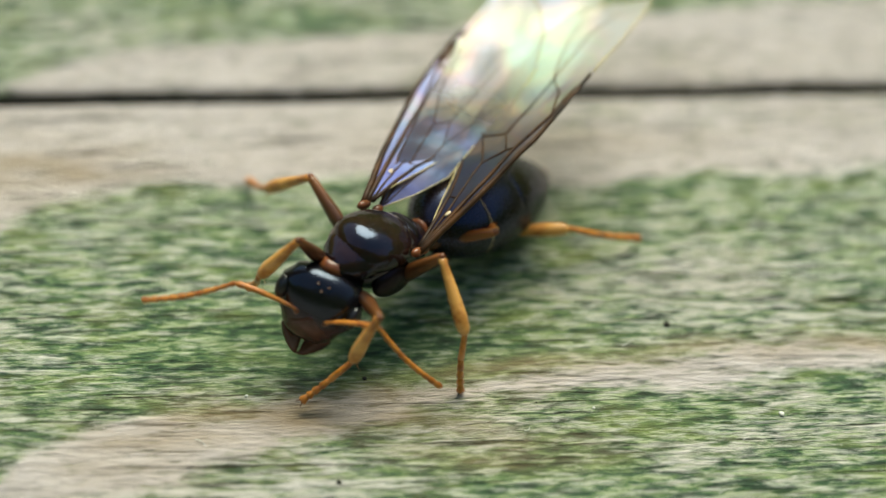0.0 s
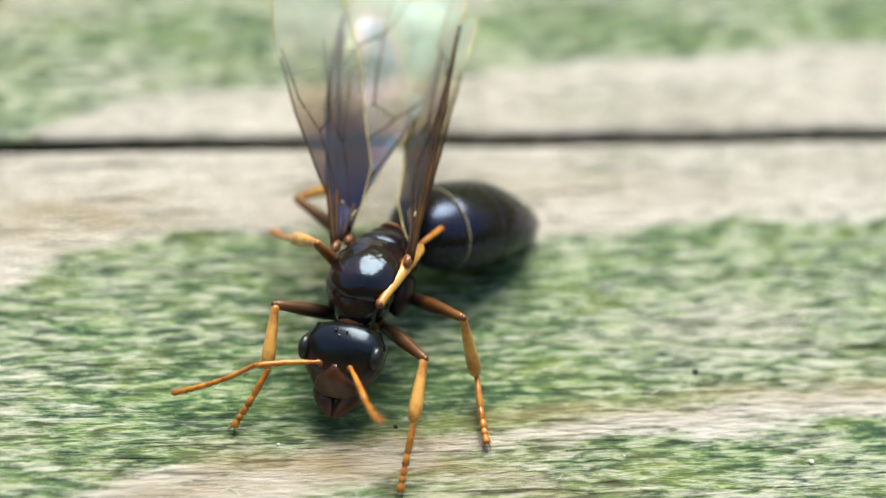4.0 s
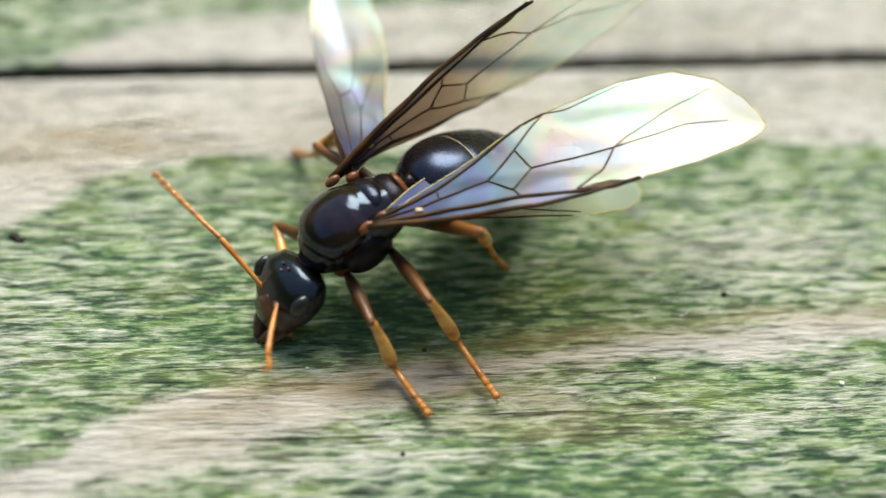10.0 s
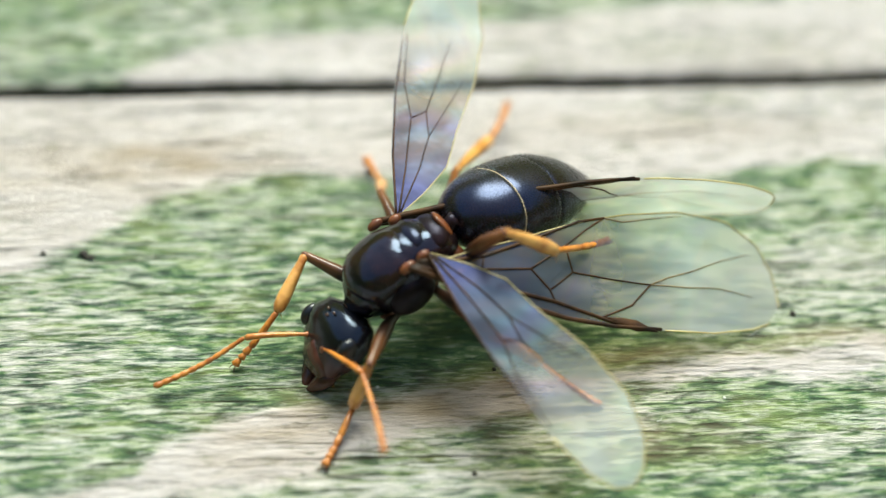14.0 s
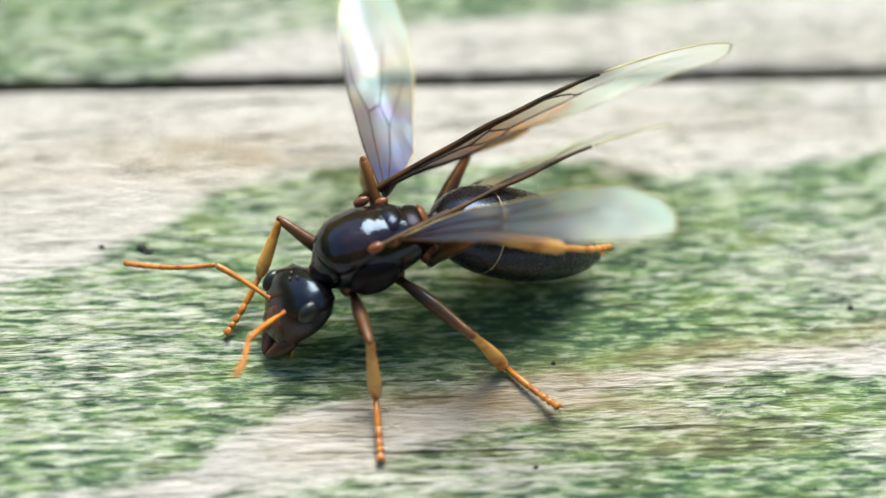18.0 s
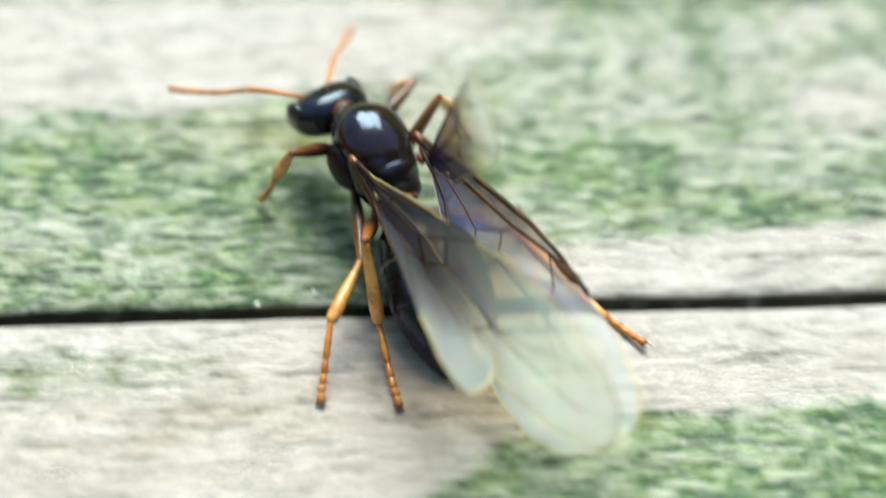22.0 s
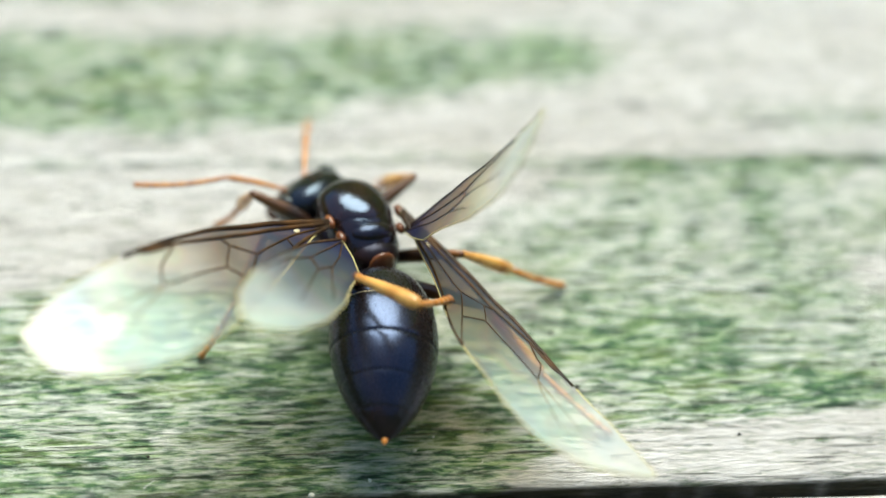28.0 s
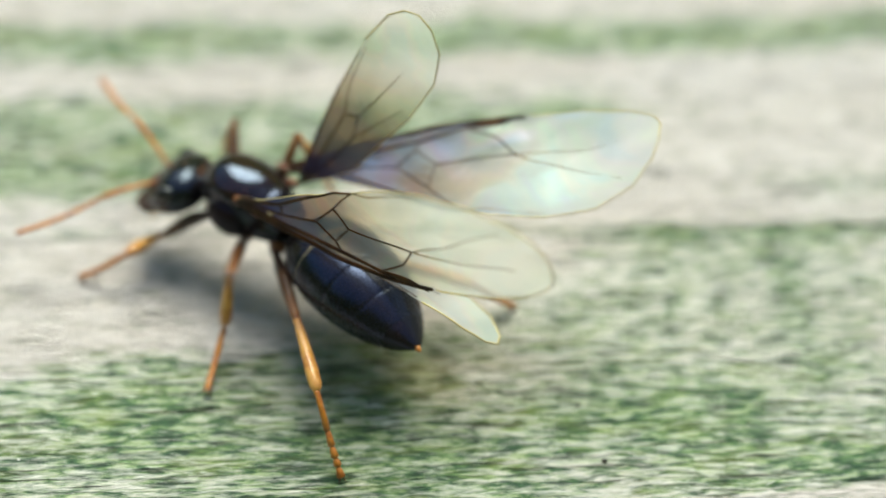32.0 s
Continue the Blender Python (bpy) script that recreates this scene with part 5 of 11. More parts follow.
    walk(fore_wing_left, [
        (0, mm(-.15, .92, .45, -40, -28, -166)), (.5, mm(-.15, .92, .45, -32, -23, -167)), (1, mm(-.15, .92, .45, -25, -17, -168)), (1.5, mm(-.15, .92, .45,
        -32, -28, -173)), (2, mm(-.15, .92, .45, -37, -38, -178)), (2.5, mm(-.15, .92, .45, -52, -29, -170)), (3, mm(-.15, .92, .45, -66, -20, -167)), (3.5,
        mm(-.15, .92, .45, -63, -18, -168)), (4.2, mm(-.15, .92, .45, -54, -11, -171)), (4.8, mm(-.15, .92, .45, -45, -3, -173)), (5.5, mm(-.15, .92, .45, -36,
        5, -174)), (6, mm(-.15, .92, .45, -34, 7, -174)), (6.5, mm(-.15, .92, .45, -20, 12, -173)), (6.8, mm(-.15, .92, .45, -9, 17, -172)), (7, mm(-.15, .92,
        .45, -6, 18, -171)), (7.3, mm(-.15, .92, .45, -6, 19, -176)), (8, mm(-.15, .92, .45, -24, 9, 177)), (8.5, mm(-.15, .92, .45, -5, 10, 170)), (9, mm(-.15,
        .92, .45, 13, 12, 163)), (9.5, mm(-.15, .92, .45, 6, 17, 158)), (10, mm(-.15, .92, .45, 5, 20, 170)), (10.5, mm(-.15, .92, .45, 6, 21, 173)), (11,
        mm(-.15, .92, .45, 1, 19, 173)), (11.5, mm(-.15, .92, .45, 5, 20, 174)), (11.75, mm(-.15, .92, .45, 12, 24, 176)), (12, mm(-.15, .92, .45, 19, 27,
        179)), (12.25, mm(-.15, .92, .45, 20, 27, 177)), (12.5, mm(-.15, .92, .45, 24, 27, 175)), (13, mm(-.15, .92, .45, 30, 28, 170)), (13.5, mm(-.15, .92,
        .45, 31, 39, 168)), (14, mm(-.15, .92, .45, 31, 49, 165)), (14.5, mm(-.15, .92, .45, 27, 47, 164)), (15.2, mm(-.15, .92, .45, 29, 45, 172)), (15.8,
        mm(-.15, .92, .45, 32, 42, -178)), (16.5, mm(-.15, .92, .45, 32, 41, -172)), (17, mm(-.15, .92, .45, 30, 40, -180)), (17.5, mm(-.15, .92, .45, 3, 27,
        -165)), (18, mm(-.15, .92, .45, -24, 21, -147)), (18.5, mm(-.15, .92, .45, -37, 11, -158)), (19, mm(-.15, .92, .45, -48, -1, -166)), (19.25, mm(-.15,
        .92, .45, -47, -5, -169)), (19.5, mm(-.15, .92, .45, -46, -13, -175)), (19.75, mm(-.15, .92, .45, -44, -21, 179)), (20, mm(-.15, .92, .45, -42, -24,
        176)), (20.25, mm(-.15, .92, .45, -22, -21, 175)), (20.5, mm(-.15, .92, .45, 20, -15, 176)), (20.75, mm(-.15, .92, .45, 62, -11, -179)), (21, mm(-.15,
        .92, .45, 80, -10, -176)), (21.25, mm(-.15, .92, .45, 84, -12, -180)), (21.5, mm(-.15, .92, .45, 89, -14, 175)), (21.75, mm(-.15, .92, .45, 87, -17,
        177)), (22, mm(-.15, .92, .45, 84, -20, 178)), (22.25, mm(-.15, .92, .45, 71, -21, 178)), (22.5, mm(-.15, .92, .45, 42, -24, 177)), (22.75, mm(-.15,
        .92, .45, 12, -27, 177)), (23, mm(-.15, .92, .45, -1, -28, 178)), (23.5, mm(-.15, .92, .45, 15, -26, 170)), (24, mm(-.15, .92, .45, 31, -23, 164)),
        (24.5, mm(-.15, .92, .45, 33, -26, 157)), (25.2, mm(-.15, .92, .45, 30, -21, 136)), (25.8, mm(-.15, .92, .45, 28, -11, 111)), (26.5, mm(-.15, .92, .45,
        17, -3, 99)), (27, mm(-.15, .92, .45, 18, -2, 105)), (27.5, mm(-.15, .92, .45, 7, -8, 109)), (28, mm(-.15, .92, .45, -5, -12, 114)), (28.25, mm(-.15,
        .92, .45, 7, -8, 125)), (28.5, mm(-.15, .92, .45, 36, -7, 148)), (29, mm(-.15, .92, .45, 75, -25, 178)), (29.5, mm(-.15, .92, .45, 75, -24, 179)), (30,
        mm(-.15, .92, .45, 74, -20, 180)), (30.5, mm(-.15, .92, .45, 74, -21, -179)), (31, mm(-.15, .92, .45, 74, -21, -178)), (31.25, mm(-.15, .92, .45, 79,
        -22, 180)), (31.5, mm(-.15, .92, .45, 91, -23, 175)), (31.75, mm(-.15, .92, .45, 103, -24, 170)), (32, mm(-.15, .92, .45, 108, -24, 168))])
    walk(hind_wing_left, [
        (0, mm(-.6, .8, .32, -55, -17, -163)), (.5, mm(-.6, .8, .32, -35, -14, -167)), (1, mm(-.6, .8, .32, -24, -13, -171)), (1.5, mm(-.6, .8, .32, -31, -23,
        -176)), (2, mm(-.6, .8, .32, -38, -34, -180)), (2.5, mm(-.6, .8, .32, -47, -30, -174)), (3, mm(-.6, .8, .32, -57, -24, -167)), (3.5, mm(-.6, .8, .32,
        -52, -22, -169)), (4.2, mm(-.6, .8, .32, -33, -11, -173)), (4.8, mm(-.6, .8, .32, -14, 1, -174)), (5.5, mm(-.6, .8, .32, 4, 12, -171)), (6, mm(-.6, .8,
        .32, 9, 14, -170)), (6.5, mm(-.6, .8, .32, -4, 14, -169)), (6.8, mm(-.6, .8, .32, -15, 12, -167)), (7, mm(-.6, .8, .32, -20, 14, -167)), (7.3, mm(-.6,
        .8, .32, 46, 38, -165)), (8, mm(-.6, .8, .32, 0, 10, 172)), (8.5, mm(-.6, .8, .32, -2, 14, 164)), (9, mm(-.6, .8, .32, -2, 22, 159)), (9.5, mm(-.6, .8,
        .32, 1, 32, 155)), (10, mm(-.6, .8, .32, 20, 38, 177)), (10.5, mm(-.6, .8, .32, 22, 35, 179)), (11, mm(-.6, .8, .32, 21, 33, -179)), (11.5, mm(-.6, .8,
        .32, 48, 40, -168)), (11.75, mm(-.6, .8, .32, 34, 38, -179)), (12, mm(-.6, .8, .32, 15, 34, 162)), (12.25, mm(-.6, .8, .32, -6, 27, 130)), (12.5,
        mm(-.6, .8, .32, -13, 18, 108)), (13, mm(-.6, .8, .32, -13, 29, 110)), (13.5, mm(-.6, .8, .32, -18, 32, 99)), (14, mm(-.6, .8, .32, -19, 33, 93)),
        (14.5, mm(-.6, .8, .32, -20, 31, 94)), (15.2, mm(-.6, .8, .32, -23, 22, 99)), (15.8, mm(-.6, .8, .32, -27, 13, 104)), (16.5, mm(-.6, .8, .32, -32, 4,
        110)), (17, mm(-.6, .8, .32, -33, 2, 111)), (17.5, mm(-.6, .8, .32, -20, 0, 129)), (18, mm(-.6, .8, .32, -8, -5, 145)), (18.5, mm(-.6, .8, .32, -9, -10,
        153)), (19, mm(-.6, .8, .32, -9, -14, 156)), (19.25, mm(-.6, .8, .32, -7, -17, 155)), (19.5, mm(-.6, .8, .32, -5, -21, 154)), (19.75, mm(-.6, .8, .32,
        -5, -19, 162)), (20, mm(-.6, .8, .32, -3, -17, 170)), (20.25, mm(-.6, .8, .32, -8, -16, 170)), (20.5, mm(-.6, .8, .32, -19, -15, 170)), (20.75, mm(-.6,
        .8, .32, -29, -13, 170)), (21, mm(-.6, .8, .32, -34, -12, 170)), (21.25, mm(-.6, .8, .32, -32, -18, 168)), (21.5, mm(-.6, .8, .32, -31, -22, 165)),
        (21.75, mm(-.6, .8, .32, -28, -22, 165)), (22, mm(-.6, .8, .32, -24, -22, 164)), (22.25, mm(-.6, .8, .32, -25, -22, 160)), (22.5, mm(-.6, .8, .32, -26,
        -23, 156)), (22.75, mm(-.6, .8, .32, -31, -19, 163)), (23, mm(-.6, .8, .32, -35, -14, 168)), (23.5, mm(-.6, .8, .32, 22, -15, 162)), (24, mm(-.6, .8,
        .32, 79, -11, 158)), (24.5, mm(-.6, .8, .32, 74, -10, 156)), (25.2, mm(-.6, .8, .32, 55, -8, 146)), (25.8, mm(-.6, .8, .32, 35, -8, 135)), (26.5,
        mm(-.6, .8, .32, 16, -13, 126)), (27, mm(-.6, .8, .32, 11, -14, 124)), (27.5, mm(-.6, .8, .32, 0, -19, 129)), (28, mm(-.6, .8, .32, -12, -23, 135)),
        (28.25, mm(-.6, .8, .32, -18, -22, 149)), (28.5, mm(-.6, .8, .32, -23, -19, 160)), (29, mm(-.6, .8, .32, -22, -12, 165)), (29.5, mm(-.6, .8, .32, -19,
        -10, 167)), (30, mm(-.6, .8, .32, -18, -9, 168)), (30.5, mm(-.6, .8, .32, -22, -11, 170)), (31, mm(-.6, .8, .32, -27, -13, 170)), (31.25, mm(-.6, .8,
        .32, -29, -16, 169)), (31.5, mm(-.6, .8, .32, -29, -17, 167)), (31.75, mm(-.6, .8, .32, -28, -10, 175)), (32, mm(-.6, .8, .32, -23, -3, -179))])
    walk(scape_left, [
        (0, mm(1.77, .62, -1.05, 13, -32, 99)), (.5, mm(2.02, .68, -.72, 3, -12, 94)), (1, mm(2.15, .65, -.26, 1, 16, 101)), (1.5, mm(2.14, .66, -.32, 3, -13,
        78)), (2, mm(2.12, .67, -.44, 12, -23, 61)), (2.5, mm(2.17, .63, -.37, 4, -13, 45)), (3, mm(2.22, .54, -.33, 0, 1, 30)), (3.5, mm(2.31, .33, -.41, 0,
        -3, 24)), (4.2, mm(2.29, .38, -.44, -1, -18, 48)), (4.8, mm(2.26, .44, -.47, -4, -26, 77)), (5.5, mm(2.21, .54, -.5, -8, -24, 98)), (6, mm(2.15, .64,
        -.46, -6, -12, 86)), (6.5, mm(2.21, .55, -.4, -3, -9, 92)), (6.8, mm(2.25, .49, -.38, -1, -6, 97)), (7, mm(2.26, .47, -.37, -1, -7, 98)), (7.3, mm(2.2,
        .57, -.39, 0, 3, 86)), (8, mm(2.13, .65, -.52, -1, -12, 74)), (8.5, mm(2.14, .62, -.56, -4, -28, 88)), (9, mm(2.16, .56, -.59, -8, -35, 101)), (9.5,
        mm(2.25, .45, -.49, -2, -26, 27)), (10, mm(2.28, .43, -.2, 0, -4, 56)), (10.5, mm(2.26, .42, -.09, -2, -46, 29)), (11, mm(2.25, .45, -.08, 0, -12, 71)),
        (11.5, mm(2.32, .33, -.25, 0, -10, 68)), (11.75, mm(2.3, .38, -.3, -1, -13, 71)), (12, mm(2.27, .44, -.35, -2, -19, 72)), (12.25, mm(2.29, .41, -.34,
        -4, -30, 70)), (12.5, mm(2.3, .39, -.33, -5, -36, 70)), (13, mm(2.28, .42, -.44, -1, -20, 71)), (13.5, mm(2.29, .4, -.37, 0, -2, 124)), (14, mm(2.26,
        .44, -.15, 0, 0, 106)), (14.5, mm(2.26, .46, -.18, 0, -4, 79)), (15.2, mm(2.23, .53, -.24, 0, -1, 63)), (15.8, mm(2.17, .63, -.29, -1, 3, 50)), (16.5,
        mm(2.11, .69, -.33, -1, 3, 44)), (17, mm(2.12, .68, -.17, 0, -25, 55)), (17.5, mm(2.08, .73, -.3, -1, 10, 48)), (18, mm(2.14, .67, -.29, -1, -22, 53)),
        (18.5, mm(2.23, .54, -.29, 0, -11, 47)), (19, mm(2.28, .43, -.31, 0, 1, 44)), (19.25, mm(2.24, .52, -.39, 0, -13, 42)), (19.5, mm(2.16, .6, -.47, -1,
        -25, 37)), (19.75, mm(2.19, .54, -.56, -1, -12, 34)), (20, mm(2.24, .41, -.63, -3, 24, 7)), (20.25, mm(2.28, .28, -.63, 0, 11, 2)), (20.5, mm(2.3, .21,
        -.64, 0, 5, -5)), (20.75, mm(2.3, .27, -.59, 0, 8, -1)), (21, mm(2.28, .36, -.54, 1, 11, 5)), (21.25, mm(2.24, .43, -.59, 0, 6, 19)), (21.5, mm(2.2,
        .48, -.65, 0, 8, 34)), (21.75, mm(2.18, .44, -.72, -1, -9, 59)), (22, mm(2.17, .4, -.77, -3, 28, 41)), (22.25, mm(2.21, .3, -.78, -1, 25, 38)), (22.5,
        mm(2.24, .21, -.76, 0, 22, 34)), (22.75, mm(2.22, .35, -.72, 0, 24, 42)), (23, mm(2.17, .52, -.64, 1, 24, 52)), (23.5, mm(2.14, .64, -.48, 0, 23, 64)),
        (24, mm(2.17, .55, -.6, 0, 26, 52)), (24.5, mm(2.13, .57, -.65, 2, 25, 74)), (25.2, mm(1.98, .74, -.67, 1, 14, 76)), (25.8, mm(1.75, .9, -.66, 0, 1,
        72)), (26.5, mm(1.59, .98, -.62, 0, -5, 64)), (27, mm(2.06, .71, -.54, -1, 11, 46)), (27.5, mm(2.09, .69, -.48, 0, -2, 3)), (28, mm(2.01, .77, -.53, 0,
        -8, 69)), (28.25, mm(2.06, .68, -.62, 0, 1, 33)), (28.5, mm(2.12, .55, -.7, 0, 5, 4)), (29, mm(2.08, .65, -.64, -3, -12, 56)), (29.5, mm(2.16, .57,
        -.58, -1, -1, 27)), (30, mm(2.21, .51, -.57, 0, 6, 6)), (30.5, mm(2.22, .5, -.52, 0, -10, 11)), (31, mm(2.22, .5, -.5, -11, -45, 40)), (31.25, mm(2.16,
        .56, -.63, 0, -5, 37)), (31.5, mm(2.07, .6, -.74, 0, 18, 52)), (31.75, mm(2.12, .59, -.66, -1, 23, 48)), (32, mm(2.17, .57, -.56, -3, 26, 41))])
    walk(flagellum_left, [
        (0, mm(1.6, 1.75, -.34, -3, 33, 139)), (.5, mm(1.93, 1.99, -.44, 2, 47, 133)), (1, mm(1.9, 1.92, -.64, 4, 55, 109)), (1.5, mm(2.41, 1.96, -.03, 8, 52,
        68)), (2, mm(2.73, 1.75, .1, 0, 9, 23)), (2.5, mm(3.1, 1.55, -.07, 3, -15, 28)), (3, mm(3.39, 1.22, -.35, 5, -31, 34)), (3.5, mm(3.54, .89, -.34, 3,
        -32, 30)), (4.2, mm(3.16, 1.33, -.01, 0, -36, 43)), (4.8, mm(2.54, 1.63, .13, -3, -35, 55)), (5.5, mm(2.05, 1.76, .05, -7, -33, 67)), (6, mm(2.25, 1.95,
        -.17, -4, -17, 65)), (6.5, mm(2.16, 1.89, -.18, -4, -26, 71)), (6.8, mm(2.09, 1.83, -.24, -4, -31, 77)), (7, mm(2.08, 1.8, -.2, -3, -34, 76)), (7.3,
        mm(2.29, 1.91, -.47, 0, -16, 58)), (8, mm(2.48, 1.91, -.23, 0, 5, 43)), (8.5, mm(2.19, 1.8, .07, -1, -14, 59)), (9, mm(1.95, 1.64, .19, -3, -30, 76)),
        (9.5, mm(3.33, 1, .11, -2, -28, 44)), (10, mm(3.03, 1.55, -.12, -9, -43, 90)), (10.5, mm(3.08, .87, .89, -8, -44, 73)), (11, mm(2.69, 1.69, .2, 0, -6,
        40)), (11.5, mm(2.83, 1.56, -.02, 0, -8, 52)), (11.75, mm(2.73, 1.63, 0, 0, -12, 59)), (12, mm(2.67, 1.66, .1, -1, -18, 66)), (12.25, mm(2.68, 1.52,
        .35, -1, -25, 70)), (12.5, mm(2.68, 1.41, .46, -2, -29, 72)), (13, mm(2.69, 1.61, .02, 0, 0, 56)), (13.5, mm(1.55, 1.52, -.33, 0, -6, 87)), (14, mm(1.9,
        1.75, -.14, 0, 3, 75)), (14.5, mm(2.5, 1.79, -.09, -1, 4, 44)), (15.2, mm(2.85, 1.73, -.2, 0, -1, 48)), (15.8, mm(3.03, 1.67, -.35, 0, -4, 55)), (16.5,
        mm(3.09, 1.63, -.41, 0, -11, 61)), (17, mm(2.82, 1.67, .4, -4, -35, 93)), (17.5, mm(2.98, 1.71, -.54, 0, 10, 52)), (18, mm(2.9, 1.66, .22, -2, -23,
        84)), (18.5, mm(3.12, 1.51, -.03, 0, -12, 62)), (19, mm(3.25, 1.37, -.33, 0, 1, 44)), (19.25, mm(3.21, 1.4, -.09, 0, -22, 55)), (19.5, mm(3.15, 1.34,
        .1, 0, -45, 67)), (19.75, mm(3.28, 1.28, -.26, 1, -32, 50)), (20, mm(3.46, .56, -1.17, 0, -8, 34)), (20.25, mm(3.6, .33, -.9, 1, 24, 11)), (20.5,
        mm(3.63, .1, -.75, 3, 46, -14)), (20.75, mm(3.64, .25, -.77, 3, 39, 6)), (21, mm(3.6, .47, -.78, 2, 25, 27)), (21.25, mm(3.5, .88, -.73, 0, 8, 37)),
        (21.5, mm(3.3, 1.22, -.83, 0, -7, 47)), (21.75, mm(2.87, 1.58, -.5, 0, 22, 40)), (22, mm(3.07, 1.19, -1.4, 1, 41, 38)), (22.25, mm(3.17, 1.06, -1.34, 1,
        25, 48)), (22.5, mm(3.29, .91, -1.27, 0, 7, 54)), (22.75, mm(3.15, 1.17, -1.26, 2, 30, 56)), (23, mm(2.93, 1.5, -1.18, 4, 49, 55)), (23.5, mm(2.68,
        1.76, -1.01, 2, 39, 67)), (24, mm(2.92, 1.51, -1.19, 0, 10, 63)), (24.5, mm(2.47, 1.76, -1.23, 3, 46, 82)), (25.2, mm(2.3, 2.01, -1, 0, 54, 73)), (25.8,
        mm(2.16, 2.18, -.7, -3, 54, 34)), (26.5, mm(2.18, 2.19, -.5, -1, 41, 23)), (27, mm(2.99, 1.66, -.8, -1, 3, 79)), (27.5, mm(3.44, .76, -.43, -2, 18, 4)),
        (28, mm(2.5, 2.01, -.34, -2, 14, 69)), (28.25, mm(3.19, 1.41, -.65, 0, 9, 48)), (28.5, mm(3.46, .64, -.82, 0, 10, 21)), (29, mm(2.82, 1.74, -.35, 0, 4,
        39)), (29.5, mm(3.36, 1.19, -.55, 1, 20, 21)), (30, mm(3.54, .65, -.72, 0, 37, -1)), (30.5, mm(3.52, .75, -.28, 0, 39, -3)), (31, mm(2.96, 1.13, .46, 0,
        39, -5)), (31.25, mm(3.23, 1.37, -.5, 1, 40, 42)), (31.5, mm(2.86, 1.61, -1.16, 0, 24, 77)), (31.75, mm(2.95, 1.51, -1.19, 0, 23, 67)), (32, mm(3.08,
        1.38, -1.15, 0, 20, 58))])
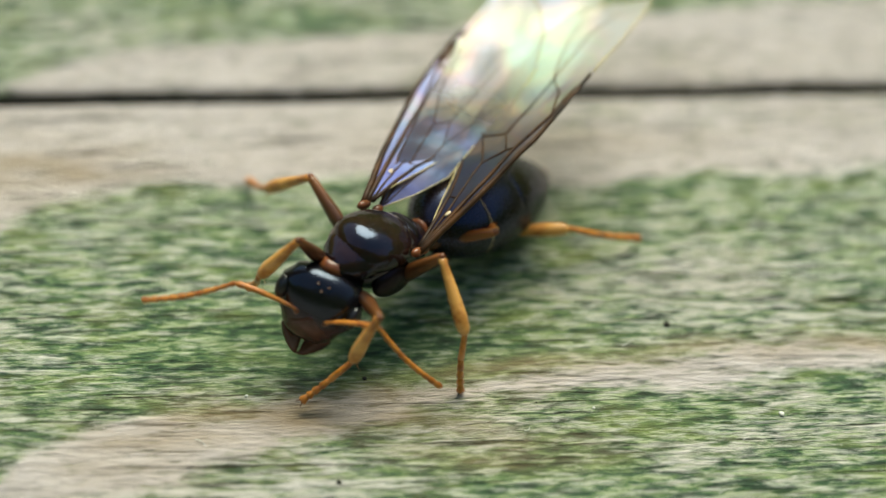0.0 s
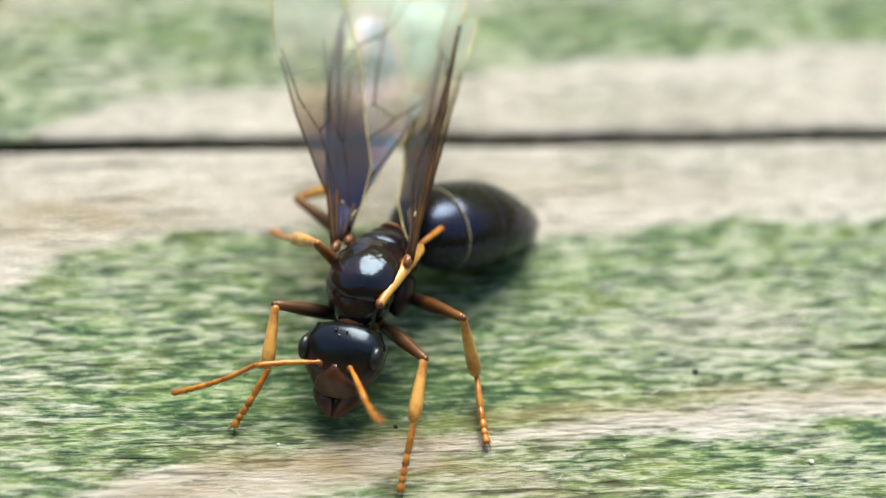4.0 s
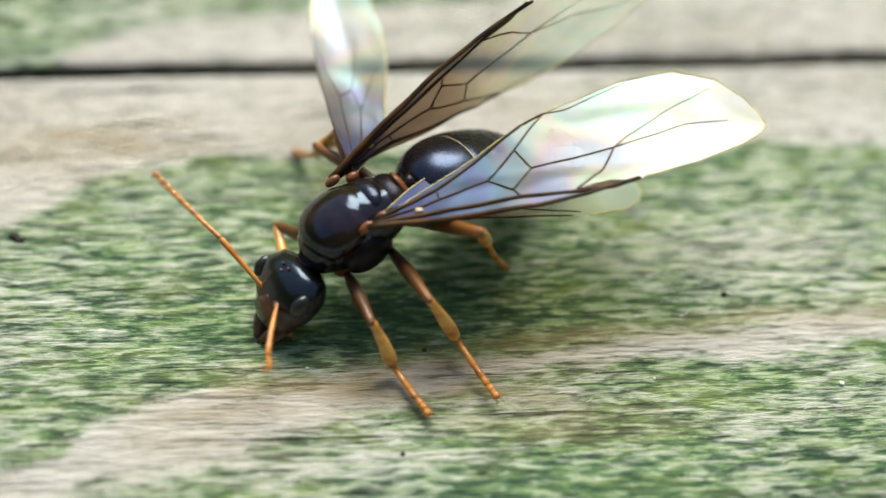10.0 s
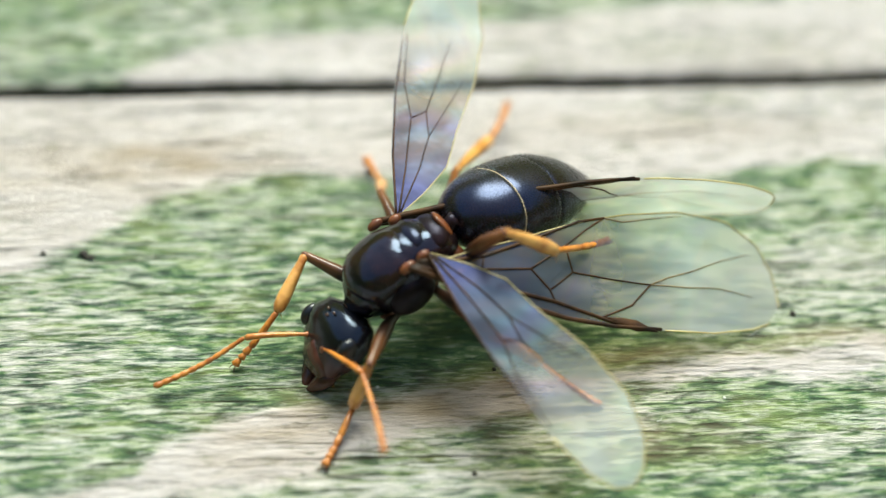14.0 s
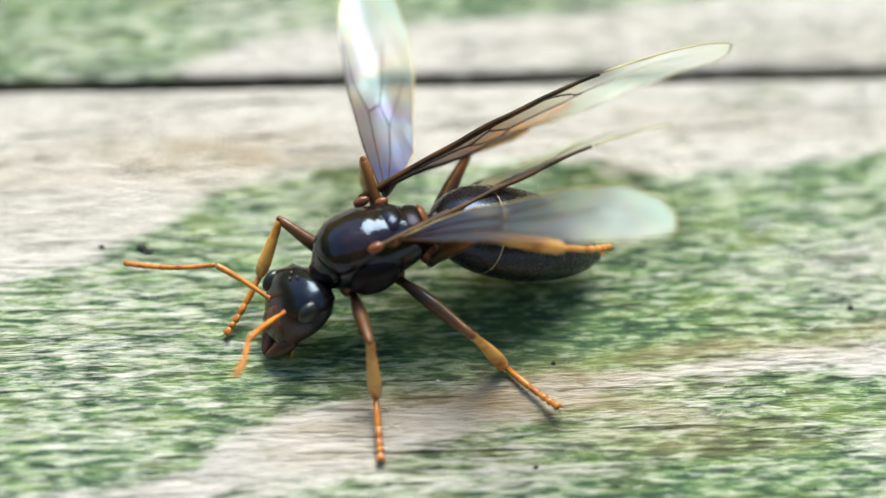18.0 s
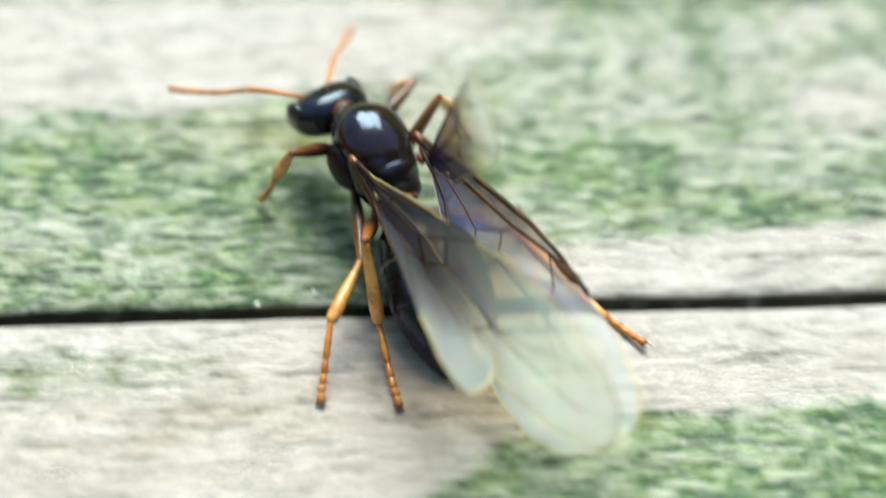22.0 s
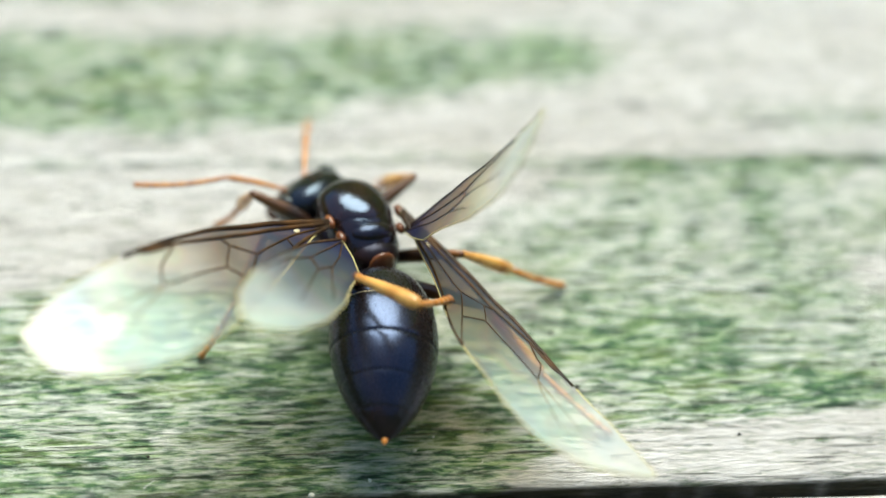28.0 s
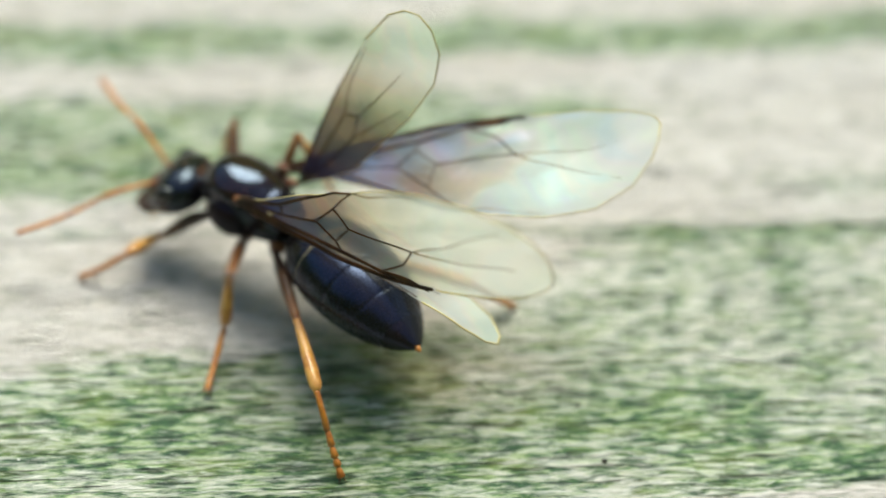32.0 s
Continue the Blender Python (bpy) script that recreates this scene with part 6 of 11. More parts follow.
    walk(femur_fore_left, [
        (0, mm(.75, .4, -.75, 10, -23, 55)), (.5, mm(.75, .4, -.75, 3, -17, 46)), (1, mm(.75, .4, -.75, -5, -28, 25)), (1.5, mm(.75, .4, -.75, -9, -31, 52)),
        (2, mm(.75, .4, -.75, -22, -18, 39)), (2.5, mm(.75, .4, -.75, -3, -24, 64)), (3, mm(.75, .4, -.75, -1, -31, 56)), (3.5, mm(.75, .4, -.75, -6, -17, 46)),
        (4.2, mm(.75, .4, -.75, -5, -11, 58)), (4.8, mm(.75, .4, -.75, -5, -10, 57)), (5.5, mm(.75, .4, -.75, -4, -10, 55)), (6, mm(.75, .4, -.75, -5, -21,
        51)), (6.5, mm(.75, .4, -.75, -12, -30, 74)), (6.8, mm(.75, .4, -.75, -18, -37, 79)), (7, mm(.75, .4, -.75, -20, -38, 79)), (7.3, mm(.75, .4, -.75, -15,
        -37, 84)), (8, mm(.75, .4, -.75, -21, -37, 85)), (8.5, mm(.75, .4, -.75, -21, -38, 86)), (9, mm(.75, .4, -.75, -21, -38, 73)), (9.5, mm(.75, .4, -.75,
        -18, -27, 74)), (10, mm(.75, .4, -.75, -18, -7, 84)), (10.5, mm(.75, .4, -.75, -19, -3, 64)), (11, mm(.75, .4, -.75, -11, -12, 57)), (11.5, mm(.75, .4,
        -.75, -10, -11, 60)), (11.75, mm(.75, .4, -.75, -11, -10, 59)), (12, mm(.75, .4, -.75, -10, -8, 60)), (12.25, mm(.75, .4, -.75, -10, -12, 58)), (12.5,
        mm(.75, .4, -.75, -8, -12, 63)), (13, mm(.75, .4, -.75, -5, -15, 62)), (13.5, mm(.75, .4, -.75, -9, -19, 60)), (14, mm(.75, .4, -.75, -8, -22, 56)),
        (14.5, mm(.75, .4, -.75, -7, -21, 60)), (15.2, mm(.75, .4, -.75, -11, -21, 65)), (15.8, mm(.75, .4, -.75, -12, -14, 78)), (16.5, mm(.75, .4, -.75, -13,
        -7, 91)), (17, mm(.75, .4, -.75, -11, -2, 88)), (17.5, mm(.75, .4, -.75, -12, -3, 87)), (18, mm(.75, .4, -.75, -13, -2, 92)), (18.5, mm(.75, .4, -.75,
        -11, -22, 86)), (19, mm(.75, .4, -.75, -8, -9, 70)), (19.25, mm(.75, .4, -.75, -6, -15, 76)), (19.5, mm(.75, .4, -.75, -4, -14, 78)), (19.75, mm(.75,
        .4, -.75, -1, -49, 66)), (20, mm(.75, .4, -.75, 2, -20, 72)), (20.25, mm(.75, .4, -.75, 2, -30, 87)), (20.5, mm(.75, .4, -.75, 2, -28, 106)), (20.75,
        mm(.75, .4, -.75, 1, -36, 120)), (21, mm(.75, .4, -.75, -2, -35, 87)), (21.25, mm(.75, .4, -.75, -4, -47, 93)), (21.5, mm(.75, .4, -.75, 0, -47, 108)),
        (21.75, mm(.75, .4, -.75, 1, -62, 102)), (22, mm(.75, .4, -.75, 4, -32, 95)), (22.25, mm(.75, .4, -.75, 4, -34, 104)), (22.5, mm(.75, .4, -.75, -25, 30,
        -90)), (22.75, mm(.75, .4, -.75, -26, 54, -72)), (23, mm(.75, .4, -.75, 9, 54, 27)), (23.5, mm(.75, .4, -.75, -2, -10, 92)), (24, mm(.75, .4, -.75, 6,
        -15, 96)), (24.5, mm(.75, .4, -.75, 6, -26, 96)), (25.2, mm(.75, .4, -.75, -1, -39, 97)), (25.8, mm(.75, .4, -.75, -3, -22, 99)), (26.5, mm(.75, .4,
        -.75, -13, -31, 100)), (27, mm(.75, .4, -.75, -19, -43, 107)), (27.5, mm(.75, .4, -.75, -3, -28, 69)), (28, mm(.75, .4, -.75, 2, -20, 57)), (28.25,
        mm(.75, .4, -.75, -4, -21, 70)), (28.5, mm(.75, .4, -.75, -12, -21, 84)), (29, mm(.75, .4, -.75, -31, -26, 119)), (29.5, mm(.75, .4, -.75, -36, -33,
        119)), (30, mm(.75, .4, -.75, -29, -28, 114)), (30.5, mm(.75, .4, -.75, -26, -29, 111)), (31, mm(.75, .4, -.75, -21, -29, 110)), (31.25, mm(.75, .4,
        -.75, -13, -32, 106)), (31.5, mm(.75, .4, -.75, -14, 17, -102)), (31.75, mm(.75, .4, -.75, -2, 44, -43)), (32, mm(.75, .4, -.75, 11, 50, 2))])
    walk(tibia_fore_left, [
        (0, mm(1.68, 1.71, -.06, -34, 83, -80)), (.5, mm(1.91, 1.6, -.23, -13, 59, -78)), (1, mm(2.16, 1.05, .06, -7, 47, -68)), (1.5, mm(1.67, 1.59, .14, -20,
        54, -39)), (2, mm(2.05, 1.45, -.21, 4, 89, 92)), (2.5, mm(1.46, 1.83, -.04, -6, 53, 23)), (3, mm(1.58, 1.65, .16, -7, 37, 28)), (3.5, mm(1.91, 1.61,
        -.24, -10, 28, 21)), (4.2, mm(1.67, 1.85, -.42, -7, 31, 3)), (4.8, mm(1.69, 1.84, -.44, -9, 36, 2)), (5.5, mm(1.74, 1.81, -.45, -11, 41, -2)), (6,
        mm(1.78, 1.66, -.11, -13, 51, -17)), (6.5, mm(1.16, 1.85, .14, -9, 29, 1)), (6.8, mm(1.01, 1.78, .29, -19, 22, 24)), (7, mm(1.01, 1.75, .33, -26, 20,
        34)), (7.3, mm(.91, 1.8, .29, -12, 21, 27)), (8, mm(.88, 1.79, .3, -31, 41, 30)), (8.5, mm(.84, 1.78, .32, -30, 48, 10)), (9, mm(1.16, 1.72, .32, -43,
        69, 17)), (9.5, mm(1.19, 1.89, .05, -49, 68, 39)), (10, mm(.92, 2.13, -.54, -107, 78, 37)), (10.5, mm(1.5, 1.98, -.65, -17, 15, 3)), (11, mm(1.68, 1.84,
        -.38, -34, 46, -8)), (11.5, mm(1.61, 1.89, -.42, -43, 54, -8)), (11.75, mm(1.64, 1.87, -.44, -51, 62, -9)), (12, mm(1.61, 1.9, -.49, -53, 64, -13)),
        (12.25, mm(1.66, 1.85, -.38, -55, 65, -17)), (12.5, mm(1.52, 1.93, -.38, -47, 62, -21)), (13, mm(1.53, 1.9, -.3, -49, 65, -25)), (13.5, mm(1.58, 1.84,
        -.19, -37, 49, -21)), (14, mm(1.65, 1.75, -.1, -36, 43, -19)), (14.5, mm(1.57, 1.81, -.12, -48, 51, -23)), (15.2, mm(1.43, 1.88, -.12, -93, 64, -24)),
        (15.8, mm(1.1, 2.06, -.33, -133, 72, -27)), (16.5, mm(.72, 2.14, -.53, -130, 71, -19)), (17, mm(.8, 2.15, -.69, -72, 61, 9)), (17.5, mm(.83, 2.15, -.67,
        -84, 75, 18)), (18, mm(.68, 2.15, -.69, -65, 71, 21)), (18.5, mm(.85, 2.02, -.1, -59, 63, 1)), (19, mm(1.33, 2.03, -.47, -53, 57, -23)), (19.25,
        mm(1.16, 2.04, -.29, -61, 74, -7)), (19.5, mm(1.09, 2.06, -.32, 20, 66, 133)), (19.75, mm(1.22, 1.44, .58, 14, 68, 86)), (20, mm(1.25, 1.97, -.16, -16,
        68, -26)), (20.25, mm(.83, 1.91, .13, 23, 63, 65)), (20.5, mm(.33, 1.89, .06, 15, 43, 109)), (20.75, mm(.04, 1.62, .29, 9, 14, 39)), (21, mm(.83, 1.82,
        .26, 27, 54, 20)), (21.25, mm(.68, 1.58, .54, 49, 56, 63)), (21.5, mm(.39, 1.53, .54, 41, 46, 102)), (21.75, mm(.58, 1.19, .8, 42, 53, 96)), (22,
        mm(.63, 1.87, .19, -15, 81, -32)), (22.25, mm(.39, 1.81, .22, 17, 62, -13)), (22.5, mm(.75, -1.11, -1.64, 21, -11, 104)), (22.75, mm(1.06, -.59, -2.16,
        18, -29, 102)), (23, mm(1.66, .86, -2.18, 27, -26, 121)), (23.5, mm(.68, 2.12, -.45, 109, 71, 152)), (24, mm(.57, 2.08, -.31, -125, 66, -109)), (24.5,
        mm(.59, 1.96, .03, -73, 64, -120)), (25.2, mm(.59, 1.75, .35, -86, 69, -173)), (25.8, mm(.5, 2.01, -.11, 7, 61, 54)), (26.5, mm(.48, 1.88, .15, 3, 48,
        58)), (27, mm(.38, 1.62, .44, 27, 37, 12)), (27.5, mm(1.31, 1.85, .06, -3, 47, -9)), (28, mm(1.64, 1.79, -.16, -20, 52, -13)), (28.25, mm(1.31, 1.94,
        -.14, -21, 54, -18)), (28.5, mm(.92, 2.02, -.12, -18, 54, -19)), (29, mm(0, 1.77, .02, 7, 58, 15)), (29.5, mm(.03, 1.68, .2, 7, 52, 22)), (30, mm(.12,
        1.8, .07, 5, 49, 13)), (30.5, mm(.19, 1.83, .09, 7, 55, 19)), (31, mm(.22, 1.83, .1, 15, 65, 27)), (31.25, mm(.35, 1.83, .18, 47, 79, 23)), (31.5,
        mm(.39, -1.24, -1.26, 6, 7, 92)), (31.75, mm(1.66, -.46, -1.97, 6, -20, 113)), (32, mm(1.87, .45, -2.09, 3, -10, 88))])
    walk(tarsus_fore_left, [
        (0, mm(1.71, 1.55, -1.4, -42, 62, -40)), (.5, mm(2.05, .92, -1.39, -24, 51, -47)), (1, mm(2.5, .2, -.93, -11, 51, -56)), (1.5, mm(2.29, 1.09, -.95, -67,
        66, -85)), (2, mm(2.05, 1.48, -1.56, 119, 77, -164)), (2.5, mm(2.21, 2.15, -1.11, -164, 77, -119)), (3, mm(2.52, 2.14, -.66, 146, 87, -163)), (3.5,
        mm(3.02, 2.04, -.86, -29, 57, -12)), (4.2, mm(2.82, 1.9, -1.12, -16, 37, 2)), (4.8, mm(2.78, 1.87, -1.24, -11, 28, 7)), (5.5, mm(2.75, 1.79, -1.34, -8,
        19, 10)), (6, mm(2.61, 1.41, -1.16, -4, 16, 3)), (6.5, mm(2.35, 1.87, -.51, -16, 39, 11)), (6.8, mm(2.16, 2.29, -.21, -41, 60, 14)), (7, mm(2.05, 2.46,
        -.13, -51, 63, 9)), (7.3, mm(2.03, 2.36, -.18, -37, 63, 21)), (8, mm(1.75, 2.3, -.59, -37, 70, 29)), (8.5, mm(1.73, 1.94, -.69, -12, 41, 51)), (9,
        mm(1.62, 1.86, -.94, -8, 18, 51)), (9.5, mm(1.58, 2.21, -1.2, -13, 16, 59)), (10, mm(1.15, 2.29, -1.87, -16, 10, 91)), (10.5, mm(2.8, 2.04, -1.01, -16,
        -11, 47)), (11, mm(2.62, 1.71, -1.34, -12, -6, 53)), (11.5, mm(2.39, 1.77, -1.51, -9, 11, 60)), (11.75, mm(2.27, 1.77, -1.62, -8, 13, 60)), (12,
        mm(2.18, 1.77, -1.71, -6, 14, 59)), (12.25, mm(2.2, 1.68, -1.61, -7, 13, 55)), (12.5, mm(2.11, 1.7, -1.57, -6, 10, 45)), (13, mm(2.05, 1.66, -1.52, -7,
        12, 40)), (13.5, mm(2.4, 1.52, -1.22, -11, 1, 37)), (14, mm(2.58, 1.44, -1.02, -13, -6, 39)), (14.5, mm(2.36, 1.47, -1.16, -13, -1, 42)), (15.2,
        mm(1.97, 1.65, -1.33, -17, 10, 60)), (15.8, mm(1.47, 1.87, -1.61, -20, 18, 74)), (16.5, mm(1.14, 1.99, -1.81, -21, 21, 82)), (17, mm(1.45, 2.25, -1.88,
        -17, 15, 77)), (17.5, mm(1.15, 2.25, -1.98, -16, 17, 80)), (18, mm(1.09, 2.3, -1.96, -20, 21, 75)), (18.5, mm(1.46, 2.04, -1.31, -16, 15, 68)), (19,
        mm(2, 1.74, -1.61, -8, 9, 59)), (19.25, mm(1.54, 1.99, -1.58, -10, 21, 69)), (19.5, mm(.71, 2.46, -1.55, -8, 31, 84)), (19.75, mm(1.26, 1.95, -.67, 3,
        55, 70)), (20, mm(1.69, 1.75, -1.42, 5, 60, 35)), (20.25, mm(1.08, 2.46, -1.08, 17, 61, 84)), (20.5, mm(.01, 2.83, -.85, 14, 46, 106)), (20.75, mm(1.06,
        2.44, -.04, 39, 68, 102)), (21, mm(1.58, 2.1, -.84, 21, 53, 39)), (21.25, mm(1.02, 2.26, -.58, 40, 70, 83)), (21.5, mm(.2, 2.45, -.44, 38, 72, 123)),
        (21.75, mm(.49, 2, -.27, 20, 77, 97)), (22, mm(.81, 1.75, -1.15, -80, 82, -36)), (22.25, mm(1, 1.67, -.97, -137, 74, -101)), (22.5, mm(.44, .18, -1.38,
        16, 50, 82)), (22.75, mm(.82, .56, -1.49, 9, 35, 69)), (23, mm(1.03, 1.89, -1.58, -29, 78, 41)), (23.5, mm(.29, 2.32, -1.73, -126, 56, -62)), (24,
        mm(.38, 1.55, -1.54, 178, 75, -114)), (24.5, mm(.3, 1.45, -1.19, 159, 82, -134)), (25.2, mm(.12, 1.69, -.91, 162, 88, -125)), (25.8, mm(.88, 2.54,
        -1.29, -3, 67, 57)), (26.5, mm(.96, 2.65, -.85, -7, 61, 54)), (27, mm(1.45, 1.85, -.37, -2, 40, 8)), (27.5, mm(2.23, 1.71, -.92, -10, 47, 2)), (28,
        mm(2.44, 1.6, -1.23, -22, 58, 6)), (28.25, mm(2.05, 1.7, -1.23, -21, 55, 4)), (28.5, mm(1.67, 1.77, -1.21, -21, 51, 3)), (29, mm(.7, 1.96, -1.12, -21,
        51, 8)), (29.5, mm(.81, 2, -.86, -16, 50, 11)), (30, mm(.98, 2, -.95, -14, 53, 11)), (30.5, mm(.92, 2.08, -1.02, -24, 53, 7)), (31, mm(.72, 2.09, -1.12,
        -39, 55, 1)), (31.25, mm(.59, 1.93, -1.14, -62, 60, -18)), (31.5, mm(.35, .1, -1.43, -7, 41, 63)), (31.75, mm(1.16, .7, -1.5, -2, 28, 63)), (32,
        mm(1.91, 1.78, -1.87, -24, 47, 25))])
    walk(femur_mid_left, [
        (0, mm(-.25, .45, -.85, 27, -57, 73)), (.5, mm(-.25, .45, -.85, 19, -55, 73)), (1, mm(-.25, .45, -.85, -3, -46, 57)), (1.5, mm(-.25, .45, -.85, 9, -42,
        50)), (2, mm(-.25, .45, -.85, 22, -38, 54)), (2.5, mm(-.25, .45, -.85, 11, -36, 67)), (3, mm(-.25, .45, -.85, -2, -34, 72)), (3.5, mm(-.25, .45, -.85,
        -5, -22, 63)), (4.2, mm(-.25, .45, -.85, -4, -16, 67)), (4.8, mm(-.25, .45, -.85, -3, -9, 69)), (5.5, mm(-.25, .45, -.85, -4, -7, 61)), (6, mm(-.25,
        .45, -.85, -7, -14, 51)), (6.5, mm(-.25, .45, -.85, -12, -37, 66)), (6.8, mm(-.25, .45, -.85, -17, -44, 82)), (7, mm(-.25, .45, -.85, -15, -46, 82)),
        (7.3, mm(-.25, .45, -.85, -12, -40, 81)), (8, mm(-.25, .45, -.85, -17, -23, 77)), (8.5, mm(-.25, .45, -.85, -25, -62, 84)), (9, mm(-.25, .45, -.85, -11,
        -59, 74)), (9.5, mm(-.25, .45, -.85, -20, -49, 83)), (10, mm(-.25, .45, -.85, -19, -7, 91)), (10.5, mm(-.25, .45, -.85, -20, 10, 95)), (11, mm(-.25,
        .45, -.85, -14, 17, 101)), (11.5, mm(-.25, .45, -.85, -5, 31, 114)), (11.75, mm(-.25, .45, -.85, -3, 19, 147)), (12, mm(-.25, .45, -.85, -2, 19, 157)),
        (12.25, mm(-.25, .45, -.85, -4, 10, 145)), (12.5, mm(-.25, .45, -.85, -4, 4, 130)), (13, mm(-.25, .45, -.85, 2, -10, 112)), (13.5, mm(-.25, .45, -.85,
        -5, -3, 103)), (14, mm(-.25, .45, -.85, -7, 1, 100)), (14.5, mm(-.25, .45, -.85, -6, 6, 100)), (15.2, mm(-.25, .45, -.85, -7, 12, 106)), (15.8, mm(-.25,
        .45, -.85, -10, 19, 108)), (16.5, mm(-.25, .45, -.85, -9, 31, 120)), (17, mm(-.25, .45, -.85, -9, 22, 110)), (17.5, mm(-.25, .45, -.85, -10, 22, 117)),
        (18, mm(-.25, .45, -.85, -10, 22, 120)), (18.5, mm(-.25, .45, -.85, -10, 16, 120)), (19, mm(-.25, .45, -.85, -9, 10, 122)), (19.25, mm(-.25, .45, -.85,
        -17, -30, 139)), (19.5, mm(-.25, .45, -.85, -10, -22, 124)), (19.75, mm(-.25, .45, -.85, -3, -20, 128)), (20, mm(-.25, .45, -.85, 5, -9, 129)), (20.25,
        mm(-.25, .45, -.85, 4, -16, 177)), (20.5, mm(-.25, .45, -.85, 3, -33, 122)), (20.75, mm(-.25, .45, -.85, 7, -25, 123)), (21, mm(-.25, .45, -.85, 7, 6,
        145)), (21.25, mm(-.25, .45, -.85, 0, -27, 165)), (21.5, mm(-.25, .45, -.85, 2, -20, 159)), (21.75, mm(-.25, .45, -.85, 5, -24, 155)), (22, mm(-.25,
        .45, -.85, 7, -15, 149)), (22.25, mm(-.25, .45, -.85, 2, -55, 168)), (22.5, mm(-.25, .45, -.85, 26, -31, 99)), (22.75, mm(-.25, .45, -.85, 43, -30,
        59)), (23, mm(-.25, .45, -.85, 109, -56, 42)), (23.5, mm(-.25, .45, -.85, -6, -40, 16)), (24, mm(-.25, .45, -.85, 72, -57, 68)), (24.5, mm(-.25, .45,
        -.85, 54, -55, 76)), (25.2, mm(-.25, .45, -.85, 31, -52, 76)), (25.8, mm(-.25, .45, -.85, 18, -41, 76)), (26.5, mm(-.25, .45, -.85, 11, -43, 73)), (27,
        mm(-.25, .45, -.85, 16, -58, 69)), (27.5, mm(-.25, .45, -.85, 12, -50, 74)), (28, mm(-.25, .45, -.85, 8, -31, 82)), (28.25, mm(-.25, .45, -.85, 4, -29,
        88)), (28.5, mm(-.25, .45, -.85, 4, -26, 108)), (29, mm(-.25, .45, -.85, 1, -17, 124)), (29.5, mm(-.25, .45, -.85, 2, -12, 120)), (30, mm(-.25, .45,
        -.85, 4, -6, 128)), (30.5, mm(-.25, .45, -.85, 5, -7, 121)), (31, mm(-.25, .45, -.85, 9, -5, 133)), (31.25, mm(-.25, .45, -.85, 14, -19, 144)), (31.5,
        mm(-.25, .45, -.85, 15, -12, 128)), (31.75, mm(-.25, .45, -.85, 14, -17, 143)), (32, mm(-.25, .45, -.85, 13, -16, 113))])
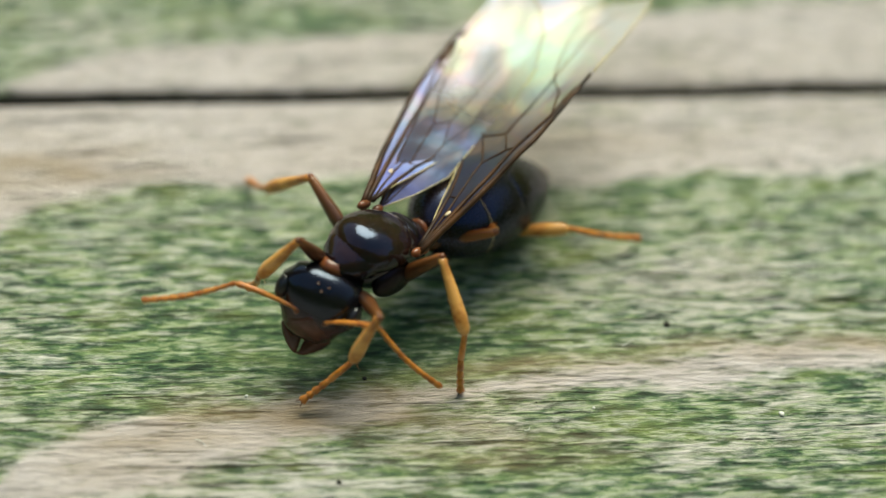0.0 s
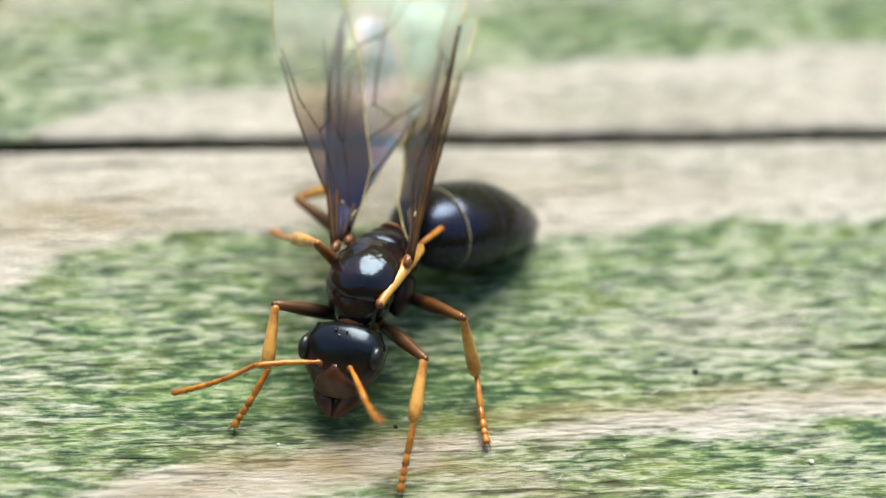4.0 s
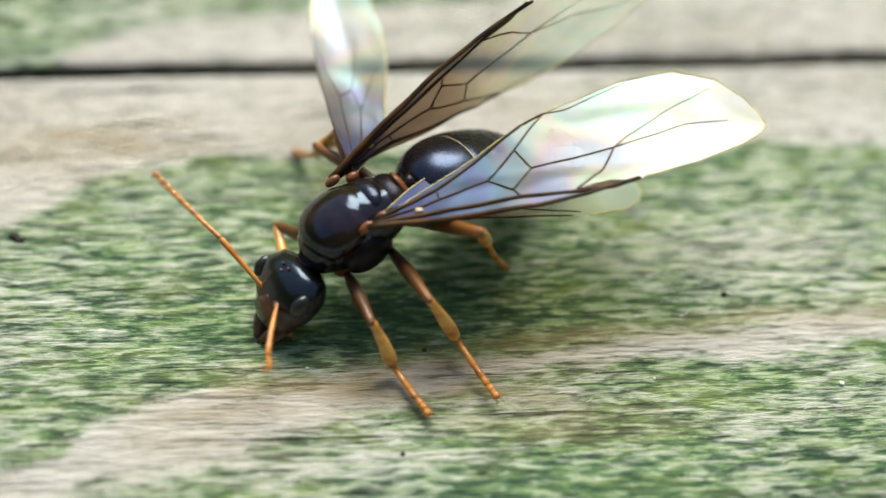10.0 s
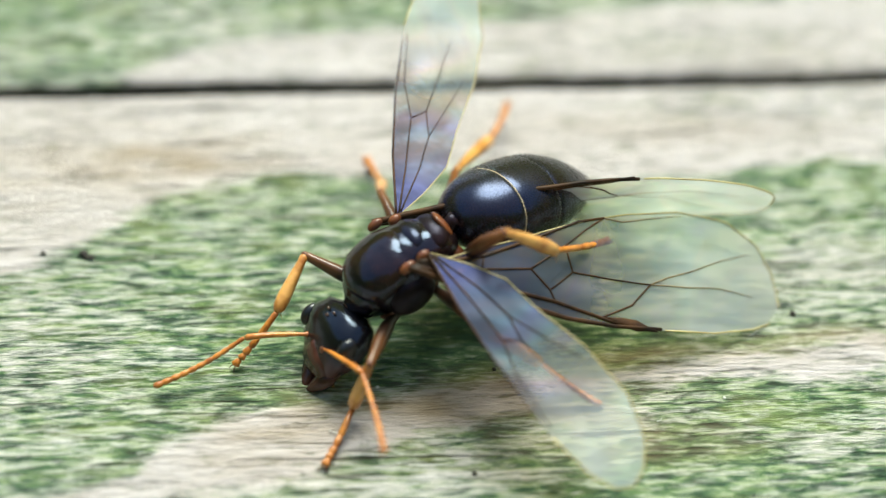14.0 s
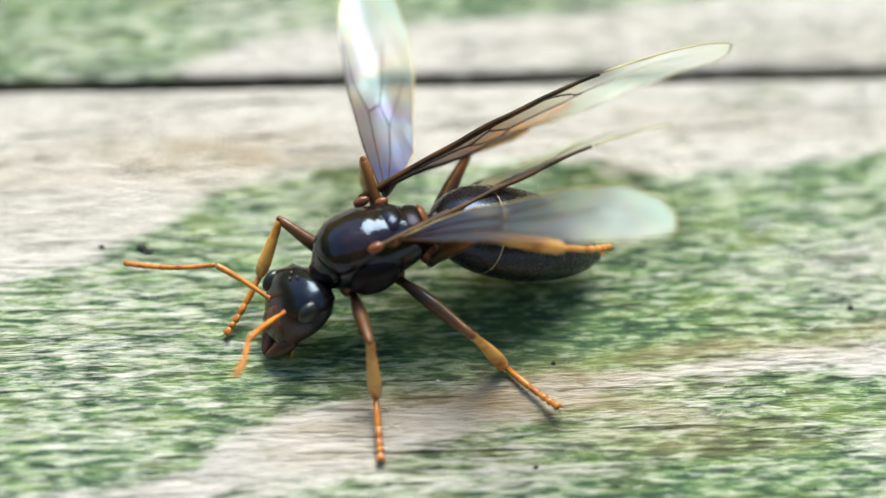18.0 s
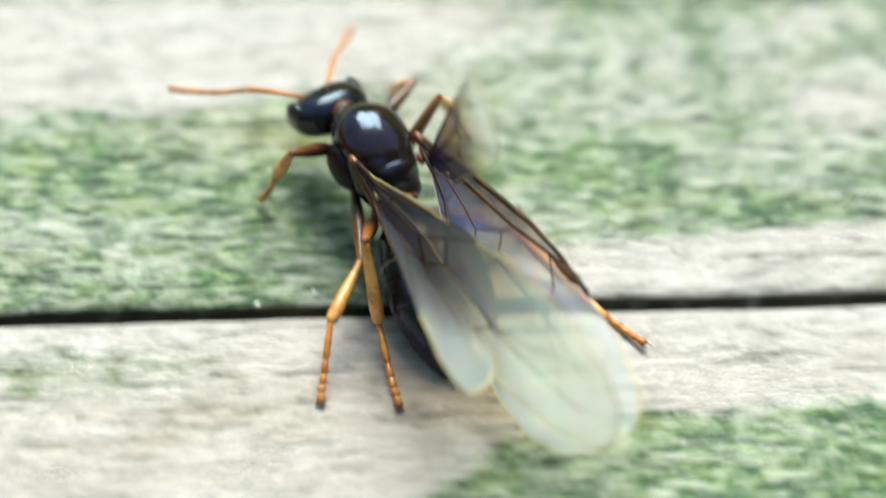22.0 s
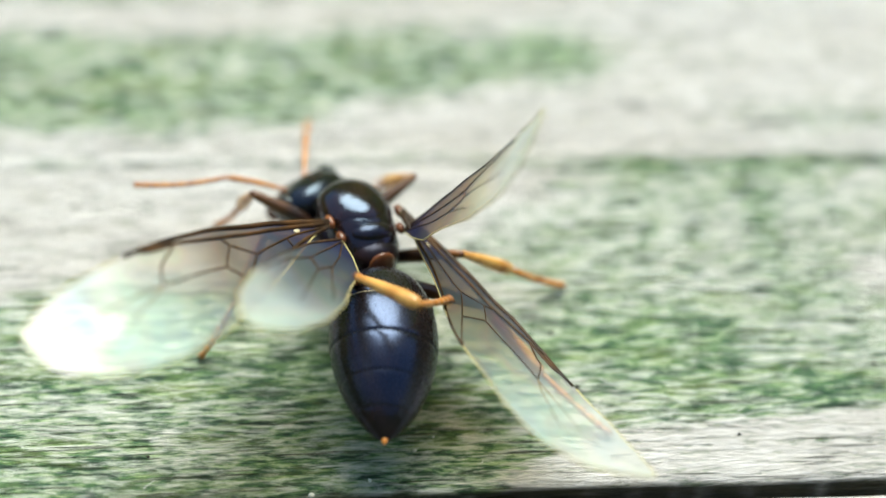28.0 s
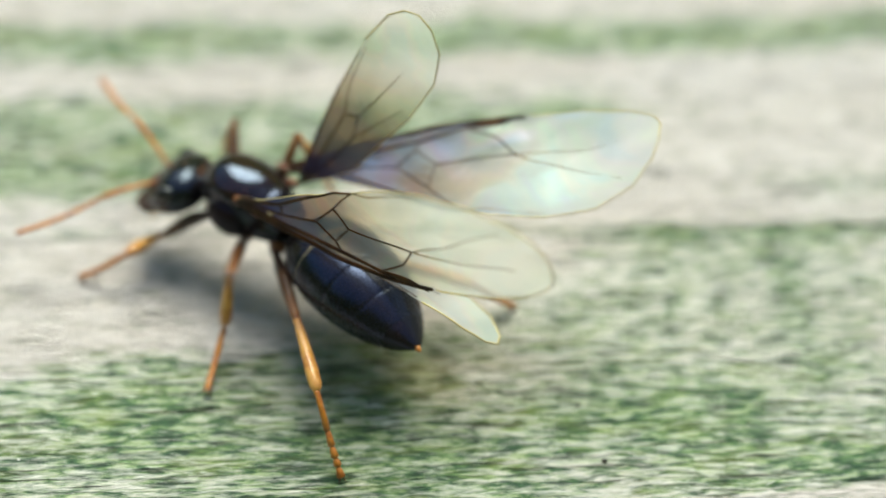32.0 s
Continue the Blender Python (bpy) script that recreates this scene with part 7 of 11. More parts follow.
    walk(tibia_mid_left, [
        (0, mm(.09, 1.56, .9, 12, 42, 92)), (.5, mm(.09, 1.59, .88, 60, 69, 107)), (1, mm(.55, 1.68, .65, 99, 73, 162)), (1.5, mm(.76, 1.65, .54, 87, 58, 156)),
        (2, mm(.73, 1.79, .43, 94, 50, 158)), (2.5, mm(.41, 2.01, .39, 107, 62, 170)), (3, mm(.29, 2.11, .32, 66, 67, 147)), (3.5, mm(.62, 2.19, -.05, 64, 81,
        116)), (4.2, mm(.55, 2.3, -.26, 4, 82, 48)), (4.8, mm(.49, 2.39, -.52, -16, 80, 30)), (5.5, mm(.76, 2.27, -.61, -26, 79, 22)), (6, mm(1.03, 2.04, -.36,
        67, 90, 131)), (6.5, mm(.42, 1.99, .41, -66, 78, 12)), (6.8, mm(-.03, 1.94, .62, -69, 54, 23)), (7, mm(-.04, 1.9, .65, -71, 54, 30)), (7.3, mm(0, 2.05,
        .49, -39, 45, 37)), (8, mm(.2, 2.33, -.04, -131, 88, -28)), (8.5, mm(-.14, 1.43, 1, -24, 62, 63)), (9, mm(.05, 1.48, .96, -43, 57, 63)), (9.5, mm(-.09,
        1.82, .74, -100, 75, 19)), (10, mm(-.28, 2.53, -.61, 132, 85, -74)), (10.5, mm(-.41, 2.51, -1.2, 134, 80, -62)), (11, mm(-.62, 2.42, -1.46, 89, 73,
        -91)), (11.5, mm(-.98, 2.1, -1.93, 30, 49, -145)), (11.75, mm(-1.91, 1.54, -1.54, 41, 63, -156)), (12, mm(-2.08, 1.23, -1.54, 27, 48, -168)), (12.25,
        mm(-1.94, 1.63, -1.23, 33, 53, -160)), (12.5, mm(-1.6, 2.05, -.98, 32, 51, -157)), (13, mm(-1.04, 2.36, -.49, 9, 58, 173)), (13.5, mm(-.74, 2.49, -.74,
        12, 70, -180)), (14, mm(-.6, 2.52, -.88, 17, 78, -174)), (14.5, mm(-.63, 2.5, -1.09, 20, 68, -169)), (15.2, mm(-.8, 2.43, -1.29, 30, 58, -149)), (15.8,
        mm(-.85, 2.34, -1.54, 48, 53, -111)), (16.5, mm(-1.15, 2.02, -1.92, 46, 55, -118)), (17, mm(-.92, 2.27, -1.64, 67, 66, -116)), (17.5, mm(-1.12, 2.19,
        -1.65, 61, 63, -118)), (18, mm(-1.22, 2.14, -1.63, 65, 70, -123)), (18.5, mm(-1.27, 2.19, -1.44, 64, 70, -122)), (19, mm(-1.34, 2.2, -1.22, 56, 70,
        -126)), (19.25, mm(-1.62, 1.63, .22, -92, 76, 25)), (19.5, mm(-1.35, 2.05, -.05, -68, 61, -4)), (19.75, mm(-1.46, 2.01, -.12, -52, 81, 51)), (20,
        mm(-1.57, 2.06, -.53, 13, 55, 150)), (20.25, mm(-2.26, .56, -.26, 2, 42, 76)), (20.5, mm(-1.17, 1.95, .29, -44, 79, 43)), (20.75, mm(-1.28, 2.06, .03,
        15, 55, 156)), (21, mm(-1.97, 1.64, -1.08, 7, -7, 146)), (21.25, mm(-2.06, .93, .11, 7, 20, 98)), (21.5, mm(-2.1, 1.15, -.13, 12, 32, 71)), (21.75,
        mm(-1.99, 1.26, 0, 10, 24, 107)), (22, mm(-2, 1.49, -.32, 9, 2, 126)), (22.25, mm(-1.43, .71, .87, 18, 47, 94)), (22.5, mm(-.53, 2.23, .22, -54, 63,
        -45)), (22.75, mm(.68, 2.01, .21, 89, 43, -167)), (23, mm(.62, 1.23, .89, -19, 33, -38)), (23.5, mm(1.3, .9, .5, -18, 13, -38)), (24, mm(.18, 1.52, .9,
        -22, 23, -41)), (24.5, mm(.04, 1.63, .87, 62, 56, -168)), (25.2, mm(.07, 1.71, .8, 37, 51, -173)), (25.8, mm(.14, 1.99, .52, 56, 66, 164)), (26.5,
        mm(.2, 1.93, .57, 25, 60, 146)), (27, mm(.15, 1.49, .93, 6, 48, 121)), (27.5, mm(.12, 1.76, .75, 8, 55, 107)), (28, mm(0, 2.24, .22, 8, 66, 122)),
        (28.25, mm(-.17, 2.29, .16, 22, 74, 139)), (28.5, mm(-.85, 2.24, .07, -55, 82, 25)), (29, mm(-1.37, 2.12, -.24, -68, 83, 18)), (29.5, mm(-1.29, 2.22,
        -.42, -98, 87, -1)), (30, mm(-1.53, 2.1, -.63, -42, 82, 50)), (30.5, mm(-1.33, 2.23, -.59, 6, 79, 111)), (31, mm(-1.67, 1.99, -.67, 8, 71, 109)),
        (31.25, mm(-1.86, 1.62, -.18, -13, 35, 27)), (31.5, mm(-1.53, 2.06, -.4, -10, 11, -13)), (31.75, mm(-1.84, 1.67, -.22, -10, 20, 13)), (32, mm(-1.04,
        2.3, -.27, 173, 83, -98))])
    walk(tarsus_mid_left, [
        (0, mm(.05, 2.77, -.2, 59, 72, 152)), (.5, mm(-.08, 2.17, -.66, -29, 66, 41)), (1, mm(.09, 1.83, -.92, -46, 59, 9)), (1.5, mm(-.03, 2.01, -.86, -37, 62,
        21)), (2, mm(-.25, 2.18, -.84, -19, 60, 43)), (2.5, mm(-.36, 2.14, -1.06, -19, 40, 44)), (3, mm(-.24, 2.46, -1.21, -29, 31, 38)), (3.5, mm(.5, 2.43,
        -1.68, -24, 18, 26)), (4.2, mm(.7, 2.46, -1.89, -23, 12, 26)), (4.8, mm(.73, 2.53, -2.14, -16, 4, 25)), (5.5, mm(1.04, 2.39, -2.23, -15, 1, 31)), (6,
        mm(1.03, 2.04, -2.01, -15, 1, 27)), (6.5, mm(.77, 2.06, -1.2, -23, 34, 43)), (6.8, mm(.85, 2.31, -.73, -4, 74, 77)), (7, mm(.79, 2.39, -.68, -35, 84,
        49)), (7.3, mm(.94, 2.75, -.67, -1, 62, 78)), (8, mm(.26, 2.3, -1.69, -20, 28, 64)), (8.5, mm(.21, 2.13, -.45, -8, 51, 73)), (9, mm(.46, 2.29, -.41,
        140, 77, -139)), (9.5, mm(.31, 1.95, -.86, -1, 51, 88)), (10, mm(-.24, 2.39, -2.26, -22, 15, 88)), (10.5, mm(-.28, 2.25, -2.83, -23, 13, 102)), (11,
        mm(-.63, 1.95, -3.04, -18, 6, 112)), (11.5, mm(-1.86, 1.49, -3.18, -26, 9, 96)), (11.75, mm(-2.6, 1.23, -3, -42, 14, 83)), (12, mm(-3.16, 1, -2.77, -54,
        20, 74)), (12.25, mm(-2.88, 1.29, -2.54, -49, 27, 83)), (12.5, mm(-2.56, 1.65, -2.27, -40, 38, 97)), (13, mm(-1.9, 2.48, -1.89, 3, 48, 152)), (13.5,
        mm(-1.31, 2.49, -2.29, -8, 57, 136)), (14, mm(-.94, 2.49, -2.49, -21, 64, 122)), (14.5, mm(-1.25, 2.38, -2.61, -17, 53, 128)), (15.2, mm(-1.55, 1.99,
        -2.69, -14, 37, 135)), (15.8, mm(-1.2, 1.42, -2.86, -19, 33, 133)), (16.5, mm(-1.59, 1.18, -3.28, -18, 21, 136)), (17, mm(-1.22, 1.66, -3.15, -18, 7,
        112)), (17.5, mm(-1.47, 1.52, -3.12, -19, 11, 118)), (18, mm(-1.53, 1.66, -3.18, -19, 13, 117)), (18.5, mm(-1.57, 1.72, -2.99, -19, 17, 120)), (19,
        mm(-1.68, 1.74, -2.77, -18, 21, 124)), (19.25, mm(-1.27, 1.8, -1.39, -24, 30, 95)), (19.5, mm(-.54, 1.99, -1.49, -13, 31, 82)), (19.75, mm(-1.3, 2.2,
        -1.75, -2, 17, 104)), (20, mm(-2.39, 2.53, -1.88, 6, -3, 119)), (20.25, mm(-1.97, 1.75, -1.36, 8, 0, 101)), (20.5, mm(-.95, 2.16, -1.33, 14, 21, 117)),
        (20.75, mm(-2.15, 2.44, -1.32, 11, 1, 134)), (21, mm(-3.33, 2.56, -.87, 8, -2, 148)), (21.25, mm(-2.28, 2.46, -.47, 12, 4, 130)), (21.5, mm(-1.63, 2.47,
        -1.02, 16, 16, 109)), (21.75, mm(-2.44, 2.7, -.67, 13, 17, 131)), (22, mm(-2.98, 2.82, -.38, 12, 19, 148)), (22.25, mm(-1.51, 1.84, -.34, 16, 30, 107)),
        (22.5, mm(0, 1.7, -1.24, 2, 59, 74)), (22.75, mm(-.49, 1.74, -.92, -22, 69, 69)), (23, mm(1.71, .39, -.01, -109, 45, -46)), (23.5, mm(2.57, -.09, .14,
        -19, 11, -31)), (24, mm(1.32, .53, .25, -24, 23, -40)), (24.5, mm(-.86, 1.44, -.51, 73, 56, -158)), (25.2, mm(-.97, 1.58, -.48, 58, 58, -172)), (25.8,
        mm(-.5, 2.17, -.99, 77, 76, 173)), (26.5, mm(-.48, 2.38, -.86, 32, 81, 128)), (27, mm(-.42, 2.43, -.29, -1, 63, 95)), (27.5, mm(-.16, 2.65, -.61, -2,
        66, 89)), (28, mm(-.35, 2.81, -1.28, 0, 66, 97)), (28.25, mm(-.51, 2.58, -1.42, 6, 59, 105)), (28.5, mm(-.63, 2.34, -1.56, 11, 53, 111)), (29, mm(-1.18,
        2.18, -1.88, 17, 40, 125)), (29.5, mm(-1.22, 2.22, -2.07, 15, 26, 129)), (30, mm(-1.38, 2.27, -2.26, 13, 13, 128)), (30.5, mm(-1.43, 2.52, -2.21, 12,
        11, 134)), (31, mm(-1.84, 2.5, -2.23, 10, 6, 129)), (31.25, mm(-.65, 2.24, -1.12, 17, 15, 127)), (31.5, mm(.05, 1.69, -.73, 27, 38, 113)), (31.75,
        mm(-.33, 2.02, -.78, 25, 31, 128)), (32, mm(-1.07, 2.1, -1.91, 7, 23, 114))])
    walk(femur_hind_left, [
        (0, mm(-1.05, .4, -.8, -2, -8, -177)), (.5, mm(-1.05, .4, -.8, 5, -13, 177)), (1, mm(-1.05, .4, -.8, 4, 11, 177)), (1.5, mm(-1.05, .4, -.8, 4, -10,
        173)), (2, mm(-1.05, .4, -.8, 11, -33, 147)), (2.5, mm(-1.05, .4, -.8, 17, -36, 94)), (3, mm(-1.05, .4, -.8, 7, 7, -159)), (3.5, mm(-1.05, .4, -.8, -9,
        -24, -6)), (4.2, mm(-1.05, .4, -.8, -17, -27, 7)), (4.8, mm(-1.05, .4, -.8, 7, 19, -81)), (5.5, mm(-1.05, .4, -.8, -20, -41, 63)), (6, mm(-1.05, .4,
        -.8, -20, -38, 60)), (6.5, mm(-1.05, .4, -.8, -31, -34, 84)), (6.8, mm(-1.05, .4, -.8, 4, 43, -152)), (7, mm(-1.05, .4, -.8, 1, 47, -149)), (7.3,
        mm(-1.05, .4, -.8, 4, 34, -145)), (8, mm(-1.05, .4, -.8, 14, -1, -126)), (8.5, mm(-1.05, .4, -.8, 11, -2, -116)), (9, mm(-1.05, .4, -.8, 22, -50, 81)),
        (9.5, mm(-1.05, .4, -.8, -6, -46, 78)), (10, mm(-1.05, .4, -.8, -13, -20, 113)), (10.5, mm(-1.05, .4, -.8, -20, -22, 117)), (11, mm(-1.05, .4, -.8, -13,
        -28, 115)), (11.5, mm(-1.05, .4, -.8, -7, -40, 111)), (11.75, mm(-1.05, .4, -.8, 27, -82, 70)), (12, mm(-1.05, .4, -.8, 122, -80, -15)), (12.25,
        mm(-1.05, .4, -.8, 27, -83, 79)), (12.5, mm(-1.05, .4, -.8, -12, -70, 116)), (13, mm(-1.05, .4, -.8, -23, -55, 130)), (13.5, mm(-1.05, .4, -.8, -51,
        -52, 113)), (14, mm(-1.05, .4, -.8, -48, -35, 122)), (14.5, mm(-1.05, .4, -.8, -18, -20, 138)), (15.2, mm(-1.05, .4, -.8, -11, -18, 151)), (15.8,
        mm(-1.05, .4, -.8, 5, -7, -167)), (16.5, mm(-1.05, .4, -.8, 6, -11, -159)), (17, mm(-1.05, .4, -.8, -17, -41, 153)), (17.5, mm(-1.05, .4, -.8, -6, -27,
        158)), (18, mm(-1.05, .4, -.8, -22, -35, 125)), (18.5, mm(-1.05, .4, -.8, -10, -24, 122)), (19, mm(-1.05, .4, -.8, 0, -12, 142)), (19.25, mm(-1.05, .4,
        -.8, 0, -14, 154)), (19.5, mm(-1.05, .4, -.8, 2, -10, 174)), (19.75, mm(-1.05, .4, -.8, -4, -31, 133)), (20, mm(-1.05, .4, -.8, -6, -35, 137)), (20.25,
        mm(-1.05, .4, -.8, -2, -34, 134)), (20.5, mm(-1.05, .4, -.8, 0, -26, 152)), (20.75, mm(-1.05, .4, -.8, -1, -32, 135)), (21, mm(-1.05, .4, -.8, 0, -27,
        136)), (21.25, mm(-1.05, .4, -.8, 4, -23, 144)), (21.5, mm(-1.05, .4, -.8, 3, -18, 161)), (21.75, mm(-1.05, .4, -.8, 6, -32, 142)), (22, mm(-1.05, .4,
        -.8, 11, -44, 124)), (22.25, mm(-1.05, .4, -.8, 15, -45, 96)), (22.5, mm(-1.05, .4, -.8, 12, -41, 100)), (22.75, mm(-1.05, .4, -.8, 5, -53, 106)), (23,
        mm(-1.05, .4, -.8, 5, -23, 124)), (23.5, mm(-1.05, .4, -.8, 17, -18, 174)), (24, mm(-1.05, .4, -.8, 32, -24, 147)), (24.5, mm(-1.05, .4, -.8, 24, -33,
        161)), (25.2, mm(-1.05, .4, -.8, 21, -29, 163)), (25.8, mm(-1.05, .4, -.8, 19, -21, 161)), (26.5, mm(-1.05, .4, -.8, 16, -19, 162)), (27, mm(-1.05, .4,
        -.8, 5, -33, -144)), (27.5, mm(-1.05, .4, -.8, 5, -43, -160)), (28, mm(-1.05, .4, -.8, -14, -47, 146)), (28.25, mm(-1.05, .4, -.8, -13, -45, 138)),
        (28.5, mm(-1.05, .4, -.8, -2, -26, 139)), (29, mm(-1.05, .4, -.8, 8, 15, 174)), (29.5, mm(-1.05, .4, -.8, 4, 0, 149)), (30, mm(-1.05, .4, -.8, 7, -10,
        170)), (30.5, mm(-1.05, .4, -.8, 8, -22, -138)), (31, mm(-1.05, .4, -.8, 4, -34, 130)), (31.25, mm(-1.05, .4, -.8, 7, -28, 127)), (31.5, mm(-1.05, .4,
        -.8, 10, -7, 115)), (31.75, mm(-1.05, .4, -.8, 8, -13, 132)), (32, mm(-1.05, .4, -.8, 7, -5, 135))])
    walk(tibia_hind_left, [
        (0, mm(-3.42, .27, -.45, 14, -31, 121)), (.5, mm(-3.38, .52, -.25, 3, -10, 109)), (1, mm(-3.4, .51, -1.26, 0, -9, 94)), (1.5, mm(-3.4, .67, -.39, 7, 1,
        109)), (2, mm(-2.73, 1.51, .5, 15, 10, 144)), (2.5, mm(-1.18, 2.35, .59, 15, 27, 179)), (3, mm(-3.28, -.44, -1.08, -5, -6, 73)), (3.5, mm(1.14, .19,
        .16, 7, -5, 165)), (4.2, mm(1.08, .67, .27, 8, 4, 174)), (4.8, mm(-.71, -1.85, -1.57, -4, 10, 74)), (5.5, mm(-.22, 2.02, .77, 170, 72, -66)), (6,
        mm(-.1, 2.05, .67, -140, 69, -38)), (6.5, mm(-.84, 2.37, .55, -147, 82, 15)), (6.8, mm(-2.59, -.41, -2.45, -12, -16, 85)), (7, mm(-2.45, -.44, -2.56,
        -11, -22, 84)), (7.3, mm(-2.69, -.74, -2.13, -11, -9, 101)), (8, mm(-2.47, -1.53, -.77, -24, 32, 108)), (8.5, mm(-2.1, -1.75, -.7, -17, 16, 80)), (9,
        mm(-.8, 1.94, 1.03, -7, 52, 52)), (9.5, mm(-.7, 2.02, .93, -13, 40, 53)), (10, mm(-1.93, 2.47, .03, 29, 55, -92)), (10.5, mm(-2.07, 2.38, .09, 28, 75,
        -125)), (11, mm(-1.94, 2.32, .33, 17, 58, -97)), (11.5, mm(-1.7, 2.12, .75, 12, 21, -121)), (11.75, mm(-.93, .72, 1.58, 19, -17, -116)), (12, mm(-.67,
        .3, 1.58, 15, -11, -112)), (12.25, mm(-1, .67, 1.58, 17, -15, -109)), (12.5, mm(-1.4, 1.12, 1.46, 13, -15, -99)), (13, mm(-1.94, 1.46, 1.16, 7, 33,
        -162)), (13.5, mm(-1.62, 1.75, 1.1, 15, 57, -158)), (14, mm(-2.1, 2.06, .58, 27, 67, -140)), (14.5, mm(-2.72, 1.91, .03, 13, 61, -151)), (15.2,
        mm(-3.05, 1.5, -.05, 12, 52, -153)), (15.8, mm(-3.37, -.13, -.53, 10, 34, -161)), (16.5, mm(-3.25, -.45, -.34, 13, 33, -153)), (17, mm(-2.67, 1.23, .76,
        16, 37, -133)), (17.5, mm(-3.02, 1.21, .3, 10, 38, -154)), (18, mm(-2.17, 2.02, .57, 4, 40, -176)), (18.5, mm(-2.21, 2.26, .18, 8, 36, -159)), (19,
        mm(-2.9, 1.85, -.3, 24, 61, -137)), (19.25, mm(-3.13, 1.44, -.22, 10, 52, -158)), (19.5, mm(-3.4, .65, -.37, 6, 33, -160)), (19.75, mm(-2.46, 1.9, .44,
        6, 22, -120)), (20, mm(-2.5, 1.74, .56, -4, 6, -96)), (20.25, mm(-2.44, 1.82, .54, 0, 8, -119)), (20.5, mm(-2.96, 1.42, .23, 9, 45, -157)), (20.75,
        mm(-2.49, 1.85, .46, 8, 43, -146)), (21, mm(-2.59, 1.89, .29, 5, 54, -166)), (21.25, mm(-2.83, 1.71, .13, 3, 27, 177)), (21.5, mm(-3.21, 1.15, -.08, 2,
        12, 172)), (21.75, mm(-2.64, 1.67, .47, 5, 23, 171)), (22, mm(-2.02, 1.84, .85, 14, 48, -175)), (22.25, mm(-1.24, 2.08, .91, 13, 34, -159)), (22.5,
        mm(-1.38, 2.18, .78, 25, 46, -139)), (22.75, mm(-1.44, 1.78, 1.13, 50, 69, -171)), (23, mm(-2.29, 2.23, .14, 38, 83, 155)), (23.5, mm(-3.33, .64, -.08,
        6, 70, 89)), (24, mm(-2.89, 1.59, .18, 121, 62, -133)), (24.5, mm(-2.97, 1.05, .49, 78, 71, 175)), (25.2, mm(-3.05, 1.02, .38, 46, 63, 146)), (25.8,
        mm(-3.17, 1.15, .05, -22, 54, 12)), (26.5, mm(-3.2, 1.1, 0, -9, 37, 35)), (27, mm(-2.68, -.77, .52, 0, 35, 31)), (27.5, mm(-2.7, -.21, .84, -27, 73,
        -41)), (28, mm(-2.41, 1.32, .95, 17, -24, -167)), (28.25, mm(-2.32, 1.53, .89, 12, -15, -168)), (28.5, mm(-2.68, 1.81, .26, 3, 3, -137)), (29, mm(-3.36,
        .63, -1.43, 10, 22, -130)), (29.5, mm(-3.1, 1.65, -.8, 3, 35, -139)), (30, mm(-3.38, .81, -.37, -20, 61, -136)), (30.5, mm(-2.71, -1.08, .09, -2, 37,
        120)), (31, mm(-2.34, 1.92, .54, 16, 70, -178)), (31.25, mm(-2.32, 2.1, .33, 9, 52, 171)), (31.5, mm(-2.06, 2.56, -.5, 7, 17, 170)), (31.75, mm(-2.6,
        2.15, -.24, 5, 21, 150)), (32, mm(-2.74, 2.09, -.61, 3, 8, 139))])
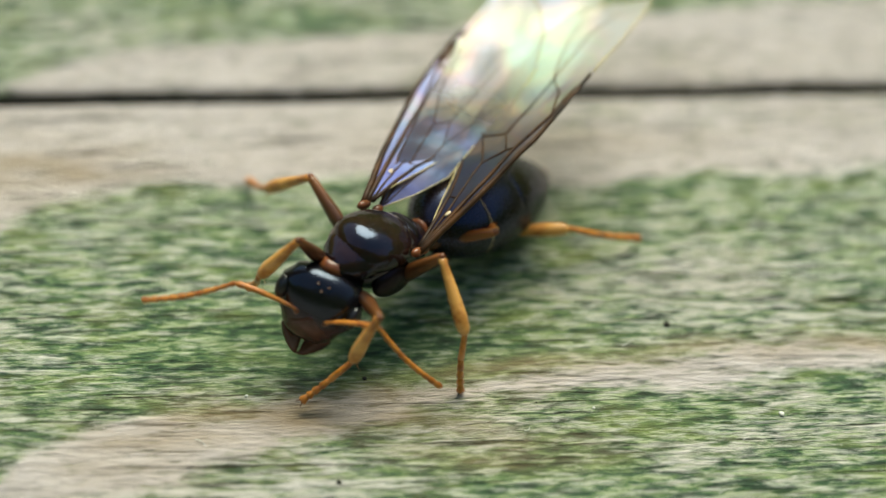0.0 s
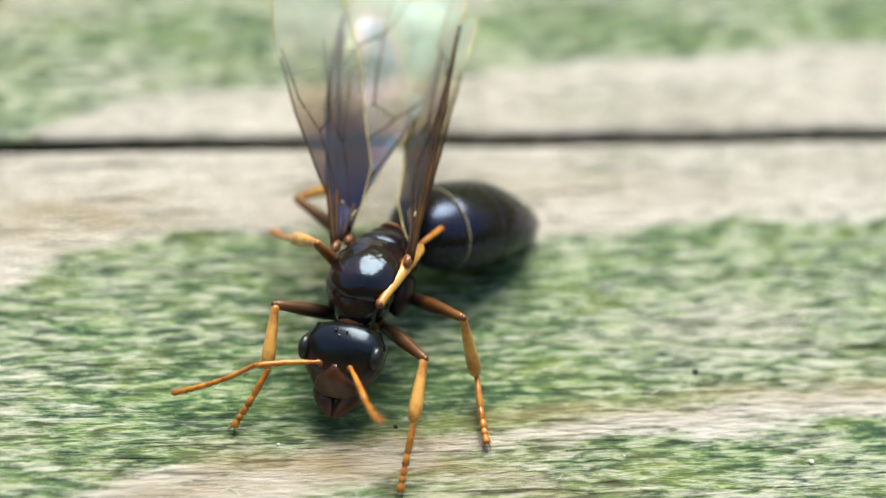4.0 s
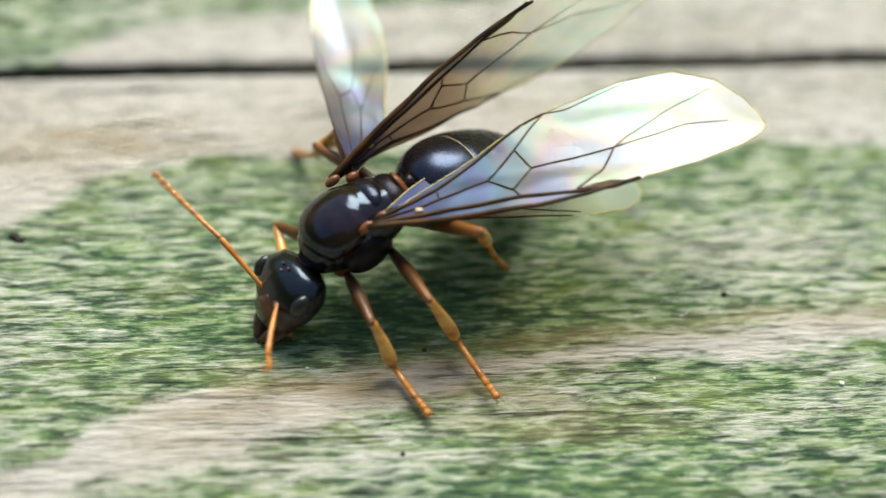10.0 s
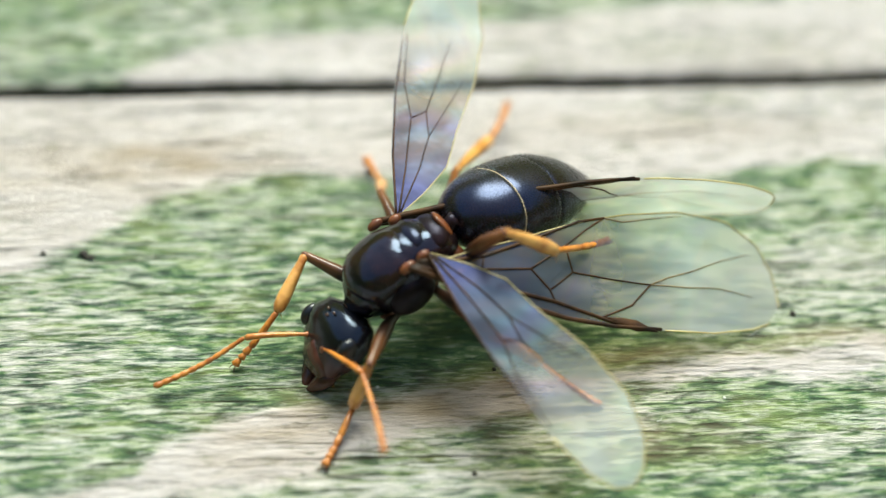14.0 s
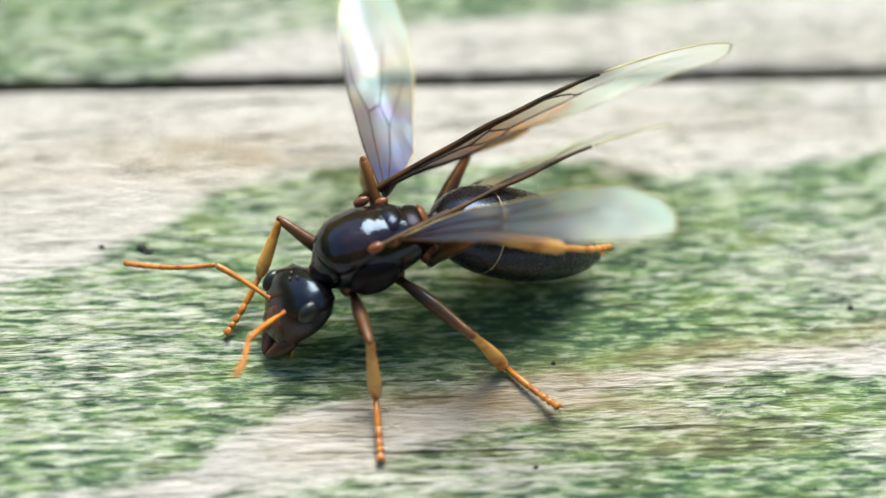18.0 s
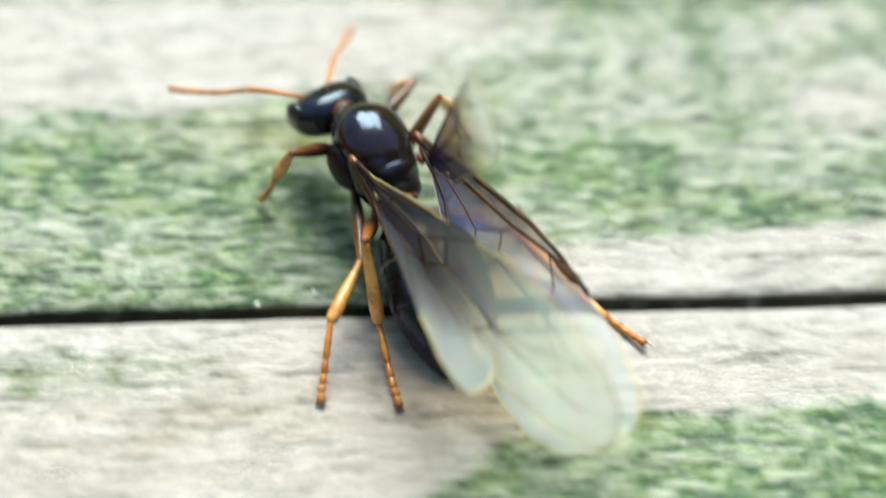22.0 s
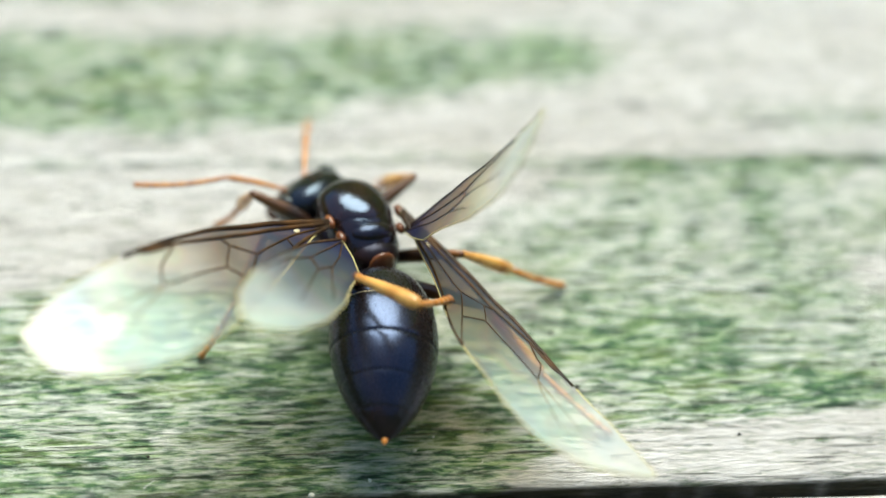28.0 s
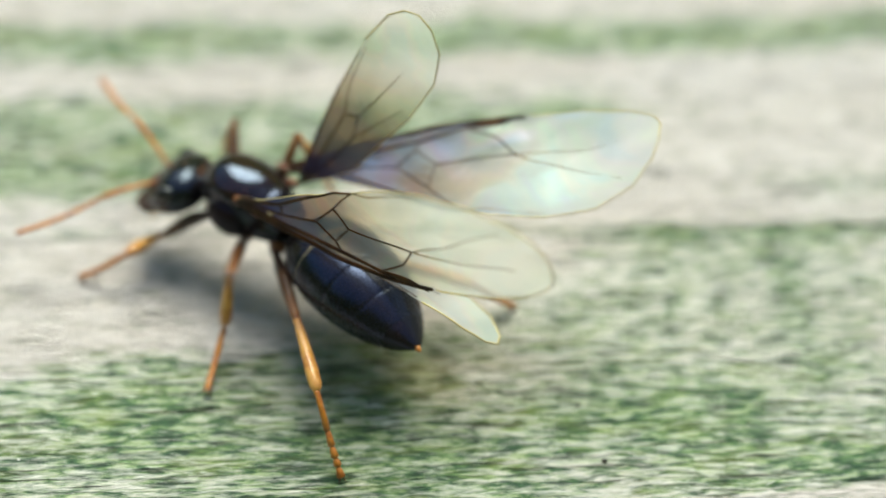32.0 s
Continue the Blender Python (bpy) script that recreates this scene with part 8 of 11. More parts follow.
    walk(tarsus_hind_left, [
        (0, mm(-4.27, 1.7, .56, 5, 4, 154)), (.5, mm(-4, 2.34, .1, 9, 27, 149)), (1, mm(-3.55, 2.43, -.98, 9, 30, 136)), (1.5, mm(-4.04, 2.52, -.42, 5, 12,
        121)), (2, mm(-4.28, 2.64, .16, 5, -6, 114)), (2.5, mm(-2.91, 2.39, -.3, 3, -1, 138)), (3, mm(-2.7, 1.41, -.86, 7, 27, 112)), (3.5, mm(-.74, .7, .32, 6,
        11, 167)), (4.2, mm(-.86, .86, .14, 9, 15, 168)), (4.8, mm(-.17, -.01, -1.91, 6, 14, 122)), (5.5, mm(.02, 1.48, -1.09, 73, 50, 174)), (6, mm(.46, 1.62,
        -1.13, 92, 58, 177)), (6.5, mm(-.58, 2.44, -1.38, 53, 41, -157)), (6.8, mm(-2.44, 1.45, -1.9, 62, 70, -179)), (7, mm(-2.27, 1.35, -1.82, 56, 70, -165)),
        (7.3, mm(-3.07, 1.15, -1.83, 53, 65, -163)), (8, mm(-2.99, .04, -1.8, 46, 55, -165)), (8.5, mm(-1.77, .09, -1.24, 3, 36, 122)), (9, mm(-.07, 2.87, -.5,
        98, 66, -173)), (9.5, mm(.2, 3.21, -.33, 44, 89, 115)), (10, mm(-1.97, 1.35, -1.57, 77, 70, -95)), (10.5, mm(-2.35, 1.98, -1.8, 155, 81, -40)), (11,
        mm(-2.06, 1.29, -1.33, 40, 63, -112)), (11.5, mm(-2.63, .55, .06, 10, 7, -90)), (11.75, mm(-1.74, -.96, 2.14, 8, 4, -89)), (12, mm(-1.38, -1.47, 1.95,
        6, 1, -96)), (12.25, mm(-1.61, -1.11, 2.1, 6, 3, -93)), (12.5, mm(-1.69, -.74, 1.97, 5, 4, -90)), (13, mm(-3.49, .97, .1, 7, 24, -153)), (13.5,
        mm(-2.61, 1.35, -.53, 16, 46, -158)), (14, mm(-2.69, 1.57, -1.2, 27, 50, -143)), (14.5, mm(-3.55, 1.45, -1.67, 21, 49, -146)), (15.2, mm(-4.11, .95,
        -1.59, 16, 50, -148)), (15.8, mm(-4.91, -.65, -1.61, 5, 45, -177)), (16.5, mm(-4.71, -1.18, -1.4, 2, 45, -179)), (17, mm(-3.73, .08, -.41, -3, 54,
        -167)), (17.5, mm(-4.41, .54, -.89, 16, 39, -135)), (18, mm(-3.67, 1.92, -.68, 35, 44, -129)), (18.5, mm(-3.67, 1.69, -.98, 26, 45, -137)), (19,
        mm(-3.58, 1.21, -2.02, 18, 50, -143)), (19.25, mm(-4.24, 1, -1.76, 8, 48, -155)), (19.5, mm(-4.93, .07, -1.43, -4, 37, 168)), (19.75, mm(-3.35, .33,
        -.29, -9, 26, 179)), (20, mm(-2.72, -.19, .34, -34, 53, 127)), (20.25, mm(-3.38, .14, .27, -16, 32, 135)), (20.5, mm(-4.22, .88, -1.15, 1, -5, 167)),
        (20.75, mm(-3.67, 1.06, -.87, 2, -15, 168)), (21, mm(-3.69, 1.61, -1.29, 2, -19, 163)), (21.25, mm(-4.56, 1.81, -.76, 2, -22, 165)), (21.5, mm(-5.1,
        1.41, -.47, 5, -16, 152)), (21.75, mm(-4.41, 1.94, -.3, 4, -21, 165)), (22, mm(-3.33, 1.74, -.59, 3, -4, 161)), (22.25, mm(-2.74, 1.5, -.19, 3, -9,
        157)), (22.5, mm(-2.4, 1.3, -.63, 6, -9, 156)), (22.75, mm(-2.13, 1.66, -.69, 18, -7, 133)), (23, mm(-2.49, 2.32, -1.8, 22, -8, 126)), (23.5, mm(-3.31,
        1.33, -1.9, 22, 8, 126)), (24, mm(-3.53, .92, -1.54, 25, 3, 132)), (24.5, mm(-3.6, 1.1, -1.35, 25, 7, 120)), (25.2, mm(-3.77, 1.51, -1.37, 22, 14,
        115)), (25.8, mm(-2.05, 1.39, -1.53, 17, 27, 108)), (26.5, mm(-1.93, 2, -1.18, 10, 40, 103)), (27, mm(-1.3, .05, -.58, 2, 14, 80)), (27.5, mm(-2.28,
        -.58, -1.03, -1, 2, 52)), (28, mm(-4.14, .91, 1.72, 9, 31, -58)), (28.25, mm(-4.16, 1.14, 1.4, 7, 14, -88)), (28.5, mm(-4.1, .48, .14, 5, -3, -135)),
        (29, mm(-4.5, -.75, -2.15, 13, -38, -173)), (29.5, mm(-4.32, .6, -1.91, 10, -30, -149)), (30, mm(-4.05, .16, -2.08, 12, -24, -179)), (30.5, mm(-3.5,
        .26, -1.08, 13, 6, 153)), (31, mm(-3, 1.91, -1.3, 11, 24, 177)), (31.25, mm(-3.49, 2.29, -1.22, 11, 20, 175)), (31.5, mm(-3.89, 2.88, -1.07, 12, 22,
        168)), (31.75, mm(-4.18, 3.07, -.93, 14, 35, 155)), (32, mm(-4.19, 3.37, -.88, 17, 44, 158))])
    walk(fore_wing_right, [
        (0, mm(-.15, -.92, .45, -179, -22, -163)), (.5, mm(-.15, -.92, .45, -168, -21, -164)), (1, mm(-.15, -.92, .45, -155, -19, -167)), (1.5, mm(-.15, -.92,
        .45, -147, -37, -178)), (2, mm(-.15, -.92, .45, -139, -51, 174)), (2.5, mm(-.15, -.92, .45, -155, -39, -173)), (3, mm(-.15, -.92, .45, -166, -23,
        -165)), (3.5, mm(-.15, -.92, .45, -162, -22, -167)), (4.2, mm(-.15, -.92, .45, -148, -17, -175)), (4.8, mm(-.15, -.92, .45, -134, -10, 178)), (5.5,
        mm(-.15, -.92, .45, -122, -3, 174)), (6, mm(-.15, -.92, .45, -119, -1, 173)), (6.5, mm(-.15, -.92, .45, -134, 7, -177)), (6.8, mm(-.15, -.92, .45, -138,
        13, -168)), (7, mm(-.15, -.92, .45, -139, 17, -167)), (7.3, mm(-.15, -.92, .45, -126, 12, -167)), (8, mm(-.15, -.92, .45, -79, -6, -174)), (8.5,
        mm(-.15, -.92, .45, -91, -2, -177)), (9, mm(-.15, -.92, .45, -103, 4, 180)), (9.5, mm(-.15, -.92, .45, -90, 6, -178)), (10, mm(-.15, -.92, .45, -77, 7,
        -175)), (10.5, mm(-.15, -.92, .45, -97, 10, -167)), (11, mm(-.15, -.92, .45, -116, 15, -161)), (11.5, mm(-.15, -.92, .45, -101, 5, 175)), (11.75,
        mm(-.15, -.92, .45, -117, 13, -179)), (12, mm(-.15, -.92, .45, -129, 21, -173)), (12.25, mm(-.15, -.92, .45, -123, 15, -180)), (12.5, mm(-.15, -.92,
        .45, -110, 8, 171)), (13, mm(-.15, -.92, .45, -98, 9, 163)), (13.5, mm(-.15, -.92, .45, -80, 22, 162)), (14, mm(-.15, -.92, .45, -61, 34, 165)), (14.5,
        mm(-.15, -.92, .45, -67, 33, 166)), (15.2, mm(-.15, -.92, .45, -87, 31, 173)), (15.8, mm(-.15, -.92, .45, -108, 30, 180)), (16.5, mm(-.15, -.92, .45,
        -128, 31, -173)), (17, mm(-.15, -.92, .45, -134, 32, -172)), (17.5, mm(-.15, -.92, .45, -88, 20, -165)), (18, mm(-.15, -.92, .45, -47, 7, -169)), (18.5,
        mm(-.15, -.92, .45, -51, 3, -169)), (19, mm(-.15, -.92, .45, -54, -1, -169)), (19.25, mm(-.15, -.92, .45, -77, 2, -178)), (19.5, mm(-.15, -.92, .45,
        -128, -4, 161)), (19.75, mm(-.15, -.92, .45, -176, -24, 152)), (20, mm(-.15, -.92, .45, 159, -34, 155)), (20.25, mm(-.15, -.92, .45, 163, -30, 158)),
        (20.5, mm(-.15, -.92, .45, 170, -20, 165)), (20.75, mm(-.15, -.92, .45, 179, -12, 173)), (21, mm(-.15, -.92, .45, -177, -8, 177)), (21.25, mm(-.15,
        -.92, .45, -160, -12, 177)), (21.5, mm(-.15, -.92, .45, -142, -17, 176)), (21.75, mm(-.15, -.92, .45, -141, -18, 174)), (22, mm(-.15, -.92, .45, -139,
        -18, 173)), (22.25, mm(-.15, -.92, .45, -133, -19, 173)), (22.5, mm(-.15, -.92, .45, -121, -21, 172)), (22.75, mm(-.15, -.92, .45, -108, -23, 171)),
        (23, mm(-.15, -.92, .45, -102, -24, 170)), (23.5, mm(-.15, -.92, .45, -104, -19, 174)), (24, mm(-.15, -.92, .45, -87, -24, 168)), (24.5, mm(-.15, -.92,
        .45, -98, -24, 171)), (25.2, mm(-.15, -.92, .45, -135, -19, 179)), (25.8, mm(-.15, -.92, .45, -172, -10, -177)), (26.5, mm(-.15, -.92, .45, 154, -1,
        -179)), (27, mm(-.15, -.92, .45, 145, 1, 179)), (27.5, mm(-.15, -.92, .45, 151, 1, -176)), (28, mm(-.15, -.92, .45, 158, 0, -172)), (28.25, mm(-.15,
        -.92, .45, 162, -2, -170)), (28.5, mm(-.15, -.92, .45, 171, -7, -167)), (29, mm(-.15, -.92, .45, -176, -15, -165)), (29.5, mm(-.15, -.92, .45, -169,
        -15, -161)), (30, mm(-.15, -.92, .45, -161, -16, -157)), (30.5, mm(-.15, -.92, .45, -161, -20, -157)), (31, mm(-.15, -.92, .45, -160, -25, -157)),
        (31.25, mm(-.15, -.92, .45, -157, -28, -159)), (31.5, mm(-.15, -.92, .45, -154, -29, -163)), (31.75, mm(-.15, -.92, .45, -155, -28, -162)), (32,
        mm(-.15, -.92, .45, -156, -27, -161))])
    walk(hind_wing_right, [
        (0, mm(-.6, -.8, .32, -176, -34, -162)), (.5, mm(-.6, -.8, .32, -166, -31, -161)), (1, mm(-.6, -.8, .32, -156, -28, -158)), (1.5, mm(-.6, -.8, .32,
        -145, -47, -173)), (2, mm(-.6, -.8, .32, -119, -62, 158)), (2.5, mm(-.6, -.8, .32, -136, -60, 177)), (3, mm(-.6, -.8, .32, -154, -53, -162)), (3.5,
        mm(-.6, -.8, .32, -163, -46, -153)), (4.2, mm(-.6, -.8, .32, -169, -36, -149)), (4.8, mm(-.6, -.8, .32, -171, -30, -146)), (5.5, mm(-.6, -.8, .32, -164,
        -22, -145)), (6, mm(-.6, -.8, .32, -155, -14, -152)), (6.5, mm(-.6, -.8, .32, -144, -11, -142)), (6.8, mm(-.6, -.8, .32, -137, -10, -133)), (7, mm(-.6,
        -.8, .32, -132, -9, -132)), (7.3, mm(-.6, -.8, .32, -130, -3, -138)), (8, mm(-.6, -.8, .32, -131, -16, -125)), (8.5, mm(-.6, -.8, .32, -140, -7, -126)),
        (9, mm(-.6, -.8, .32, -151, 2, -131)), (9.5, mm(-.6, -.8, .32, -144, 4, -128)), (10, mm(-.6, -.8, .32, -137, 2, -113)), (10.5, mm(-.6, -.8, .32, -134,
        1, -110)), (11, mm(-.6, -.8, .32, -136, -5, -111)), (11.5, mm(-.6, -.8, .32, -144, -14, -116)), (11.75, mm(-.6, -.8, .32, -147, -17, -118)), (12,
        mm(-.6, -.8, .32, -150, -21, -120)), (12.25, mm(-.6, -.8, .32, -151, -23, -124)), (12.5, mm(-.6, -.8, .32, -152, -26, -127)), (13, mm(-.6, -.8, .32,
        -153, -29, -132)), (13.5, mm(-.6, -.8, .32, -142, -15, -137)), (14, mm(-.6, -.8, .32, -134, -7, -135)), (14.5, mm(-.6, -.8, .32, -133, -11, -134)),
        (15.2, mm(-.6, -.8, .32, -133, -13, -130)), (15.8, mm(-.6, -.8, .32, -134, -14, -123)), (16.5, mm(-.6, -.8, .32, -135, -14, -113)), (17, mm(-.6, -.8,
        .32, -134, -11, -104)), (17.5, mm(-.6, -.8, .32, -136, -14, -102)), (18, mm(-.6, -.8, .32, -137, -16, -103)), (18.5, mm(-.6, -.8, .32, -142, -16,
        -104)), (19, mm(-.6, -.8, .32, -145, -15, -105)), (19.25, mm(-.6, -.8, .32, -148, -13, -104)), (19.5, mm(-.6, -.8, .32, -149, -8, -103)), (19.75,
        mm(-.6, -.8, .32, -150, -1, -102)), (20, mm(-.6, -.8, .32, -148, 6, -101)), (20.25, mm(-.6, -.8, .32, -150, -8, -108)), (20.5, mm(-.6, -.8, .32, -148,
        -39, -125)), (20.75, mm(-.6, -.8, .32, -120, -67, -165)), (21, mm(-.6, -.8, .32, -81, -71, 152)), (21.25, mm(-.6, -.8, .32, -63, -73, 136)), (21.5,
        mm(-.6, -.8, .32, -47, -72, 122)), (21.75, mm(-.6, -.8, .32, -43, -71, 121)), (22, mm(-.6, -.8, .32, -49, -70, 129)), (22.25, mm(-.6, -.8, .32, -65,
        -61, 146)), (22.5, mm(-.6, -.8, .32, -69, -52, 153)), (22.75, mm(-.6, -.8, .32, -70, -59, 153)), (23, mm(-.6, -.8, .32, -78, -68, 158)), (23.5, mm(-.6,
        -.8, .32, -110, -69, -174)), (24, mm(-.6, -.8, .32, -104, -69, 177)), (24.5, mm(-.6, -.8, .32, -108, -68, 179)), (25.2, mm(-.6, -.8, .32, -122, -66,
        -175)), (25.8, mm(-.6, -.8, .32, -134, -64, -171)), (26.5, mm(-.6, -.8, .32, -145, -61, -169)), (27, mm(-.6, -.8, .32, -147, -60, -168)), (27.5, mm(-.6,
        -.8, .32, -138, -63, -176)), (28, mm(-.6, -.8, .32, -139, -60, -172)), (28.25, mm(-.6, -.8, .32, -128, -66, 179)), (28.5, mm(-.6, -.8, .32, -112, -69,
        164)), (29, mm(-.6, -.8, .32, -100, -74, 158)), (29.5, mm(-.6, -.8, .32, -94, -70, 162)), (30, mm(-.6, -.8, .32, -89, -67, 166)), (30.5, mm(-.6, -.8,
        .32, -94, -69, 171)), (31, mm(-.6, -.8, .32, -98, -71, 175)), (31.25, mm(-.6, -.8, .32, -92, -73, 173)), (31.5, mm(-.6, -.8, .32, -84, -75, 168)),
        (31.75, mm(-.6, -.8, .32, -84, -73, 172)), (32, mm(-.6, -.8, .32, -83, -71, 175))])
    walk(scape_right, [
        (0, mm(2.07, .05, -1.05, 1, -1, -57)), (.5, mm(2.28, .09, -.72, 2, -5, -57)), (1, mm(2.37, .05, -.26, -4, -23, -33)), (1.5, mm(2.37, .07, -.32, 1, -1,
        -34)), (2, mm(2.36, .08, -.44, -2, 19, -36)), (2.5, mm(2.37, .01, -.37, 1, 6, -54)), (3, mm(2.37, -.09, -.33, 3, 0, -83)), (3.5, mm(2.32, -.31, -.41, 0,
        6, -76)), (4.2, mm(2.33, -.27, -.44, -3, -22, -55)), (4.8, mm(2.34, -.19, -.47, -4, -28, -55)), (5.5, mm(2.35, -.09, -.5, -5, -32, -54)), (6, mm(2.36,
        .03, -.46, -6, -41, -38)), (6.5, mm(2.37, -.07, -.4, -6, -35, -45)), (6.8, mm(2.36, -.13, -.38, 0, 4, -70)), (7, mm(2.36, -.16, -.37, 0, 9, -73)), (7.3,
        mm(2.37, -.05, -.39, 1, -12, -72)), (8, mm(2.35, .05, -.52, -3, -23, -36)), (8.5, mm(2.34, 0, -.56, -4, -32, -44)), (9, mm(2.33, -.07, -.59, -3, -37,
        -57)), (9.5, mm(2.34, -.19, -.49, 3, -56, -27)), (10, mm(2.35, -.21, -.2, 4, -47, -85)), (10.5, mm(2.33, -.21, -.08, 0, -43, -35)), (11, mm(2.34, -.19,
        -.08, 6, -51, -59)), (11.5, mm(2.33, -.31, -.25, 5, -56, -63)), (11.75, mm(2.34, -.26, -.3, -1, -58, -51)), (12, mm(2.35, -.19, -.35, -9, -58, -35)),
        (12.25, mm(2.35, -.22, -.34, -5, -53, -40)), (12.5, mm(2.34, -.25, -.33, -1, -48, -45)), (13, mm(2.34, -.23, -.44, 5, -49, -65)), (13.5, mm(2.34, -.25,
        -.37, 2, -68, 17)), (14, mm(2.34, -.18, -.15, 2, -32, -22)), (14.5, mm(2.35, -.17, -.18, 3, -35, -27)), (15.2, mm(2.36, -.09, -.24, 1, -46, -40)),
        (15.8, mm(2.37, .02, -.29, 3, -54, -67)), (16.5, mm(2.37, .1, -.33, 5, -50, -82)), (17, mm(2.36, .09, -.17, -11, -80, 58)), (17.5, mm(2.36, .15, -.3, 5,
        -35, -13)), (18, mm(2.37, .08, -.29, -2, -46, -37)), (18.5, mm(2.37, -.08, -.29, -2, -37, -46)), (19, mm(2.36, -.21, -.31, 0, -19, -55)), (19.25,
        mm(2.37, -.11, -.39, 0, -36, -65)), (19.5, mm(2.36, -.01, -.47, 3, -49, -79)), (19.75, mm(2.34, -.09, -.56, 1, -23, -67)), (20, mm(2.29, -.23, -.63, 0,
        3, -66)), (20.25, mm(2.26, -.36, -.63, 0, -16, -80)), (20.5, mm(2.23, -.42, -.64, -4, -25, -87)), (20.75, mm(2.27, -.37, -.59, 0, -8, -83)), (21,
        mm(2.31, -.27, -.54, 0, 16, -71)), (21.25, mm(2.31, -.21, -.59, 0, 17, -60)), (21.5, mm(2.3, -.15, -.65, -1, 19, -51)), (21.75, mm(2.27, -.19, -.72, -2,
        23, -47)), (22, mm(2.23, -.24, -.77, -4, 26, -46)), (22.25, mm(2.2, -.34, -.77, -3, 28, -46)), (22.5, mm(2.17, -.43, -.77, -3, 30, -50)), (22.75,
        mm(2.25, -.29, -.72, -3, 30, -58)), (23, mm(2.31, -.1, -.64, -2, 29, -60)), (23.5, mm(2.36, .04, -.49, 0, 10, -40)), (24, mm(2.33, -.06, -.6, -16, -50,
        -11)), (24.5, mm(2.31, -.04, -.65, 0, 9, -33)), (25.2, mm(2.29, .18, -.67, 0, 10, -33)), (25.8, mm(2.21, .45, -.67, 0, 4, -31)), (26.5, mm(2.11, .61,
        -.62, 1, -4, -31)), (27, mm(2.33, .13, -.54, 13, -60, -33)), (27.5, mm(2.35, .11, -.48, 2, -21, -38)), (28, mm(2.32, .21, -.53, 0, -7, -24)), (28.25,
        mm(2.32, .09, -.62, 0, -11, -60)), (28.5, mm(2.3, -.06, -.7, 8, -36, -118)), (29, mm(2.32, .05, -.64, 15, -49, -114)), (29.5, mm(2.33, -.04, -.58, -4,
        -15, -68)), (30, mm(2.33, -.12, -.57, -2, -15, -65)), (30.5, mm(2.35, -.12, -.52, -3, -19, -66)), (31, mm(2.35, -.12, -.5, 10, -49, -92)), (31.25,
        mm(2.32, -.06, -.63, 0, 3, -48)), (31.5, mm(2.28, -.01, -.74, -3, 45, -29)), (31.75, mm(2.32, -.02, -.66, 0, 7, -11)), (32, mm(2.34, -.04, -.56, 5, -25,
        -9))])
